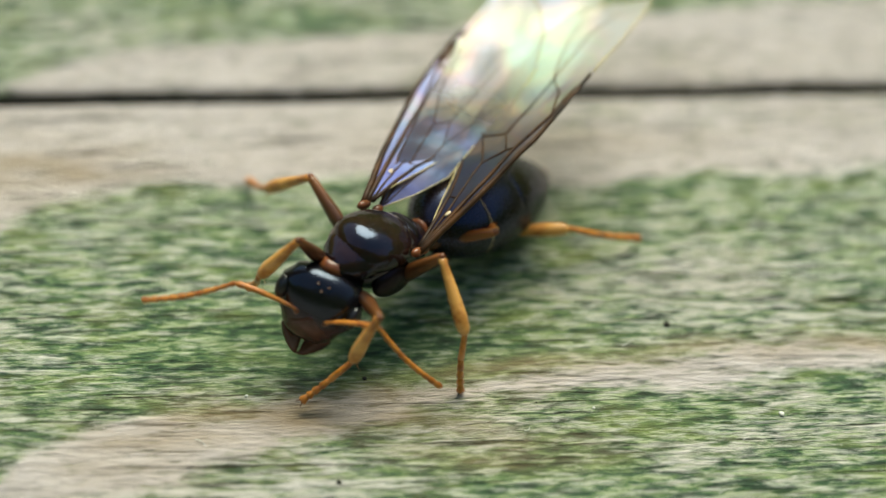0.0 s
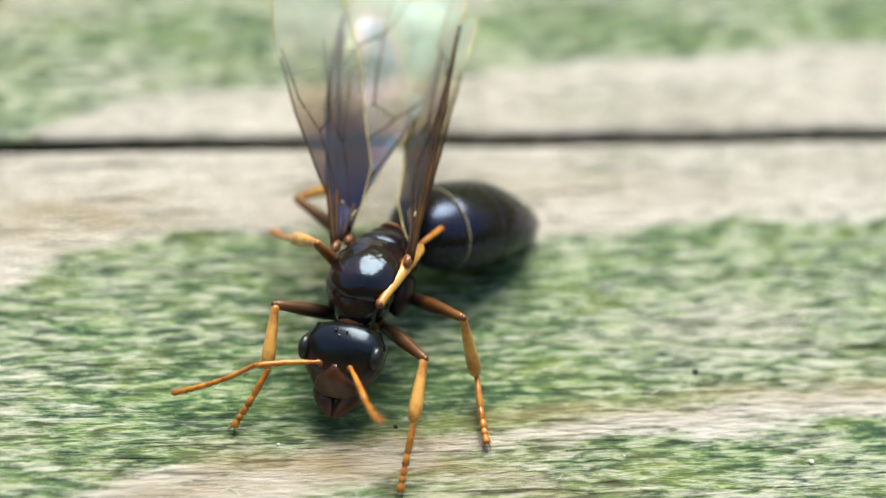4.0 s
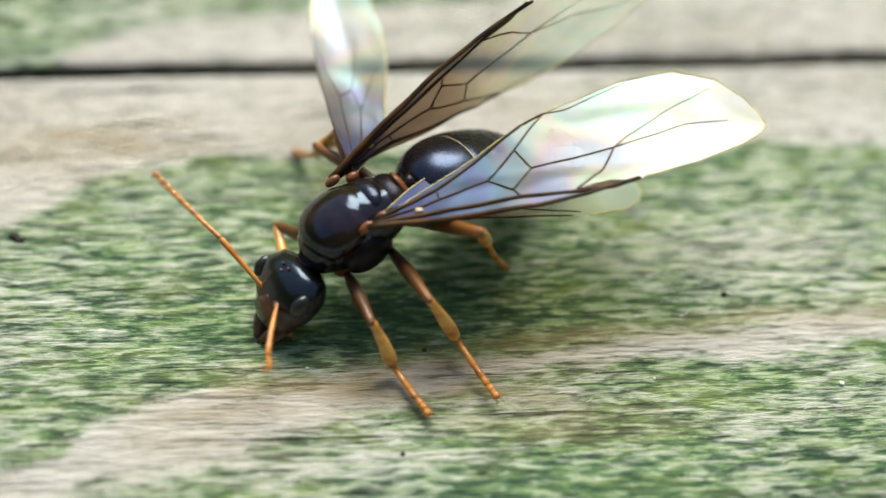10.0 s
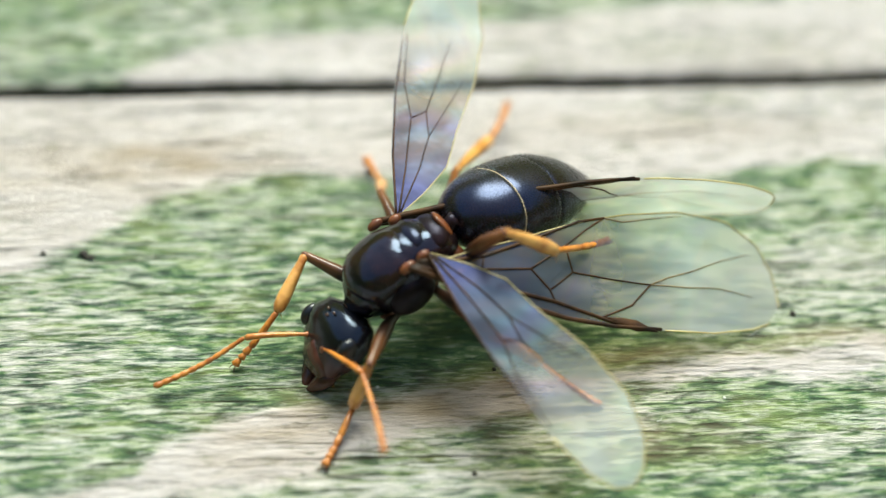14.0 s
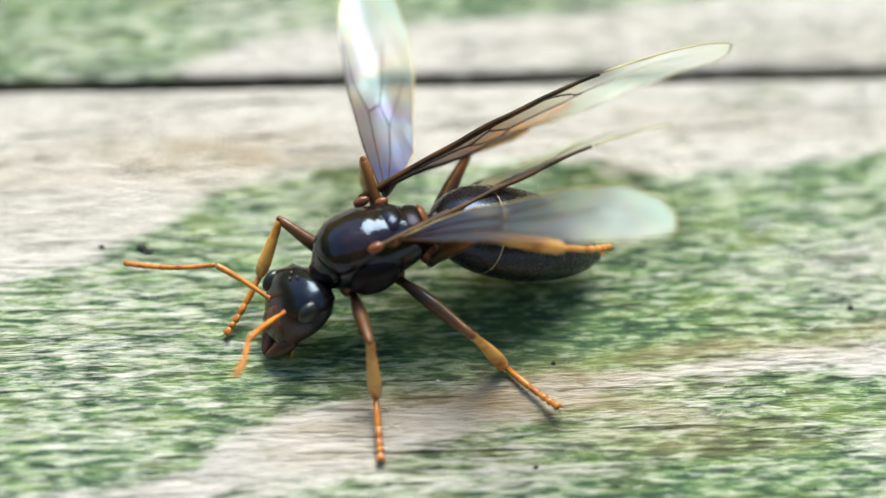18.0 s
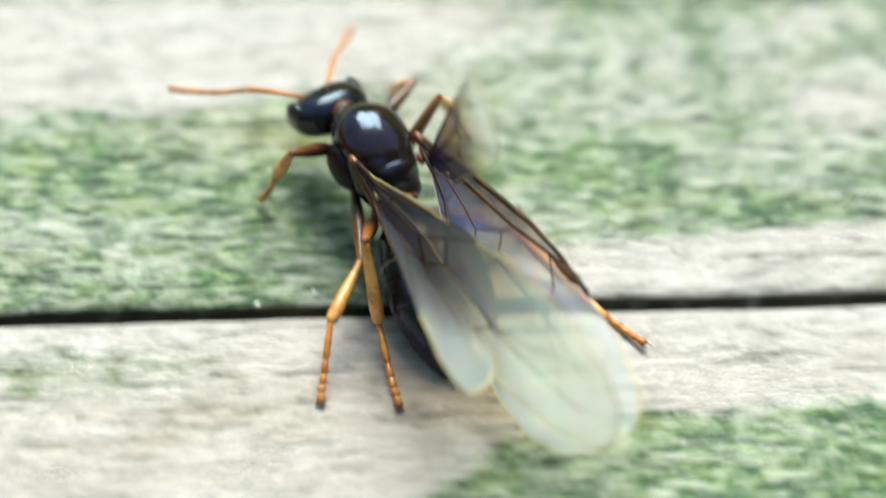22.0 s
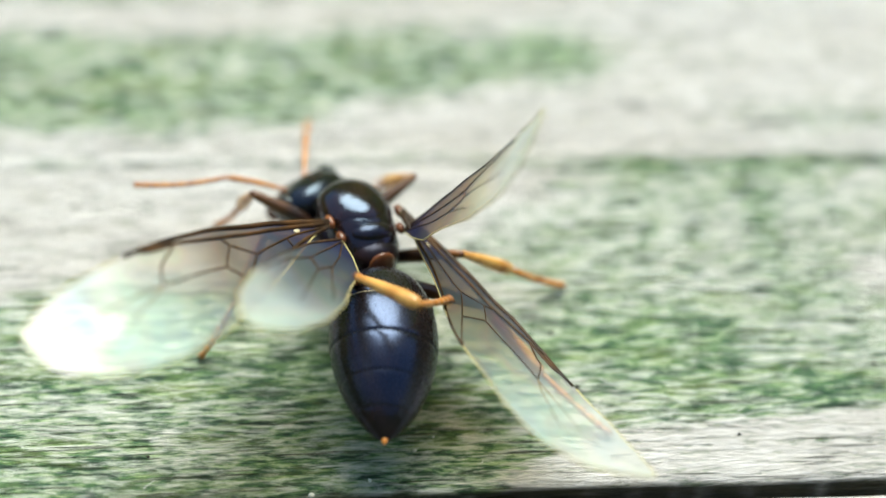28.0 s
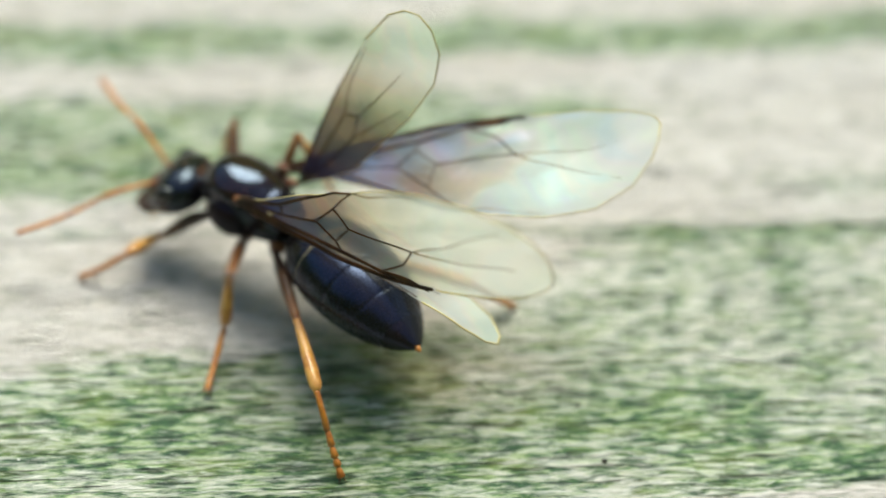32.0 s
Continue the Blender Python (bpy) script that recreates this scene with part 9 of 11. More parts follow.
    walk(flagellum_right, [
        (0, mm(2.8, -1.09, -1.02, -7, 36, -53)), (.5, mm(3.02, -1.03, -.61, -4, 22, -28)), (1, mm(3.42, -.62, .26, -1, -14, 8)), (1.5, mm(3.49, -.69, -.29, 1,
        -5, 3)), (2, mm(3.39, -.68, -.89, -1, 12, -3)), (2.5, mm(3.15, -1.08, -.51, -1, 11, -40)), (3, mm(2.53, -1.43, -.34, 0, 3, -73)), (3.5, mm(2.65, -1.61,
        -.54, -1, 21, -68)), (4.2, mm(3.05, -1.29, .07, -1, 21, -74)), (4.8, mm(3.02, -1.17, .16, 0, 16, -81)), (5.5, mm(3.02, -1.02, .22, 2, 15, -83)), (6,
        mm(3.15, -.6, .42, 8, 32, -80)), (6.5, mm(3.13, -.85, .37, 0, 3, -59)), (6.8, mm(2.82, -1.4, -.46, 0, -31, -42)), (7, mm(2.74, -1.43, -.59, 2, -33,
        -41)), (7.3, mm(2.79, -1.3, -.11, 0, -1, -52)), (8, mm(3.35, -.68, .01, 0, 2, -30)), (8.5, mm(3.16, -.79, .16, 1, 6, -46)), (9, mm(2.92, -.97, .22, 2,
        18, -70)), (9.5, mm(3.01, -.53, .63, 8, 46, -102)), (10, mm(2.43, -1.12, .79, 1, -27, -80)), (10.5, mm(3.14, -.78, .84, -1, -19, -29)), (11, mm(2.78,
        -.92, .97, -1, -47, -47)), (11.5, mm(2.67, -.99, .87, 2, -36, -69)), (11.75, mm(2.79, -.82, .84, 0, -28, -60)), (12, mm(2.93, -.6, .8, 0, -20, -52)),
        (12.25, mm(2.98, -.74, .74, 0, -20, -53)), (12.5, mm(2.99, -.88, .67, 0, -21, -53)), (13, mm(2.71, -1.03, .58, 1, -26, -74)), (13.5, mm(2.81, -.1, .89,
        1, 18, -80)), (14, mm(3.41, -.61, .57, 0, -14, -2)), (14.5, mm(3.34, -.68, .59, 0, -9, -16)), (15.2, mm(3.08, -.69, .74, 0, -7, -38)), (15.8, mm(2.68,
        -.7, .8, 0, -12, -57)), (16.5, mm(2.48, -.75, .71, 0, -11, -67)), (17, mm(2.49, .29, 1.15, 2, 26, -73)), (17.5, mm(3.45, -.11, .47, 0, -11, -9)), (18,
        mm(3.13, -.48, .69, 0, -9, -27)), (18.5, mm(3.12, -.86, .52, 0, -2, -35)), (19, mm(3.08, -1.26, .13, 0, 0, -36)), (19.25, mm(2.82, -1.1, .4, 0, -4,
        -51)), (19.5, mm(2.52, -.87, .55, 0, -8, -67)), (19.75, mm(2.82, -1.23, -.02, 0, 8, -68)), (20, mm(2.84, -1.46, -.69, 0, 23, -72)), (20.25, mm(2.49,
        -1.64, -.26, 0, 18, -74)), (20.5, mm(2.28, -1.65, -.07, 0, 12, -72)), (20.75, mm(2.42, -1.69, -.4, 0, 24, -69)), (21, mm(2.73, -1.51, -.9, 1, 36, -65)),
        (21.25, mm(2.96, -1.33, -.98, 0, 34, -62)), (21.5, mm(3.11, -1.15, -1.09, -1, 30, -60)), (21.75, mm(3.12, -1.1, -1.24, -2, 30, -58)), (22, mm(3.08,
        -1.11, -1.37, -3, 29, -55)), (22.25, mm(3.03, -1.19, -1.41, -3, 29, -48)), (22.5, mm(2.92, -1.32, -1.44, -2, 27, -42)), (22.75, mm(2.87, -1.28, -1.4,
        -4, 38, -49)), (23, mm(2.9, -1.12, -1.3, -6, 48, -57)), (23.5, mm(3.38, -.81, -.71, 0, -2, -27)), (24, mm(3.19, -.23, .44, 0, 8, -33)), (24.5, mm(3.42,
        -.77, -.87, -3, 29, -35)), (25.2, mm(3.4, -.54, -.9, -2, 28, -30)), (25.8, mm(3.36, -.24, -.76, -1, 20, -22)), (26.5, mm(3.27, -.09, -.53, 0, 8, -13)),
        (27, mm(2.89, -.24, .63, 1, -10, -17)), (27.5, mm(3.34, -.67, 0, -2, 28, -11)), (28, mm(3.56, -.33, -.37, -3, 29, -31)), (28.25, mm(2.98, -1.06, -.36,
        -1, 16, -57)), (28.5, mm(1.78, -1.02, .08, 0, -2, -78)), (29, mm(1.96, -.75, .37, -9, -32, -75)), (29.5, mm(2.81, -1.25, -.24, 0, -5, -67)), (30,
        mm(2.89, -1.3, -.23, 0, 31, -50)), (30.5, mm(2.86, -1.29, -.07, 0, -7, -60)), (31, mm(2.32, -1, .53, -5, -36, -67)), (31.25, mm(3.21, -1.07, -.71, 0,
        -15, -45)), (31.5, mm(3.12, -.47, -1.69, 0, 17, -30)), (31.75, mm(3.63, -.27, -.83, 0, 14, -30)), (32, mm(3.54, -.23, .03, 0, 11, -31))])
    walk(femur_fore_right, [
        (0, mm(.75, -.4, -.75, -46, -39, -4)), (.5, mm(.75, -.4, -.75, -39, -52, -2)), (1, mm(.75, -.4, -.75, -15, -36, -11)), (1.5, mm(.75, -.4, -.75, -12,
        -24, -22)), (2, mm(.75, -.4, -.75, -7, -8, -11)), (2.5, mm(.75, -.4, -.75, -5, -19, -7)), (3, mm(.75, -.4, -.75, -3, -30, -8)), (3.5, mm(.75, -.4, -.75,
        -3, -37, -23)), (4.2, mm(.75, -.4, -.75, -1, -36, -56)), (4.8, mm(.75, -.4, -.75, -2, -39, -56)), (5.5, mm(.75, -.4, -.75, -4, -52, -20)), (6, mm(.75,
        -.4, -.75, -3, -52, -21)), (6.5, mm(.75, -.4, -.75, -24, -49, 20)), (6.8, mm(.75, -.4, -.75, -39, -63, 2)), (7, mm(.75, -.4, -.75, -47, -60, 16)), (7.3,
        mm(.75, -.4, -.75, -17, -48, -10)), (8, mm(.75, -.4, -.75, -26, -61, 26)), (8.5, mm(.75, -.4, -.75, -20, -61, 15)), (9, mm(.75, -.4, -.75, -14, -60,
        2)), (9.5, mm(.75, -.4, -.75, -10, -68, -13)), (10, mm(.75, -.4, -.75, 13, 1, -68)), (10.5, mm(.75, -.4, -.75, 12, -11, -59)), (11, mm(.75, -.4, -.75,
        9, -17, -65)), (11.5, mm(.75, -.4, -.75, 6, -16, -67)), (11.75, mm(.75, -.4, -.75, 5, -16, -71)), (12, mm(.75, -.4, -.75, 5, -13, -77)), (12.25, mm(.75,
        -.4, -.75, 5, -13, -80)), (12.5, mm(.75, -.4, -.75, 6, -11, -85)), (13, mm(.75, -.4, -.75, 2, -11, -88)), (13.5, mm(.75, -.4, -.75, 9, -15, -90)), (14,
        mm(.75, -.4, -.75, 9, -47, -58)), (14.5, mm(.75, -.4, -.75, 8, -49, -55)), (15.2, mm(.75, -.4, -.75, 8, -45, -54)), (15.8, mm(.75, -.4, -.75, 19, -58,
        -67)), (16.5, mm(.75, -.4, -.75, 15, -56, -54)), (17, mm(.75, -.4, -.75, 8, -50, -50)), (17.5, mm(.75, -.4, -.75, 6, -46, -41)), (18, mm(.75, -.4, -.75,
        6, -49, -44)), (18.5, mm(.75, -.4, -.75, 7, -50, -44)), (19, mm(.75, -.4, -.75, 5, -45, -43)), (19.25, mm(.75, -.4, -.75, 12, -60, -68)), (19.5, mm(.75,
        -.4, -.75, 4, -33, -66)), (19.75, mm(.75, -.4, -.75, -3, -10, 40)), (20, mm(.75, -.4, -.75, 6, -3, 97)), (20.25, mm(.75, -.4, -.75, -7, -11, -7)),
        (20.5, mm(.75, -.4, -.75, -9, -11, -57)), (20.75, mm(.75, -.4, -.75, -9, 6, -54)), (21, mm(.75, -.4, -.75, -12, -7, -61)), (21.25, mm(.75, -.4, -.75,
        -13, -22, -65)), (21.5, mm(.75, -.4, -.75, -11, -11, -67)), (21.75, mm(.75, -.4, -.75, -12, -30, -65)), (22, mm(.75, -.4, -.75, -8, -14, -66)), (22.25,
        mm(.75, -.4, -.75, -13, -17, -63)), (22.5, mm(.75, -.4, -.75, -17, -16, -64)), (22.75, mm(.75, -.4, -.75, -18, -23, -60)), (23, mm(.75, -.4, -.75, -24,
        -36, -45)), (23.5, mm(.75, -.4, -.75, -30, -54, -35)), (24, mm(.75, -.4, -.75, -32, -49, -36)), (24.5, mm(.75, -.4, -.75, -29, -45, -42)), (25.2,
        mm(.75, -.4, -.75, -25, -50, -52)), (25.8, mm(.75, -.4, -.75, -14, -23, -59)), (26.5, mm(.75, -.4, -.75, -8, -20, -71)), (27, mm(.75, -.4, -.75, -3, -5,
        -71)), (27.5, mm(.75, -.4, -.75, -3, -19, -77)), (28, mm(.75, -.4, -.75, -2, -32, -77)), (28.25, mm(.75, -.4, -.75, -6, -48, -58)), (28.5, mm(.75, -.4,
        -.75, -6, -53, -61)), (29, mm(.75, -.4, -.75, -17, -65, -42)), (29.5, mm(.75, -.4, -.75, -13, -68, -47)), (30, mm(.75, -.4, -.75, -7, -60, -52)), (30.5,
        mm(.75, -.4, -.75, -8, -65, -52)), (31, mm(.75, -.4, -.75, -11, -53, -43)), (31.25, mm(.75, -.4, -.75, -20, -65, -29)), (31.5, mm(.75, -.4, -.75, -14,
        -46, -47)), (31.75, mm(.75, -.4, -.75, -20, -65, -47)), (32, mm(.75, -.4, -.75, -10, -45, -49))])
    walk(tibia_fore_right, [
        (0, mm(2.11, -.49, .35, -34, 68, -69)), (.5, mm(1.82, -.44, .63, -4, 40, -31)), (1, mm(2.14, -.67, .27, 5, 37, -35)), (1.5, mm(2.23, -.99, -.03, -10,
        61, -32)), (2, mm(2.45, -.74, -.51, -38, 70, -71)), (2.5, mm(2.39, -.6, -.18, -17, 69, -45)), (3, mm(2.25, -.62, .12, 0, 69, -18)), (3.5, mm(2.04, -.95,
        .3, 4, 58, -16)), (4.2, mm(1.55, -1.58, .27, -6, 36, 10)), (4.8, mm(1.52, -1.52, .35, -7, 30, 12)), (5.5, mm(1.77, -.76, .63, 13, 30, -7)), (6, mm(1.76,
        -.79, .62, 23, 22, -17)), (6.5, mm(1.83, -.02, .58, 8, 16, -26)), (6.8, mm(1.55, -.37, .81, -24, 23, -7)), (7, mm(1.58, -.16, .77, -32, 24, -9)), (7.3,
        mm(1.91, -.61, .55, -16, 27, 8)), (8, mm(1.51, -.03, .78, 10, 31, -6)), (8.5, mm(1.57, -.18, .78, 13, 29, -8)), (9, mm(1.63, -.37, .76, 16, 34, 0)),
        (9.5, mm(1.38, -.55, .87, -7, 36, 15)), (10, mm(1.4, -2.02, -.78, -16, 12, 70)), (10.5, mm(1.64, -1.87, -.4, -21, 16, 73)), (11, mm(1.47, -1.91, -.24,
        -17, 22, 75)), (11.5, mm(1.41, -1.94, -.26, -15, 33, 77)), (11.75, mm(1.3, -1.99, -.26, -12, 32, 80)), (12, mm(1.14, -2.06, -.34, -11, 32, 77)), (12.25,
        mm(1.03, -2.08, -.34, -11, 32, 75)), (12.5, mm(.9, -2.11, -.42, -11, 27, 71)), (13, mm(.81, -2.11, -.41, -9, 30, 66)), (13.5, mm(.75, -2.09, -.31, -16,
        21, 64)), (14, mm(1.38, -1.41, .54, -20, 9, 25)), (14.5, mm(1.4, -1.34, .57, -19, 12, 29)), (15.2, mm(1.47, -1.4, .49, -22, 19, 50)), (15.8, mm(1.11,
        -1.26, .73, -18, 14, 37)), (16.5, mm(1.33, -1.2, .69, -20, 20, 38)), (17, mm(1.48, -1.28, .59, -21, 24, 43)), (17.5, mm(1.66, -1.2, .51, -26, 30, 33)),
        (18, mm(1.58, -1.21, .57, -40, 44, 17)), (18.5, mm(1.56, -1.19, .59, -32, 41, 30)), (19, mm(1.67, -1.25, .48, -20, 33, 49)), (19.25, mm(1.08, -1.2, .77,
        -7, 28, 7)), (19.5, mm(1.34, -1.74, .21, -3, 45, -3)), (19.75, mm(2.07, .71, -.44, -9, 44, -69)), (20, mm(.55, 1.34, -.67, -11, 48, -51)), (20.25,
        mm(2.46, -.6, -.41, -14, 43, -105)), (20.5, mm(1.7, -1.83, -.42, -8, 24, -58)), (20.75, mm(1.77, -1.81, -.94, -7, 39, -46)), (21, mm(1.58, -1.92, -.55,
        0, 75, -30)), (21.25, mm(1.43, -1.87, -.1, -3, 66, -26)), (21.5, mm(1.42, -1.98, -.43, -11, 76, -28)), (21.75, mm(1.39, -1.78, .12, -16, 67, -32)), (22,
        mm(1.44, -1.95, -.32, -20, 64, -29)), (22.25, mm(1.51, -1.89, -.23, -35, 72, -51)), (22.5, mm(1.49, -1.91, -.26, -42, 68, -67)), (22.75, mm(1.57, -1.79,
        -.08, -59, 74, -77)), (23, mm(1.75, -1.39, .28, -96, 74, -111)), (23.5, mm(1.6, -1, .66, -58, 57, -81)), (24, mm(1.68, -1.08, .57, -66, 51, -88)),
        (24.5, mm(1.66, -1.23, .49, -76, 60, -92)), (25.2, mm(1.45, -1.28, .59, -84, 68, -101)), (25.8, mm(1.58, -1.78, -.06, -22, 61, -13)), (26.5, mm(1.29,
        -1.96, -.16, -9, 57, 10)), (27, mm(1.32, -2.04, -.6, 9, 52, 10)), (27.5, mm(1.13, -2.01, -.18, -6, 52, 11)), (28, mm(1.09, -1.85, .17, -18, 45, 8)),
        (28.25, mm(1.38, -1.39, .55, -23, 54, -21)), (28.5, mm(1.27, -1.33, .64, -21, 58, -22)), (29, mm(1.31, -.9, .83, -22, 63, -43)), (29.5, mm(1.21, -.89,
        .87, -17, 58, -40)), (30, mm(1.28, -1.08, .77, -20, 66, -40)), (30.5, mm(1.22, -.99, .83, -15, 63, -31)), (31, mm(1.52, -1.11, .65, -15, 64, -50)),
        (31.25, mm(1.39, -.76, .84, -16, 57, -48)), (31.5, mm(1.57, -1.29, .51, -32, 70, -55)), (31.75, mm(1.25, -.93, .84, -21, 57, -60)), (32, mm(1.56, -1.32,
        .5, -29, 67, -56))])
    walk(tarsus_fore_right, [
        (0, mm(2.29, -.97, -.91, -88, 47, -138)), (.5, mm(2.71, -.99, -.23, -52, 53, -94)), (1, mm(3.03, -1.3, -.55, -18, 40, -60)), (1.5, mm(2.79, -1.34,
        -1.21, -32, 49, -67)), (2, mm(2.6, -1.18, -1.79, -62, 61, -86)), (2.5, mm(2.73, -.93, -1.44, -33, 58, -50)), (3, mm(2.71, -.76, -1.14, -16, 40, -26)),
        (3.5, mm(2.72, -1.15, -.85, -15, 34, -38)), (4.2, mm(2.63, -1.39, -.52, -15, 36, -22)), (4.8, mm(2.66, -1.29, -.32, -15, 35, -20)), (5.5, mm(2.93, -.9,
        -.04, -13, 35, -39)), (6, mm(2.96, -1.15, .13, -5, 32, -58)), (6.5, mm(3, -.57, .21, -7, 33, -53)), (6.8, mm(2.79, -.52, .28, -22, 29, -22)), (7,
        mm(2.81, -.35, .23, -23, 23, -18)), (7.3, mm(3.1, -.45, -.06, -15, 18, -9)), (8, mm(2.66, -.15, .08, -16, 40, -28)), (8.5, mm(2.74, -.33, .13, -14, 50,
        -29)), (9, mm(2.75, -.38, .02, -7, 55, -24)), (9.5, mm(2.44, -.26, .08, -9, 55, -18)), (10, mm(1.86, -.78, -1.06, -16, 4, 60)), (10.5, mm(2.01, -.62,
        -.77, -21, 8, 65)), (11, mm(1.8, -.71, -.76, -18, 19, 65)), (11.5, mm(1.66, -.84, -.99, -14, 24, 74)), (11.75, mm(1.51, -.86, -.97, -13, 29, 71)), (12,
        mm(1.39, -.94, -1.07, -12, 28, 68)), (12.25, mm(1.33, -.97, -1.05, -12, 26, 64)), (12.5, mm(1.29, -.98, -1.04, -11, 24, 60)), (13, mm(1.29, -1.05, -1.1,
        -8, 23, 66)), (13.5, mm(1.31, -.96, -.78, -17, 22, 50)), (14, mm(2.59, -.84, .33, -16, 11, 4)), (14.5, mm(2.56, -.71, .28, -17, 21, 5)), (15.2, mm(2.29,
        -.42, .05, -22, 26, 17)), (15.8, mm(2.15, -.47, .39, -22, 29, 8)), (16.5, mm(2.33, -.41, .23, -25, 36, 4)), (17, mm(2.37, -.43, .05, -24, 35, 9)),
        (17.5, mm(2.65, -.57, -.15, -15, 26, 29)), (18, mm(2.5, -.94, -.37, -10, 20, 34)), (18.5, mm(2.44, -.68, -.3, -15, 27, 26)), (19, mm(2.41, -.39, -.24,
        -21, 38, 18)), (19.25, mm(2.26, -1.05, .14, -11, 41, -10)), (19.5, mm(2.3, -1.79, -.75, -5, 39, -27)), (19.75, mm(2.42, -.19, -1.38, -4, 36, -77)), (20,
        mm(1.11, .63, -1.67, -9, 38, -45)), (20.25, mm(2.2, -1.56, -1.33, -9, 30, -86)), (20.5, mm(2.34, -2.88, -.98, -9, 22, -61)), (20.75, mm(2.49, -2.56,
        -1.8, -10, 37, -57)), (21, mm(1.87, -2.09, -1.85, -11, 51, -50)), (21.25, mm(1.93, -2.12, -1.33, -14, 53, -52)), (21.5, mm(1.72, -2.14, -1.74, -16, 53,
        -52)), (21.75, mm(1.84, -2.06, -1.12, -20, 55, -51)), (22, mm(1.95, -2.23, -1.53, -23, 57, -48)), (22.25, mm(1.77, -2.22, -1.52, -34, 61, -65)), (22.5,
        mm(1.69, -2.36, -1.51, -33, 55, -69)), (22.75, mm(1.65, -2.16, -1.37, -46, 61, -83)), (23, mm(1.62, -1.73, -1.02, -66, 63, -115)), (23.5, mm(1.71,
        -1.72, -.48, -40, 49, -90)), (24, mm(1.7, -1.93, -.48, -54, 48, -104)), (24.5, mm(1.64, -1.9, -.68, -57, 52, -105)), (25.2, mm(1.35, -1.78, -.66, -45,
        55, -102)), (25.8, mm(2.23, -1.93, -1.24, -24, 44, -36)), (26.5, mm(2.01, -1.83, -1.29, -18, 34, -32)), (27, mm(2.14, -1.89, -1.66, -5, 41, -27)),
        (27.5, mm(1.95, -1.86, -1.24, -10, 36, -31)), (28, mm(2.03, -1.72, -.78, -16, 40, -29)), (28.25, mm(2.13, -1.68, -.54, -18, 51, -36)), (28.5, mm(1.94,
        -1.6, -.5, -16, 50, -41)), (29, mm(1.75, -1.31, -.38, -16, 59, -61)), (29.5, mm(1.75, -1.35, -.28, -17, 59, -62)), (30, mm(1.71, -1.44, -.46, -16, 61,
        -62)), (30.5, mm(1.73, -1.3, -.38, -12, 57, -54)), (31, mm(1.9, -1.56, -.57, -20, 70, -65)), (31.25, mm(1.87, -1.31, -.3, -24, 65, -64)), (31.5,
        mm(1.83, -1.66, -.76, -35, 69, -82)), (31.75, mm(1.62, -1.57, -.29, -25, 63, -77)), (32, mm(1.85, -1.76, -.75, -32, 69, -79))])
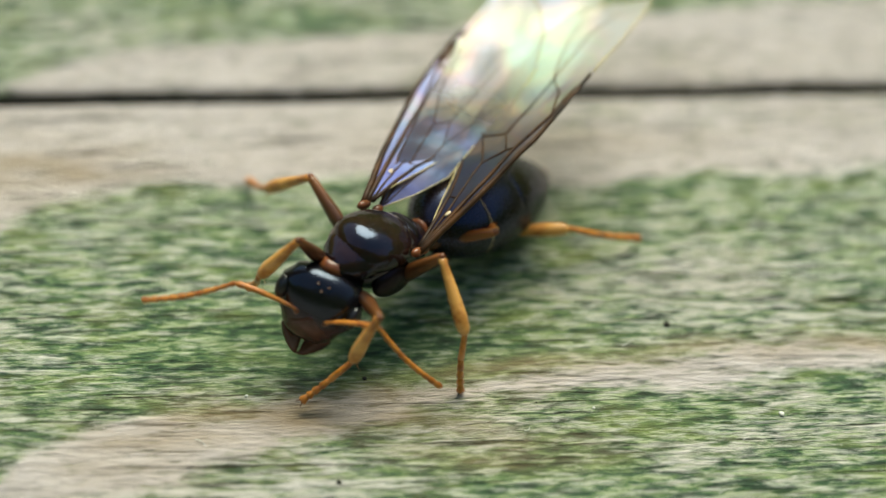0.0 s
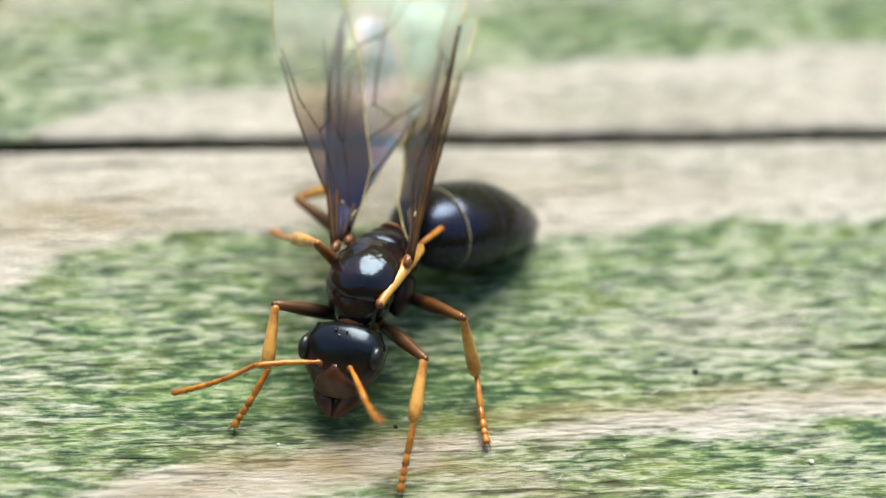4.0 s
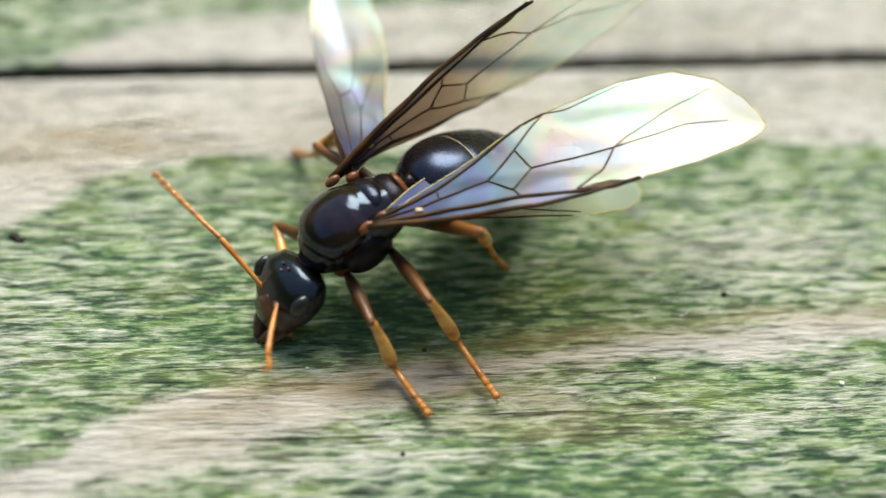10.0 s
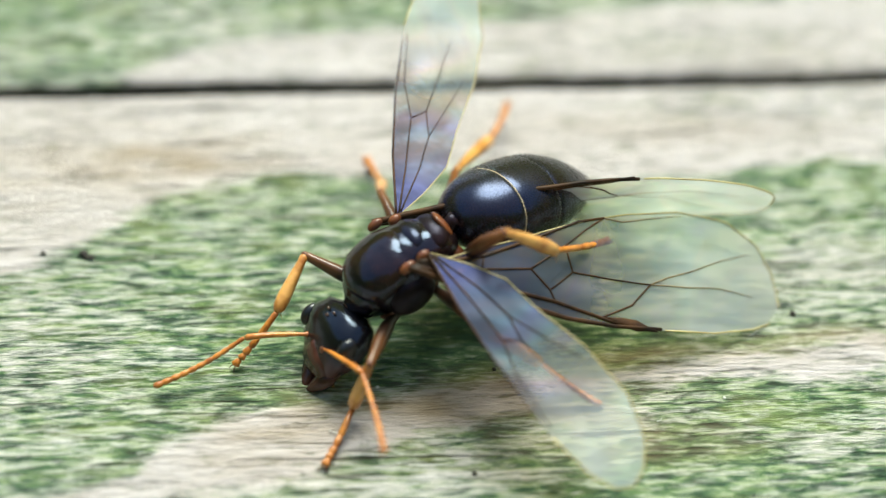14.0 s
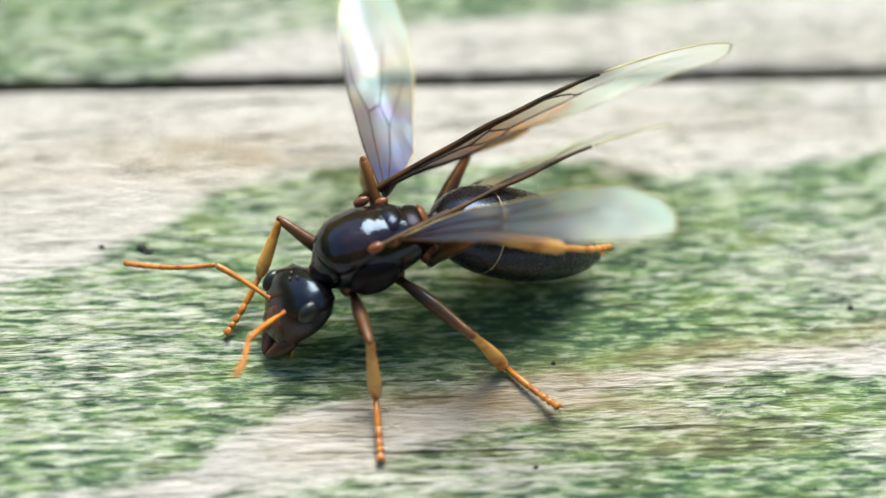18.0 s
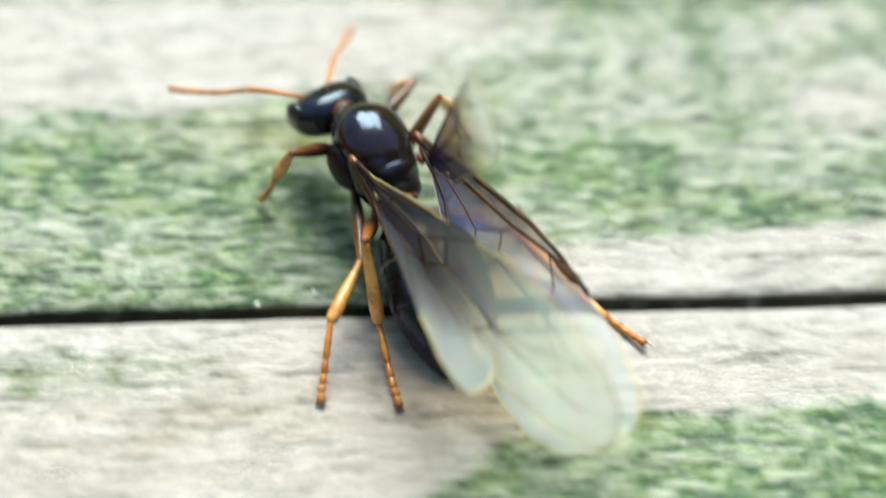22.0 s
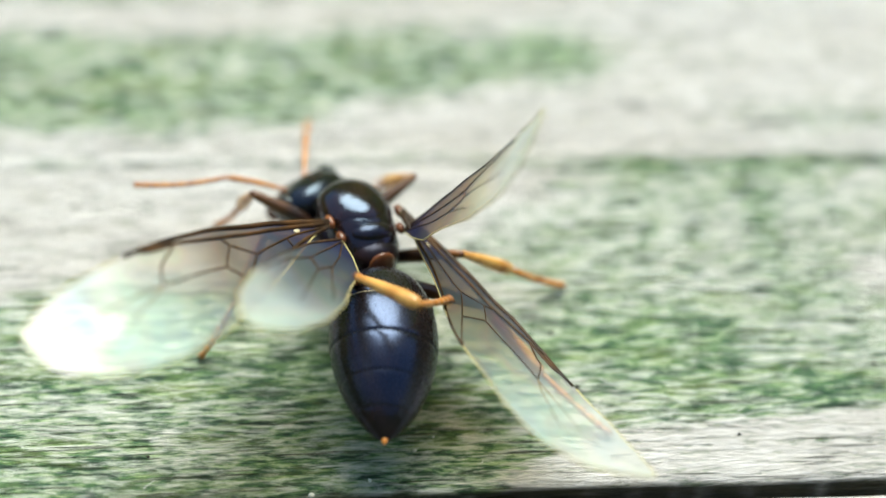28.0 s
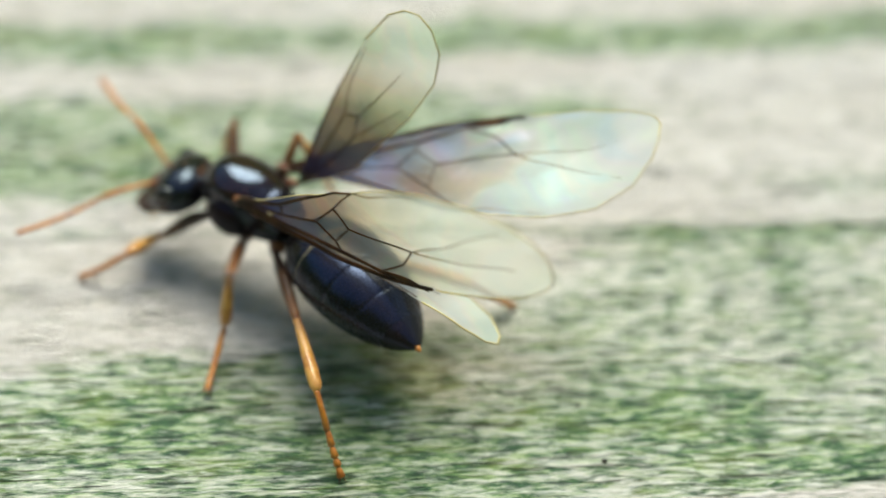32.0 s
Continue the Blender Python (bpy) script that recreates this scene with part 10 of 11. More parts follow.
    walk(femur_mid_right, [
        (0, mm(-.25, -.45, -.85, -1, -25, -87)), (.5, mm(-.25, -.45, -.85, 7, -25, -111)), (1, mm(-.25, -.45, -.85, 7, -12, -127)), (1.5, mm(-.25, -.45, -.85,
        4, -28, -118)), (2, mm(-.25, -.45, -.85, -8, -39, -106)), (2.5, mm(-.25, -.45, -.85, -18, -51, -80)), (3, mm(-.25, -.45, -.85, -37, -63, -46)), (3.5,
        mm(-.25, -.45, -.85, -44, -63, -38)), (4.2, mm(-.25, -.45, -.85, -59, -68, -28)), (4.8, mm(-.25, -.45, -.85, -74, -71, -16)), (5.5, mm(-.25, -.45, -.85,
        -92, -73, -1)), (6, mm(-.25, -.45, -.85, -64, -72, -31)), (6.5, mm(-.25, -.45, -.85, 4, -46, -102)), (6.8, mm(-.25, -.45, -.85, 11, -20, -104)), (7,
        mm(-.25, -.45, -.85, 11, -4, -96)), (7.3, mm(-.25, -.45, -.85, 7, 6, -86)), (8, mm(-.25, -.45, -.85, 14, -2, -101)), (8.5, mm(-.25, -.45, -.85, 13, 4,
        -108)), (9, mm(-.25, -.45, -.85, 10, 11, -114)), (9.5, mm(-.25, -.45, -.85, 14, -17, -116)), (10, mm(-.25, -.45, -.85, 19, -32, -110)), (10.5, mm(-.25,
        -.45, -.85, 27, -37, -117)), (11, mm(-.25, -.45, -.85, 20, -35, -105)), (11.5, mm(-.25, -.45, -.85, 15, -37, -100)), (11.75, mm(-.25, -.45, -.85, 12,
        -35, -99)), (12, mm(-.25, -.45, -.85, 10, -33, -96)), (12.25, mm(-.25, -.45, -.85, 9, -31, -95)), (12.5, mm(-.25, -.45, -.85, 8, -29, -95)), (13,
        mm(-.25, -.45, -.85, 5, -31, -97)), (13.5, mm(-.25, -.45, -.85, 13, -24, -104)), (14, mm(-.25, -.45, -.85, 14, -13, -101)), (14.5, mm(-.25, -.45, -.85,
        12, -20, -102)), (15.2, mm(-.25, -.45, -.85, 14, -22, -102)), (15.8, mm(-.25, -.45, -.85, 37, -60, -111)), (16.5, mm(-.25, -.45, -.85, 37, -61, -111)),
        (17, mm(-.25, -.45, -.85, 35, -66, -112)), (17.5, mm(-.25, -.45, -.85, 34, -66, -110)), (18, mm(-.25, -.45, -.85, 33, -65, -110)), (18.5, mm(-.25, -.45,
        -.85, 33, -66, -111)), (19, mm(-.25, -.45, -.85, 31, -66, -108)), (19.25, mm(-.25, -.45, -.85, 29, -68, -115)), (19.5, mm(-.25, -.45, -.85, 13, -62,
        -109)), (19.75, mm(-.25, -.45, -.85, 0, -68, -98)), (20, mm(-.25, -.45, -.85, -8, -59, -101)), (20.25, mm(-.25, -.45, -.85, -16, -67, -91)), (20.5,
        mm(-.25, -.45, -.85, -14, -63, -93)), (20.75, mm(-.25, -.45, -.85, -30, -75, -85)), (21, mm(-.25, -.45, -.85, -21, -63, -94)), (21.25, mm(-.25, -.45,
        -.85, -20, -62, -98)), (21.5, mm(-.25, -.45, -.85, -36, -72, -80)), (21.75, mm(-.25, -.45, -.85, -12, -37, -71)), (22, mm(-.25, -.45, -.85, -17, -51,
        -59)), (22.25, mm(-.25, -.45, -.85, -24, -51, -59)), (22.5, mm(-.25, -.45, -.85, -31, -49, -57)), (22.75, mm(-.25, -.45, -.85, -38, -59, -60)), (23,
        mm(-.25, -.45, -.85, -28, -53, -70)), (23.5, mm(-.25, -.45, -.85, -53, -79, -50)), (24, mm(-.25, -.45, -.85, -72, -78, -43)), (24.5, mm(-.25, -.45,
        -.85, -62, -78, -56)), (25.2, mm(-.25, -.45, -.85, -36, -76, -80)), (25.8, mm(-.25, -.45, -.85, -4, -48, -112)), (26.5, mm(-.25, -.45, -.85, 7, -42,
        -124)), (27, mm(-.25, -.45, -.85, 0, -12, -127)), (27.5, mm(-.25, -.45, -.85, 6, -25, -131)), (28, mm(-.25, -.45, -.85, 11, -30, -135)), (28.25,
        mm(-.25, -.45, -.85, 10, -31, -128)), (28.5, mm(-.25, -.45, -.85, 7, -31, -120)), (29, mm(-.25, -.45, -.85, 3, -33, -104)), (29.5, mm(-.25, -.45, -.85,
        0, -65, -90)), (30, mm(-.25, -.45, -.85, -2, -69, -79)), (30.5, mm(-.25, -.45, -.85, -7, -75, -68)), (31, mm(-.25, -.45, -.85, -6, -67, -78)), (31.25,
        mm(-.25, -.45, -.85, -33, -82, -56)), (31.5, mm(-.25, -.45, -.85, -17, -65, -70)), (31.75, mm(-.25, -.45, -.85, -24, -81, -76)), (32, mm(-.25, -.45,
        -.85, -9, -65, -80))])
    walk(tibia_mid_right, [
        (0, mm(-.13, -2.36, .02, -15, 46, -100)), (.5, mm(-.94, -2.22, .04, 8, 21, -89)), (1, mm(-1.49, -2.08, -.43, 11, -6, -89)), (1.5, mm(-1.11, -2.09, .13,
        10, 16, -99)), (2, mm(-.7, -2.01, .49, -10, 27, -112)), (2.5, mm(-.02, -1.74, .79, -7, 42, -118)), (3, mm(.41, -1.13, 1.01, 2, 38, -116)), (3.5, mm(.5,
        -1.03, 1.02, 16, 34, -131)), (4.2, mm(.44, -.81, 1.1, 23, 32, -126)), (4.8, mm(.41, -.63, 1.14, 28, 29, -121)), (5.5, mm(.35, -.46, 1.16, 31, 25,
        -117)), (6, mm(.31, -.79, 1.14, 27, 27, -123)), (6.5, mm(-.55, -1.88, .66, 18, 49, -113)), (6.8, mm(-.73, -2.36, -.13, 15, 41, -80)), (7, mm(-.47,
        -2.52, -.69, 7, 28, -83)), (7.3, mm(-.09, -2.53, -1.05, 6, 13, -83)), (8, mm(-.63, -2.51, -.79, 23, 29, -93)), (8.5, mm(-.91, -2.44, -1.01, 21, 34,
        -100)), (9, mm(-1.08, -2.32, -1.23, 20, 38, -104)), (9.5, mm(-1.13, -2.26, -.25, 31, 61, -98)), (10, mm(-.85, -2.12, .26, 32, 43, -58)), (10.5, mm(-1,
        -1.95, .41, 43, 48, -62)), (11, mm(-.7, -2.11, .35, 28, 43, -80)), (11.5, mm(-.53, -2.1, .41, 19, 37, -94)), (11.75, mm(-.52, -2.15, .35, 16, 37, -90)),
        (12, mm(-.43, -2.19, .3, 12, 31, -91)), (12.25, mm(-.41, -2.24, .24, 11, 32, -98)), (12.5, mm(-.41, -2.28, .17, 11, 33, -105)), (13, mm(-.47, -2.24,
        .22, 7, 33, -110)), (13.5, mm(-.7, -2.31, .01, 18, 41, -99)), (14, mm(-.63, -2.45, -.38, 20, 34, -95)), (14.5, mm(-.65, -2.38, -.13, 21, 42, -96)),
        (15.2, mm(-.66, -2.36, -.07, 22, 41, -90)), (15.8, mm(-.63, -1.42, .97, 43, 58, -65)), (16.5, mm(-.62, -1.4, .98, 49, 59, -65)), (17, mm(-.56, -1.24,
        1.07, 37, 55, -73)), (17.5, mm(-.55, -1.27, 1.06, 38, 54, -74)), (18, mm(-.54, -1.27, 1.06, 36, 52, -76)), (18.5, mm(-.55, -1.26, 1.07, 36, 54, -78)),
        (19, mm(-.51, -1.26, 1.07, 33, 56, -81)), (19.25, mm(-.57, -1.16, 1.1, 15, 49, -81)), (19.5, mm(-.57, -1.38, 1.01, 8, 60, -84)), (19.75, mm(-.36, -1.23,
        1.1, -4, 49, -101)), (20, mm(-.45, -1.51, .95, -20, 62, -100)), (20.25, mm(-.26, -1.27, 1.08, -15, 55, -104)), (20.5, mm(-.3, -1.4, 1.02, -19, 61,
        -107)), (20.75, mm(-.2, -.99, 1.18, -17, 54, -97)), (21, mm(-.32, -1.39, 1.02, -29, 65, -109)), (21.25, mm(-.39, -1.42, 1, -11, 44, -155)), (21.5,
        mm(-.14, -1.07, 1.15, -25, 53, -86)), (21.75, mm(.31, -2.02, .42, -26, 64, -52)), (22, mm(.42, -1.59, .78, -30, 52, -83)), (22.25, mm(.44, -1.58, .78,
        -32, 47, -101)), (22.5, mm(.48, -1.6, .75, -32, 41, -115)), (22.75, mm(.3, -1.4, .94, -27, 36, -99)), (23, mm(.18, -1.63, .84, -31, 42, -95)), (23.5,
        mm(.01, -.77, 1.21, -20, 23, -85)), (24, mm(.06, -.74, 1.21, -22, 18, -107)), (24.5, mm(0, -.82, 1.2, -27, 23, -110)), (25.2, mm(-.16, -.96, 1.19, -17,
        27, -126)), (25.8, mm(-.77, -1.75, .71, -9, 28, -131)), (26.5, mm(-1.12, -1.76, .54, -8, 38, -139)), (27, mm(-1.49, -2.09, -.4, -17, 39, -122)), (27.5,
        mm(-1.5, -1.88, .04, -10, 35, -103)), (28, mm(-1.54, -1.74, .2, -3, 27, -91)), (28.25, mm(-1.36, -1.88, .22, 0, 30, -94)), (28.5, mm(-1.16, -2.01, .23,
        2, 27, -99)), (29, mm(-.68, -2.15, .31, 9, 25, -113)), (29.5, mm(-.25, -1.33, 1.06, 9, 33, -116)), (30, mm(-.11, -1.17, 1.12, 6, 47, -111)), (30.5,
        mm(-.05, -.94, 1.18, 3, 48, -110)), (31, mm(-.07, -1.27, 1.08, 2, 52, -115)), (31.25, mm(-.1, -.68, 1.23, -6, 42, -103)), (31.5, mm(.05, -1.28, 1.06,
        -5, 49, -124)), (31.75, mm(-.17, -.77, 1.22, -5, 40, -112)), (32, mm(-.09, -1.31, 1.06, -3, 53, -119))])
    walk(tarsus_mid_right, [
        (0, mm(-.33, -3.49, -1.17, -33, 30, -126)), (.5, mm(-.91, -3.76, -.55, -17, 32, -123)), (1, mm(-1.47, -3.72, -.26, 2, 28, -118)), (1.5, mm(-1.35, -3.66,
        -.33, -11, 17, -138)), (2, mm(-1.25, -3.37, -.27, -23, 14, -144)), (2.5, mm(-.6, -2.82, -.32, -18, 22, -133)), (3, mm(-.17, -2.3, 0, -9, 33, -120)),
        (3.5, mm(-.38, -2.07, .1, -1, 33, -133)), (4.2, mm(-.38, -1.95, .22, 3, 33, -131)), (4.8, mm(-.34, -1.87, .34, 8, 34, -128)), (5.5, mm(-.31, -1.8, .47,
        12, 34, -123)), (6, mm(-.49, -2.04, .39, 13, 32, -124)), (6.5, mm(-.97, -2.87, -.59, 16, 25, -96)), (6.8, mm(-.52, -3.59, -1.21, 13, 10, -83)), (7,
        mm(-.3, -3.97, -1.46, 12, 9, -76)), (7.3, mm(.12, -4.13, -1.42, 10, 2, -72)), (8, mm(-.71, -3.94, -1.6, 17, -7, -81)), (8.5, mm(-1.15, -3.78, -1.95, 15,
        -5, -88)), (9, mm(-1.4, -3.58, -2.24, 14, 8, -90)), (9.5, mm(-1.24, -3.04, -1.7, 17, 18, -95)), (10, mm(-.22, -3.14, -.87, 24, 31, -75)), (10.5,
        mm(-.48, -2.93, -.81, 27, 28, -78)), (11, mm(-.49, -3.3, -.77, 18, 25, -82)), (11.5, mm(-.63, -3.41, -.59, 14, 21, -88)), (11.75, mm(-.52, -3.48, -.63,
        11, 15, -89)), (12, mm(-.47, -3.6, -.56, 9, 16, -89)), (12.25, mm(-.61, -3.62, -.64, 8, 15, -92)), (12.5, mm(-.76, -3.61, -.73, 8, 16, -94)), (13,
        mm(-.95, -3.53, -.68, 5, 19, -98)), (13.5, mm(-.89, -3.53, -1.08, 12, 16, -96)), (14, mm(-.74, -3.82, -1.29, 15, 16, -92)), (14.5, mm(-.77, -3.61,
        -1.23, 12, 15, -95)), (15.2, mm(-.65, -3.6, -1.16, 14, 18, -92)), (15.8, mm(-.25, -2.22, -.42, 33, 46, -56)), (16.5, mm(-.27, -2.16, -.44, 37, 49,
        -54)), (17, mm(-.28, -2.15, -.28, 32, 52, -58)), (17.5, mm(-.29, -2.19, -.28, 32, 52, -59)), (18, mm(-.29, -2.25, -.24, 31, 51, -61)), (18.5, mm(-.35,
        -2.2, -.27, 30, 52, -63)), (19, mm(-.37, -2.17, -.3, 28, 54, -66)), (19.25, mm(-.41, -2.22, -.15, 20, 58, -71)), (19.5, mm(-.48, -2.19, -.43, 10, 63,
        -85)), (19.75, mm(-.57, -2.28, -.16, -6, 64, -104)), (20, mm(-.58, -2.27, -.51, -18, 63, -118)), (20.25, mm(-.49, -2.19, -.26, -20, 63, -118)), (20.5,
        mm(-.52, -2.15, -.43, -21, 63, -119)), (20.75, mm(-.33, -1.96, -.15, -21, 59, -116)), (21, mm(-.55, -2.04, -.48, -30, 65, -129)), (21.25, mm(-1.46,
        -1.93, -.14, -21, 57, -149)), (21.5, mm(-.06, -2.07, -.16, -27, 53, -110)), (21.75, mm(.75, -2.59, -1.06, -21, 51, -66)), (22, mm(.54, -2.6, -.52, -38,
        57, -103)), (22.25, mm(.23, -2.68, -.42, -38, 52, -112)), (22.5, mm(-.04, -2.74, -.33, -38, 47, -121)), (22.75, mm(.09, -2.71, -.03, -30, 42, -113)),
        (23, mm(.07, -2.84, -.27, -24, 34, -103)), (23.5, mm(.15, -2.28, .55, -15, 29, -99)), (24, mm(-.39, -2.24, .71, -18, 33, -118)), (24.5, mm(-.52, -2.25,
        .55, -19, 38, -118)), (25.2, mm(-1.03, -2.14, .43, -8, 46, -116)), (25.8, mm(-1.73, -2.84, -.07, -2, 21, -109)), (26.5, mm(-2.1, -2.61, -.48, 5, 29,
        -108)), (27, mm(-2.16, -3.18, -1.44, 3, 39, -98)), (27.5, mm(-1.81, -3.2, -.9, 4, 33, -95)), (28, mm(-1.57, -3.21, -.55, 3, 25, -94)), (28.25, mm(-1.45,
        -3.3, -.61, 3, 18, -98)), (28.5, mm(-1.39, -3.46, -.52, 4, 17, -101)), (29, mm(-1.27, -3.53, -.38, 5, 15, -108)), (29.5, mm(-.86, -2.58, .16, 4, 30,
        -103)), (30, mm(-.51, -2.22, -.1, 0, 56, -96)), (30.5, mm(-.43, -1.99, -.04, 0, 52, -94)), (31, mm(-.5, -2.18, -.23, -2, 61, -99)), (31.25, mm(-.37,
        -1.88, .13, -8, 53, -102)), (31.5, mm(-.55, -2.18, -.19, -12, 57, -110)), (31.75, mm(-.64, -1.95, .17, -8, 51, -111)), (32, mm(-.57, -2.19, -.26, -10,
        58, -107))])
    walk(femur_hind_right, [
        (0, mm(-1.05, -.4, -.8, 14, -35, 129)), (.5, mm(-1.05, -.4, -.8, 8, -32, 162)), (1, mm(-1.05, -.4, -.8, -1, -4, -116)), (1.5, mm(-1.05, -.4, -.8, -5,
        -30, -128)), (2, mm(-1.05, -.4, -.8, -2, -38, -124)), (2.5, mm(-1.05, -.4, -.8, 2, -23, -120)), (3, mm(-1.05, -.4, -.8, 5, -1, -111)), (3.5, mm(-1.05,
        -.4, -.8, 6, -3, -117)), (4.2, mm(-1.05, -.4, -.8, 5, -20, -102)), (4.8, mm(-1.05, -.4, -.8, -1, -22, -70)), (5.5, mm(-1.05, -.4, -.8, -3, -29, -66)),
        (6, mm(-1.05, -.4, -.8, -4, -32, -63)), (6.5, mm(-1.05, -.4, -.8, 5, -28, -81)), (6.8, mm(-1.05, -.4, -.8, 9, -10, -93)), (7, mm(-1.05, -.4, -.8, 10,
        -7, -88)), (7.3, mm(-1.05, -.4, -.8, 7, -16, -81)), (8, mm(-1.05, -.4, -.8, 8, -24, -77)), (8.5, mm(-1.05, -.4, -.8, 6, -19, -80)), (9, mm(-1.05, -.4,
        -.8, 5, -14, -80)), (9.5, mm(-1.05, -.4, -.8, 5, -16, -71)), (10, mm(-1.05, -.4, -.8, 12, -15, -72)), (10.5, mm(-1.05, -.4, -.8, 14, -18, -75)), (11,
        mm(-1.05, -.4, -.8, 11, -21, -77)), (11.5, mm(-1.05, -.4, -.8, 12, -22, -102)), (11.75, mm(-1.05, -.4, -.8, 12, -11, -115)), (12, mm(-1.05, -.4, -.8,
        10, -13, -115)), (12.25, mm(-1.05, -.4, -.8, 10, -12, -117)), (12.5, mm(-1.05, -.4, -.8, 9, -10, -120)), (13, mm(-1.05, -.4, -.8, 8, -10, -124)), (13.5,
        mm(-1.05, -.4, -.8, 13, 4, -122)), (14, mm(-1.05, -.4, -.8, 15, 12, -118)), (14.5, mm(-1.05, -.4, -.8, 13, 10, -119)), (15.2, mm(-1.05, -.4, -.8, 14, 4,
        -118)), (15.8, mm(-1.05, -.4, -.8, 15, -1, -117)), (16.5, mm(-1.05, -.4, -.8, 16, -4, -119)), (17, mm(-1.05, -.4, -.8, 14, -1, -120)), (17.5, mm(-1.05,
        -.4, -.8, 13, -5, -123)), (18, mm(-1.05, -.4, -.8, 14, -6, -130)), (18.5, mm(-1.05, -.4, -.8, -2, 16, 144)), (19, mm(-1.05, -.4, -.8, -1, 13, 147)),
        (19.25, mm(-1.05, -.4, -.8, -1, 3, 146)), (19.5, mm(-1.05, -.4, -.8, 6, -17, -177)), (19.75, mm(-1.05, -.4, -.8, 3, -21, -132)), (20, mm(-1.05, -.4,
        -.8, 1, -26, -140)), (20.25, mm(-1.05, -.4, -.8, 1, -36, -148)), (20.5, mm(-1.05, -.4, -.8, -2, -28, -136)), (20.75, mm(-1.05, -.4, -.8, -7, -28,
        -131)), (21, mm(-1.05, -.4, -.8, -11, -16, -117)), (21.25, mm(-1.05, -.4, -.8, -20, -46, -121)), (21.5, mm(-1.05, -.4, -.8, -23, -46, -118)), (21.75,
        mm(-1.05, -.4, -.8, -10, -11, -111)), (22, mm(-1.05, -.4, -.8, -6, -15, -136)), (22.25, mm(-1.05, -.4, -.8, -9, -42, -148)), (22.5, mm(-1.05, -.4, -.8,
        -7, -45, -160)), (22.75, mm(-1.05, -.4, -.8, 1, -25, -169)), (23, mm(-1.05, -.4, -.8, -9, -16, -126)), (23.5, mm(-1.05, -.4, -.8, -4, -20, -117)), (24,
        mm(-1.05, -.4, -.8, -7, -22, -131)), (24.5, mm(-1.05, -.4, -.8, -8, -23, -134)), (25.2, mm(-1.05, -.4, -.8, -2, -19, -139)), (25.8, mm(-1.05, -.4, -.8,
        3, -13, -142)), (26.5, mm(-1.05, -.4, -.8, 8, -12, -153)), (27, mm(-1.05, -.4, -.8, 2, -13, -152)), (27.5, mm(-1.05, -.4, -.8, 6, -23, -148)), (28,
        mm(-1.05, -.4, -.8, 7, -20, -148)), (28.25, mm(-1.05, -.4, -.8, 7, -14, -145)), (28.5, mm(-1.05, -.4, -.8, 7, -7, -143)), (29, mm(-1.05, -.4, -.8, 9, 5,
        -138)), (29.5, mm(-1.05, -.4, -.8, 8, 5, -140)), (30, mm(-1.05, -.4, -.8, 7, 6, -141)), (30.5, mm(-1.05, -.4, -.8, 5, 1, -140)), (31, mm(-1.05, -.4,
        -.8, 3, 9, -139)), (31.25, mm(-1.05, -.4, -.8, 2, 5, -144)), (31.5, mm(-1.05, -.4, -.8, 2, 2, -151)), (31.75, mm(-1.05, -.4, -.8, 5, -5, -164)), (32,
        mm(-1.05, -.4, -.8, 5, -11, -171))])
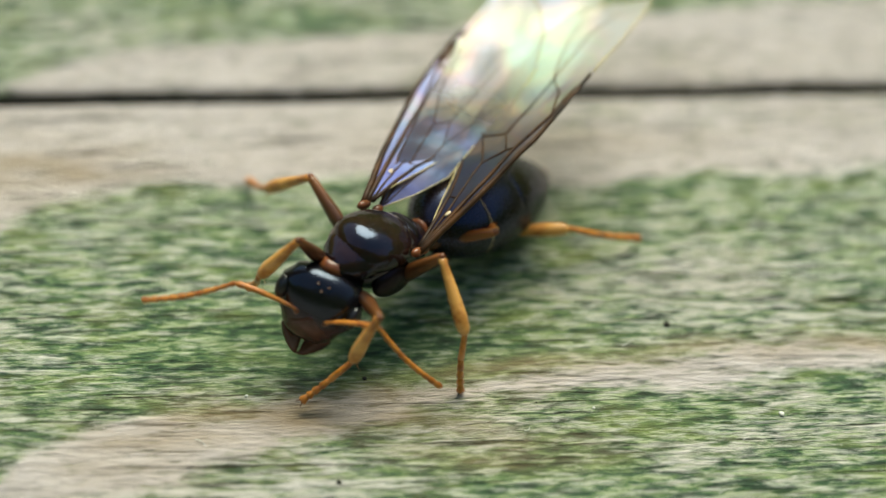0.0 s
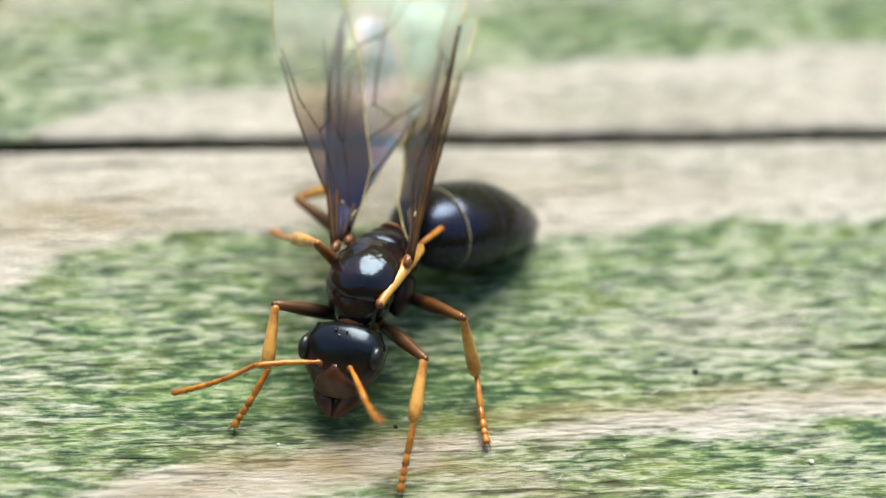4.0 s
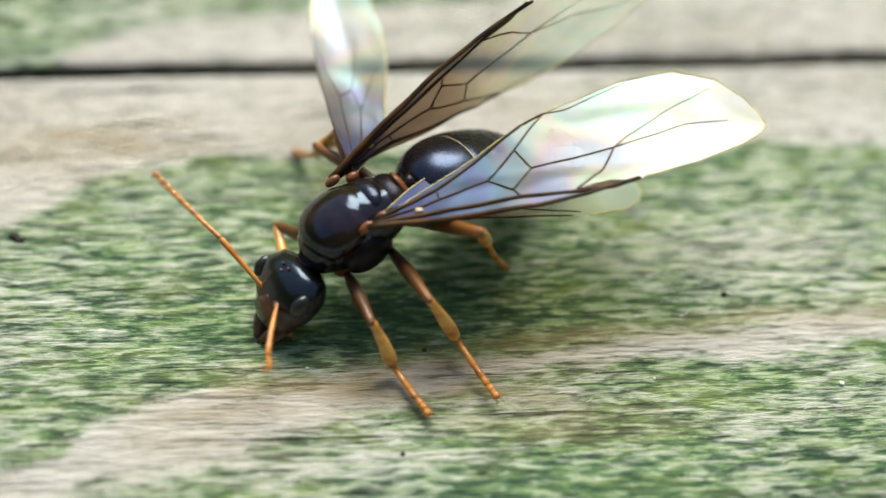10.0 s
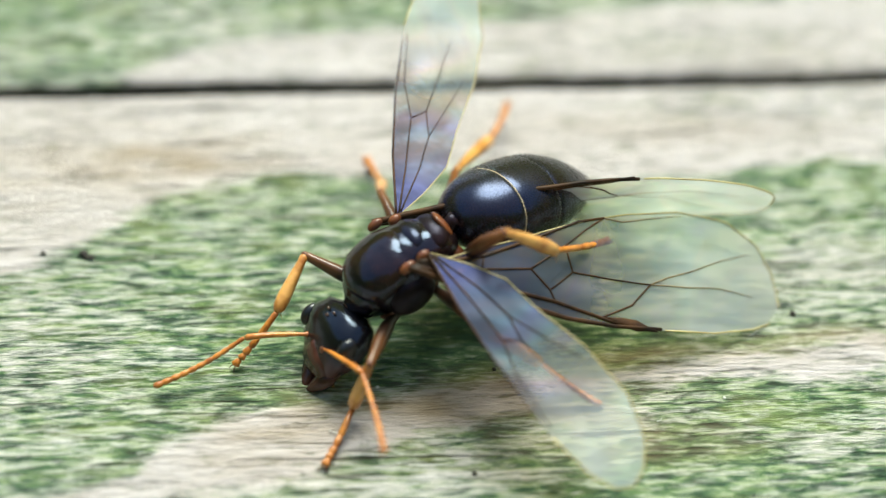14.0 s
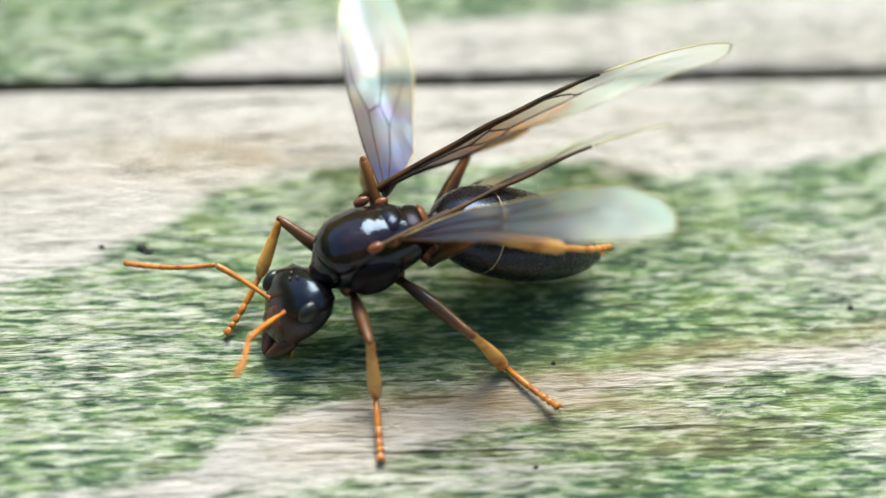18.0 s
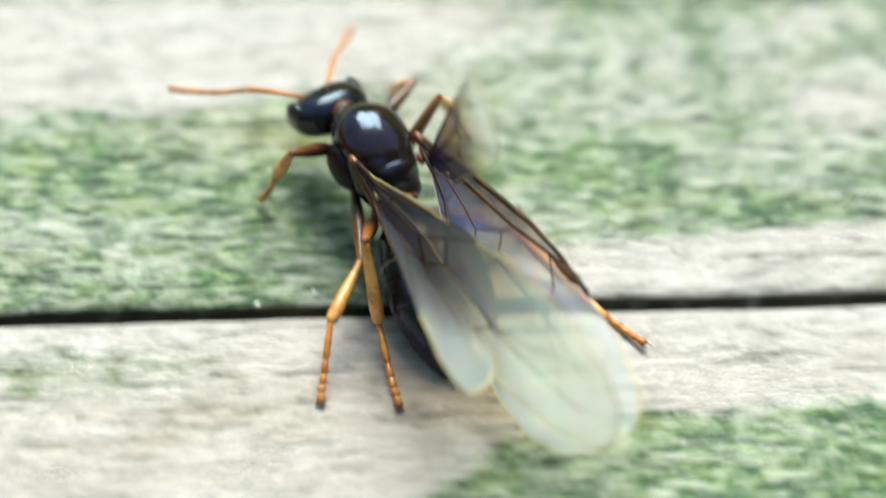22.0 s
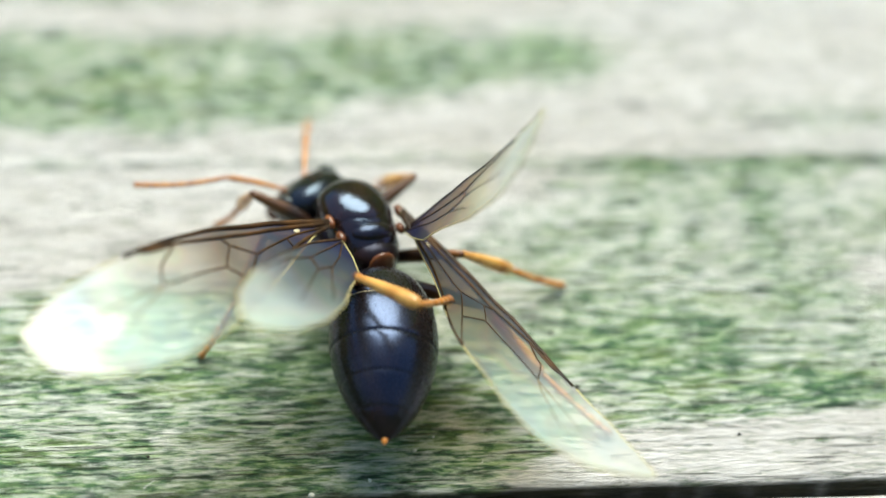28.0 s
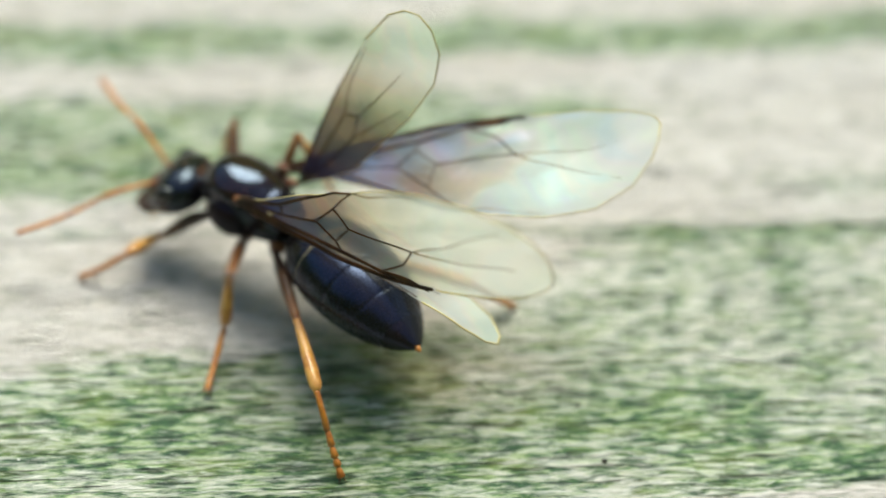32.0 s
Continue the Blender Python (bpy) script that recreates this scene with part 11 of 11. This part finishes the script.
    walk(tibia_hind_right, [
        (0, mm(-2.31, 1.14, .58, -21, 19, -129)), (.5, mm(-2.98, .23, .48, -4, 7, -104)), (1, mm(-2.09, -2.56, -.63, 3, -22, -157)), (1.5, mm(-2.32, -2.04, .4,
        1, -8, -162)), (2, mm(-2.12, -1.96, .67, 1, -2, -169)), (2.5, mm(-2.14, -2.32, .15, 4, 16, -166)), (3, mm(-1.9, -2.62, -.76, 12, 23, -164)), (3.5,
        mm(-2.14, -2.53, -.68, 12, 27, 173)), (4.2, mm(-1.53, -2.6, .03, 9, 31, 165)), (4.8, mm(-.27, -2.49, .09, 9, 32, 166)), (5.5, mm(-.21, -2.31, .38, 12,
        36, 168)), (6, mm(-.12, -2.22, .48, 13, 39, 171)), (6.5, mm(-.73, -2.49, .33, 5, 36, 174)), (6.8, mm(-1.17, -2.76, -.38, 5, 50, -173)), (7, mm(-.98,
        -2.78, -.51, 6, 49, -165)), (7.3, mm(-.69, -2.68, -.16, 6, 48, -149)), (8, mm(-.55, -2.53, .19, 15, 42, -165)), (8.5, mm(-.64, -2.63, -.01, 7, 41,
        179)), (9, mm(-.65, -2.69, -.22, 0, 37, 168)), (9.5, mm(-.3, -2.58, -.14, -1, 36, 152)), (10, mm(-.34, -2.61, -.18, 14, 47, -154)), (10.5, mm(-.46,
        -2.6, -.05, 17, 51, -157)), (11, mm(-.55, -2.58, .07, 15, 48, -151)), (11.5, mm(-1.5, -2.58, .09, 15, 30, -132)), (11.75, mm(-2.06, -2.53, -.35, 13, 22,
        -129)), (12, mm(-2.03, -2.52, -.24, 13, 17, -127)), (12.25, mm(-2.13, -2.49, -.31, 11, 18, -130)), (12.5, mm(-2.24, -2.44, -.4, 10, 19, -134)), (13,
        mm(-2.36, -2.36, -.36, 8, 15, -138)), (13.5, mm(-2.31, -2.44, -.96, 14, 29, -134)), (14, mm(-2.17, -2.46, -1.29, 16, 31, -131)), (14.5, mm(-2.18, -2.48,
        -1.2, 15, 31, -133)), (15.2, mm(-2.17, -2.52, -.98, 15, 26, -129)), (15.8, mm(-2.15, -2.53, -.78, 15, 21, -126)), (16.5, mm(-2.2, -2.5, -.63, 16, 17,
        -121)), (17, mm(-2.24, -2.48, -.77, 16, 26, -134)), (17.5, mm(-2.35, -2.41, -.6, 14, 22, -137)), (18, mm(-2.58, -2.23, -.54, 13, 23, -143)), (18.5,
        mm(-2.91, .96, -1.47, 13, 10, -76)), (19, mm(-3.01, .87, -1.34, 10, 9, -74)), (19.25, mm(-3.03, .95, -.93, 9, 18, -87)), (19.5, mm(-3.35, -.53, -.11, 2,
        20, -78)), (19.75, mm(-2.56, -2.05, .07, -3, 24, -81)), (20, mm(-2.7, -1.8, .24, -10, 27, -72)), (20.25, mm(-2.69, -1.43, .62, -10, 26, -90)), (20.5,
        mm(-2.58, -1.87, .32, -10, 24, -106)), (20.75, mm(-2.43, -2.01, .32, -14, 23, -118)), (21, mm(-2.09, -2.46, -.14, -11, 7, -143)), (21.25, mm(-1.91,
        -1.83, .92, -18, 27, -145)), (21.5, mm(-1.83, -1.88, .93, -22, 42, -168)), (21.75, mm(-1.89, -2.6, -.32, 1, 1, -174)), (22, mm(-2.72, -2.04, -.16, 0, 0,
        -162)), (22.25, mm(-2.56, -1.33, .82, -8, 14, -133)), (22.5, mm(-2.65, -.97, .89, -16, 30, -126)), (22.75, mm(-3.19, -.8, .21, -12, -8, -112)), (23,
        mm(-2.4, -2.28, -.13, 0, -29, -154)), (23.5, mm(-2.08, -2.4, .02, 5, -20, -149)), (24, mm(-2.55, -2.12, .1, -2, -26, -141)), (24.5, mm(-2.59, -1.98,
        .15, -2, -16, -148)), (25.2, mm(-2.77, -1.87, -.01, 3, -8, -155)), (25.8, mm(-2.9, -1.84, -.28, 8, 5, -162)), (26.5, mm(-3.13, -1.48, -.31, 11, 23,
        -163)), (27, mm(-3.1, -1.51, -.25, 0, 38, -157)), (27.5, mm(-2.94, -1.56, .12, 5, 37, -155)), (28, mm(-2.96, -1.6, .01, 7, 27, -147)), (28.25, mm(-2.97,
        -1.72, -.2, 10, 23, -144)), (28.5, mm(-2.96, -1.82, -.49, 13, 18, -141)), (29, mm(-2.84, -2.04, -1, 15, 5, -138)), (29.5, mm(-2.88, -1.94, -1, 13, 2,
        -140)), (30, mm(-2.93, -1.91, -1.07, 13, 7, -141)), (30.5, mm(-2.9, -1.93, -.85, 10, 11, -147)), (31, mm(-2.89, -2, -1.18, 8, 12, -155)), (31.25,
        mm(-2.99, -1.8, -1.01, 7, 0, -159)), (31.5, mm(-3.16, -1.55, -.88, 7, -18, -178)), (31.75, mm(-3.35, -1.07, -.6, 8, -17, -179)), (32, mm(-3.39, -.77,
        -.36, 10, -10, -170))])
    walk(tarsus_hind_right, [
        (0, mm(-3.45, -.29, -.06, -14, 22, -120)), (.5, mm(-3.46, -1.65, .24, -9, 16, -131)), (1, mm(-3.75, -3.28, .09, -4, 22, -158)), (1.5, mm(-4.16, -2.64,
        .67, -5, 14, -157)), (2, mm(-4.03, -2.34, .75, -2, -3, -163)), (2.5, mm(-3.96, -2.76, -.4, -1, -6, -165)), (3, mm(-3.63, -3.11, -1.51, -1, 0, -169)),
        (3.5, mm(-3.87, -2.33, -1.55, 3, 3, 173)), (4.2, mm(-3.14, -2.17, -.99, 3, 17, -175)), (4.8, mm(-1.87, -2.08, -.95, 5, 18, -141)), (5.5, mm(-1.74,
        -1.98, -.78, 10, 24, -134)), (6, mm(-1.63, -1.98, -.73, 14, 30, -125)), (6.5, mm(-2.3, -2.32, -.82, 18, 38, -124)), (6.8, mm(-2.42, -2.92, -1.87, 17,
        33, -122)), (7, mm(-2.21, -3.12, -1.98, 18, 34, -111)), (7.3, mm(-1.82, -3.35, -1.61, 13, 29, -103)), (8, mm(-1.95, -2.91, -1.11, 20, 33, -117)), (8.5,
        mm(-2.12, -2.61, -1.29, 16, 36, -125)), (9, mm(-2.17, -2.37, -1.4, 13, 39, -129)), (9.5, mm(-1.7, -1.84, -1.27, 17, 44, -126)), (10, mm(-1.54, -3.19,
        -1.6, 24, 32, -99)), (10.5, mm(-1.59, -3.09, -1.56, 27, 29, -100)), (11, mm(-1.68, -3.21, -1.39, 21, 27, -99)), (11.5, mm(-2.63, -3.83, -.9, 17, 22,
        -114)), (11.75, mm(-3.19, -3.94, -1.09, 13, 14, -116)), (12, mm(-3.15, -4, -.82, 12, 13, -115)), (12.25, mm(-3.32, -3.9, -.92, 11, 14, -118)), (12.5,
        mm(-3.52, -3.78, -1.05, 10, 16, -121)), (13, mm(-3.75, -3.62, -.88, 8, 15, -126)), (13.5, mm(-3.5, -3.66, -1.9, 13, 21, -122)), (14, mm(-3.27, -3.72,
        -2.3, 17, 25, -120)), (14.5, mm(-3.32, -3.71, -2.19, 15, 24, -121)), (15.2, mm(-3.27, -3.87, -1.84, 15, 23, -117)), (15.8, mm(-3.22, -4.01, -1.48, 17,
        22, -114)), (16.5, mm(-3.17, -4.09, -1.2, 18, 23, -112)), (17, mm(-3.47, -3.74, -1.62, 16, 24, -122)), (17.5, mm(-3.66, -3.65, -1.34, 16, 24, -123)),
        (18, mm(-4.01, -3.32, -1.3, 16, 26, -129)), (18.5, mm(-2.45, -.91, -1.81, 16, 23, -91)), (19, mm(-2.47, -.98, -1.66, 14, 24, -92)), (19.25, mm(-2.93,
        -.9, -1.54, 10, 27, -96)), (19.5, mm(-2.97, -2.33, -.77, 5, 23, -95)), (19.75, mm(-2.29, -3.81, -.74, -2, 29, -95)), (20, mm(-2.17, -3.44, -.65, -7, 30,
        -98)), (20.25, mm(-2.68, -3.18, -.24, -6, 23, -97)), (20.5, mm(-3.06, -3.59, -.47, -4, 25, -111)), (20.75, mm(-3.29, -3.58, -.46, -5, 26, -109)), (21,
        mm(-3.64, -3.63, -.37, -5, 26, -121)), (21.25, mm(-3.32, -2.83, .03, -7, 11, -132)), (21.5, mm(-3.23, -2.17, -.39, -8, 3, -149)), (21.75, mm(-3.83,
        -2.79, -.36, -2, -13, -175)), (22, mm(-4.59, -2.63, -.15, -2, -23, -172)), (22.25, mm(-3.85, -2.71, .33, -4, -26, -164)), (22.5, mm(-3.65, -2.33, -.08,
        -13, -24, -139)), (22.75, mm(-3.92, -2.59, .48, -11, -13, -136)), (23, mm(-3.93, -3.03, .81, -4, -8, -132)), (23.5, mm(-3.65, -3.36, .69, 3, -25,
        -137)), (24, mm(-3.91, -3.24, .96, 4, -42, -158)), (24.5, mm(-4.18, -2.97, .7, 1, -34, -160)), (25.2, mm(-4.53, -2.68, .26, 3, -22, -162)), (25.8,
        mm(-4.74, -2.45, -.45, 5, -14, -164)), (26.5, mm(-4.85, -2.02, -1.08, 7, -1, -166)), (27, mm(-4.52, -2.1, -1.45, -8, 16, -166)), (27.5, mm(-4.34, -2.21,
        -1.06, -3, 20, -158)), (28, mm(-4.41, -2.56, -.87, 2, 17, -146)), (28.25, mm(-4.41, -2.77, -.97, 4, 10, -147)), (28.5, mm(-4.41, -2.98, -1.09, 7, 3,
        -150)), (29, mm(-4.31, -3.38, -1.17, 9, -8, -151)), (29.5, mm(-4.37, -3.2, -1.08, 8, -8, -154)), (30, mm(-4.45, -3.13, -1.3, 6, -8, -160)), (30.5,
        mm(-4.49, -2.98, -1.22, 4, -9, -167)), (31, mm(-4.64, -2.8, -1.6, 2, -13, -173)), (31.25, mm(-4.81, -2.49, -1, 4, -8, -169)), (31.5, mm(-5.01, -1.61,
        -.29, 12, 14, -148)), (31.75, mm(-5.21, -1.09, -.02, 30, 30, -126)), (32, mm(-5.29, -1.1, 0, 44, 38, -114))])

motions()
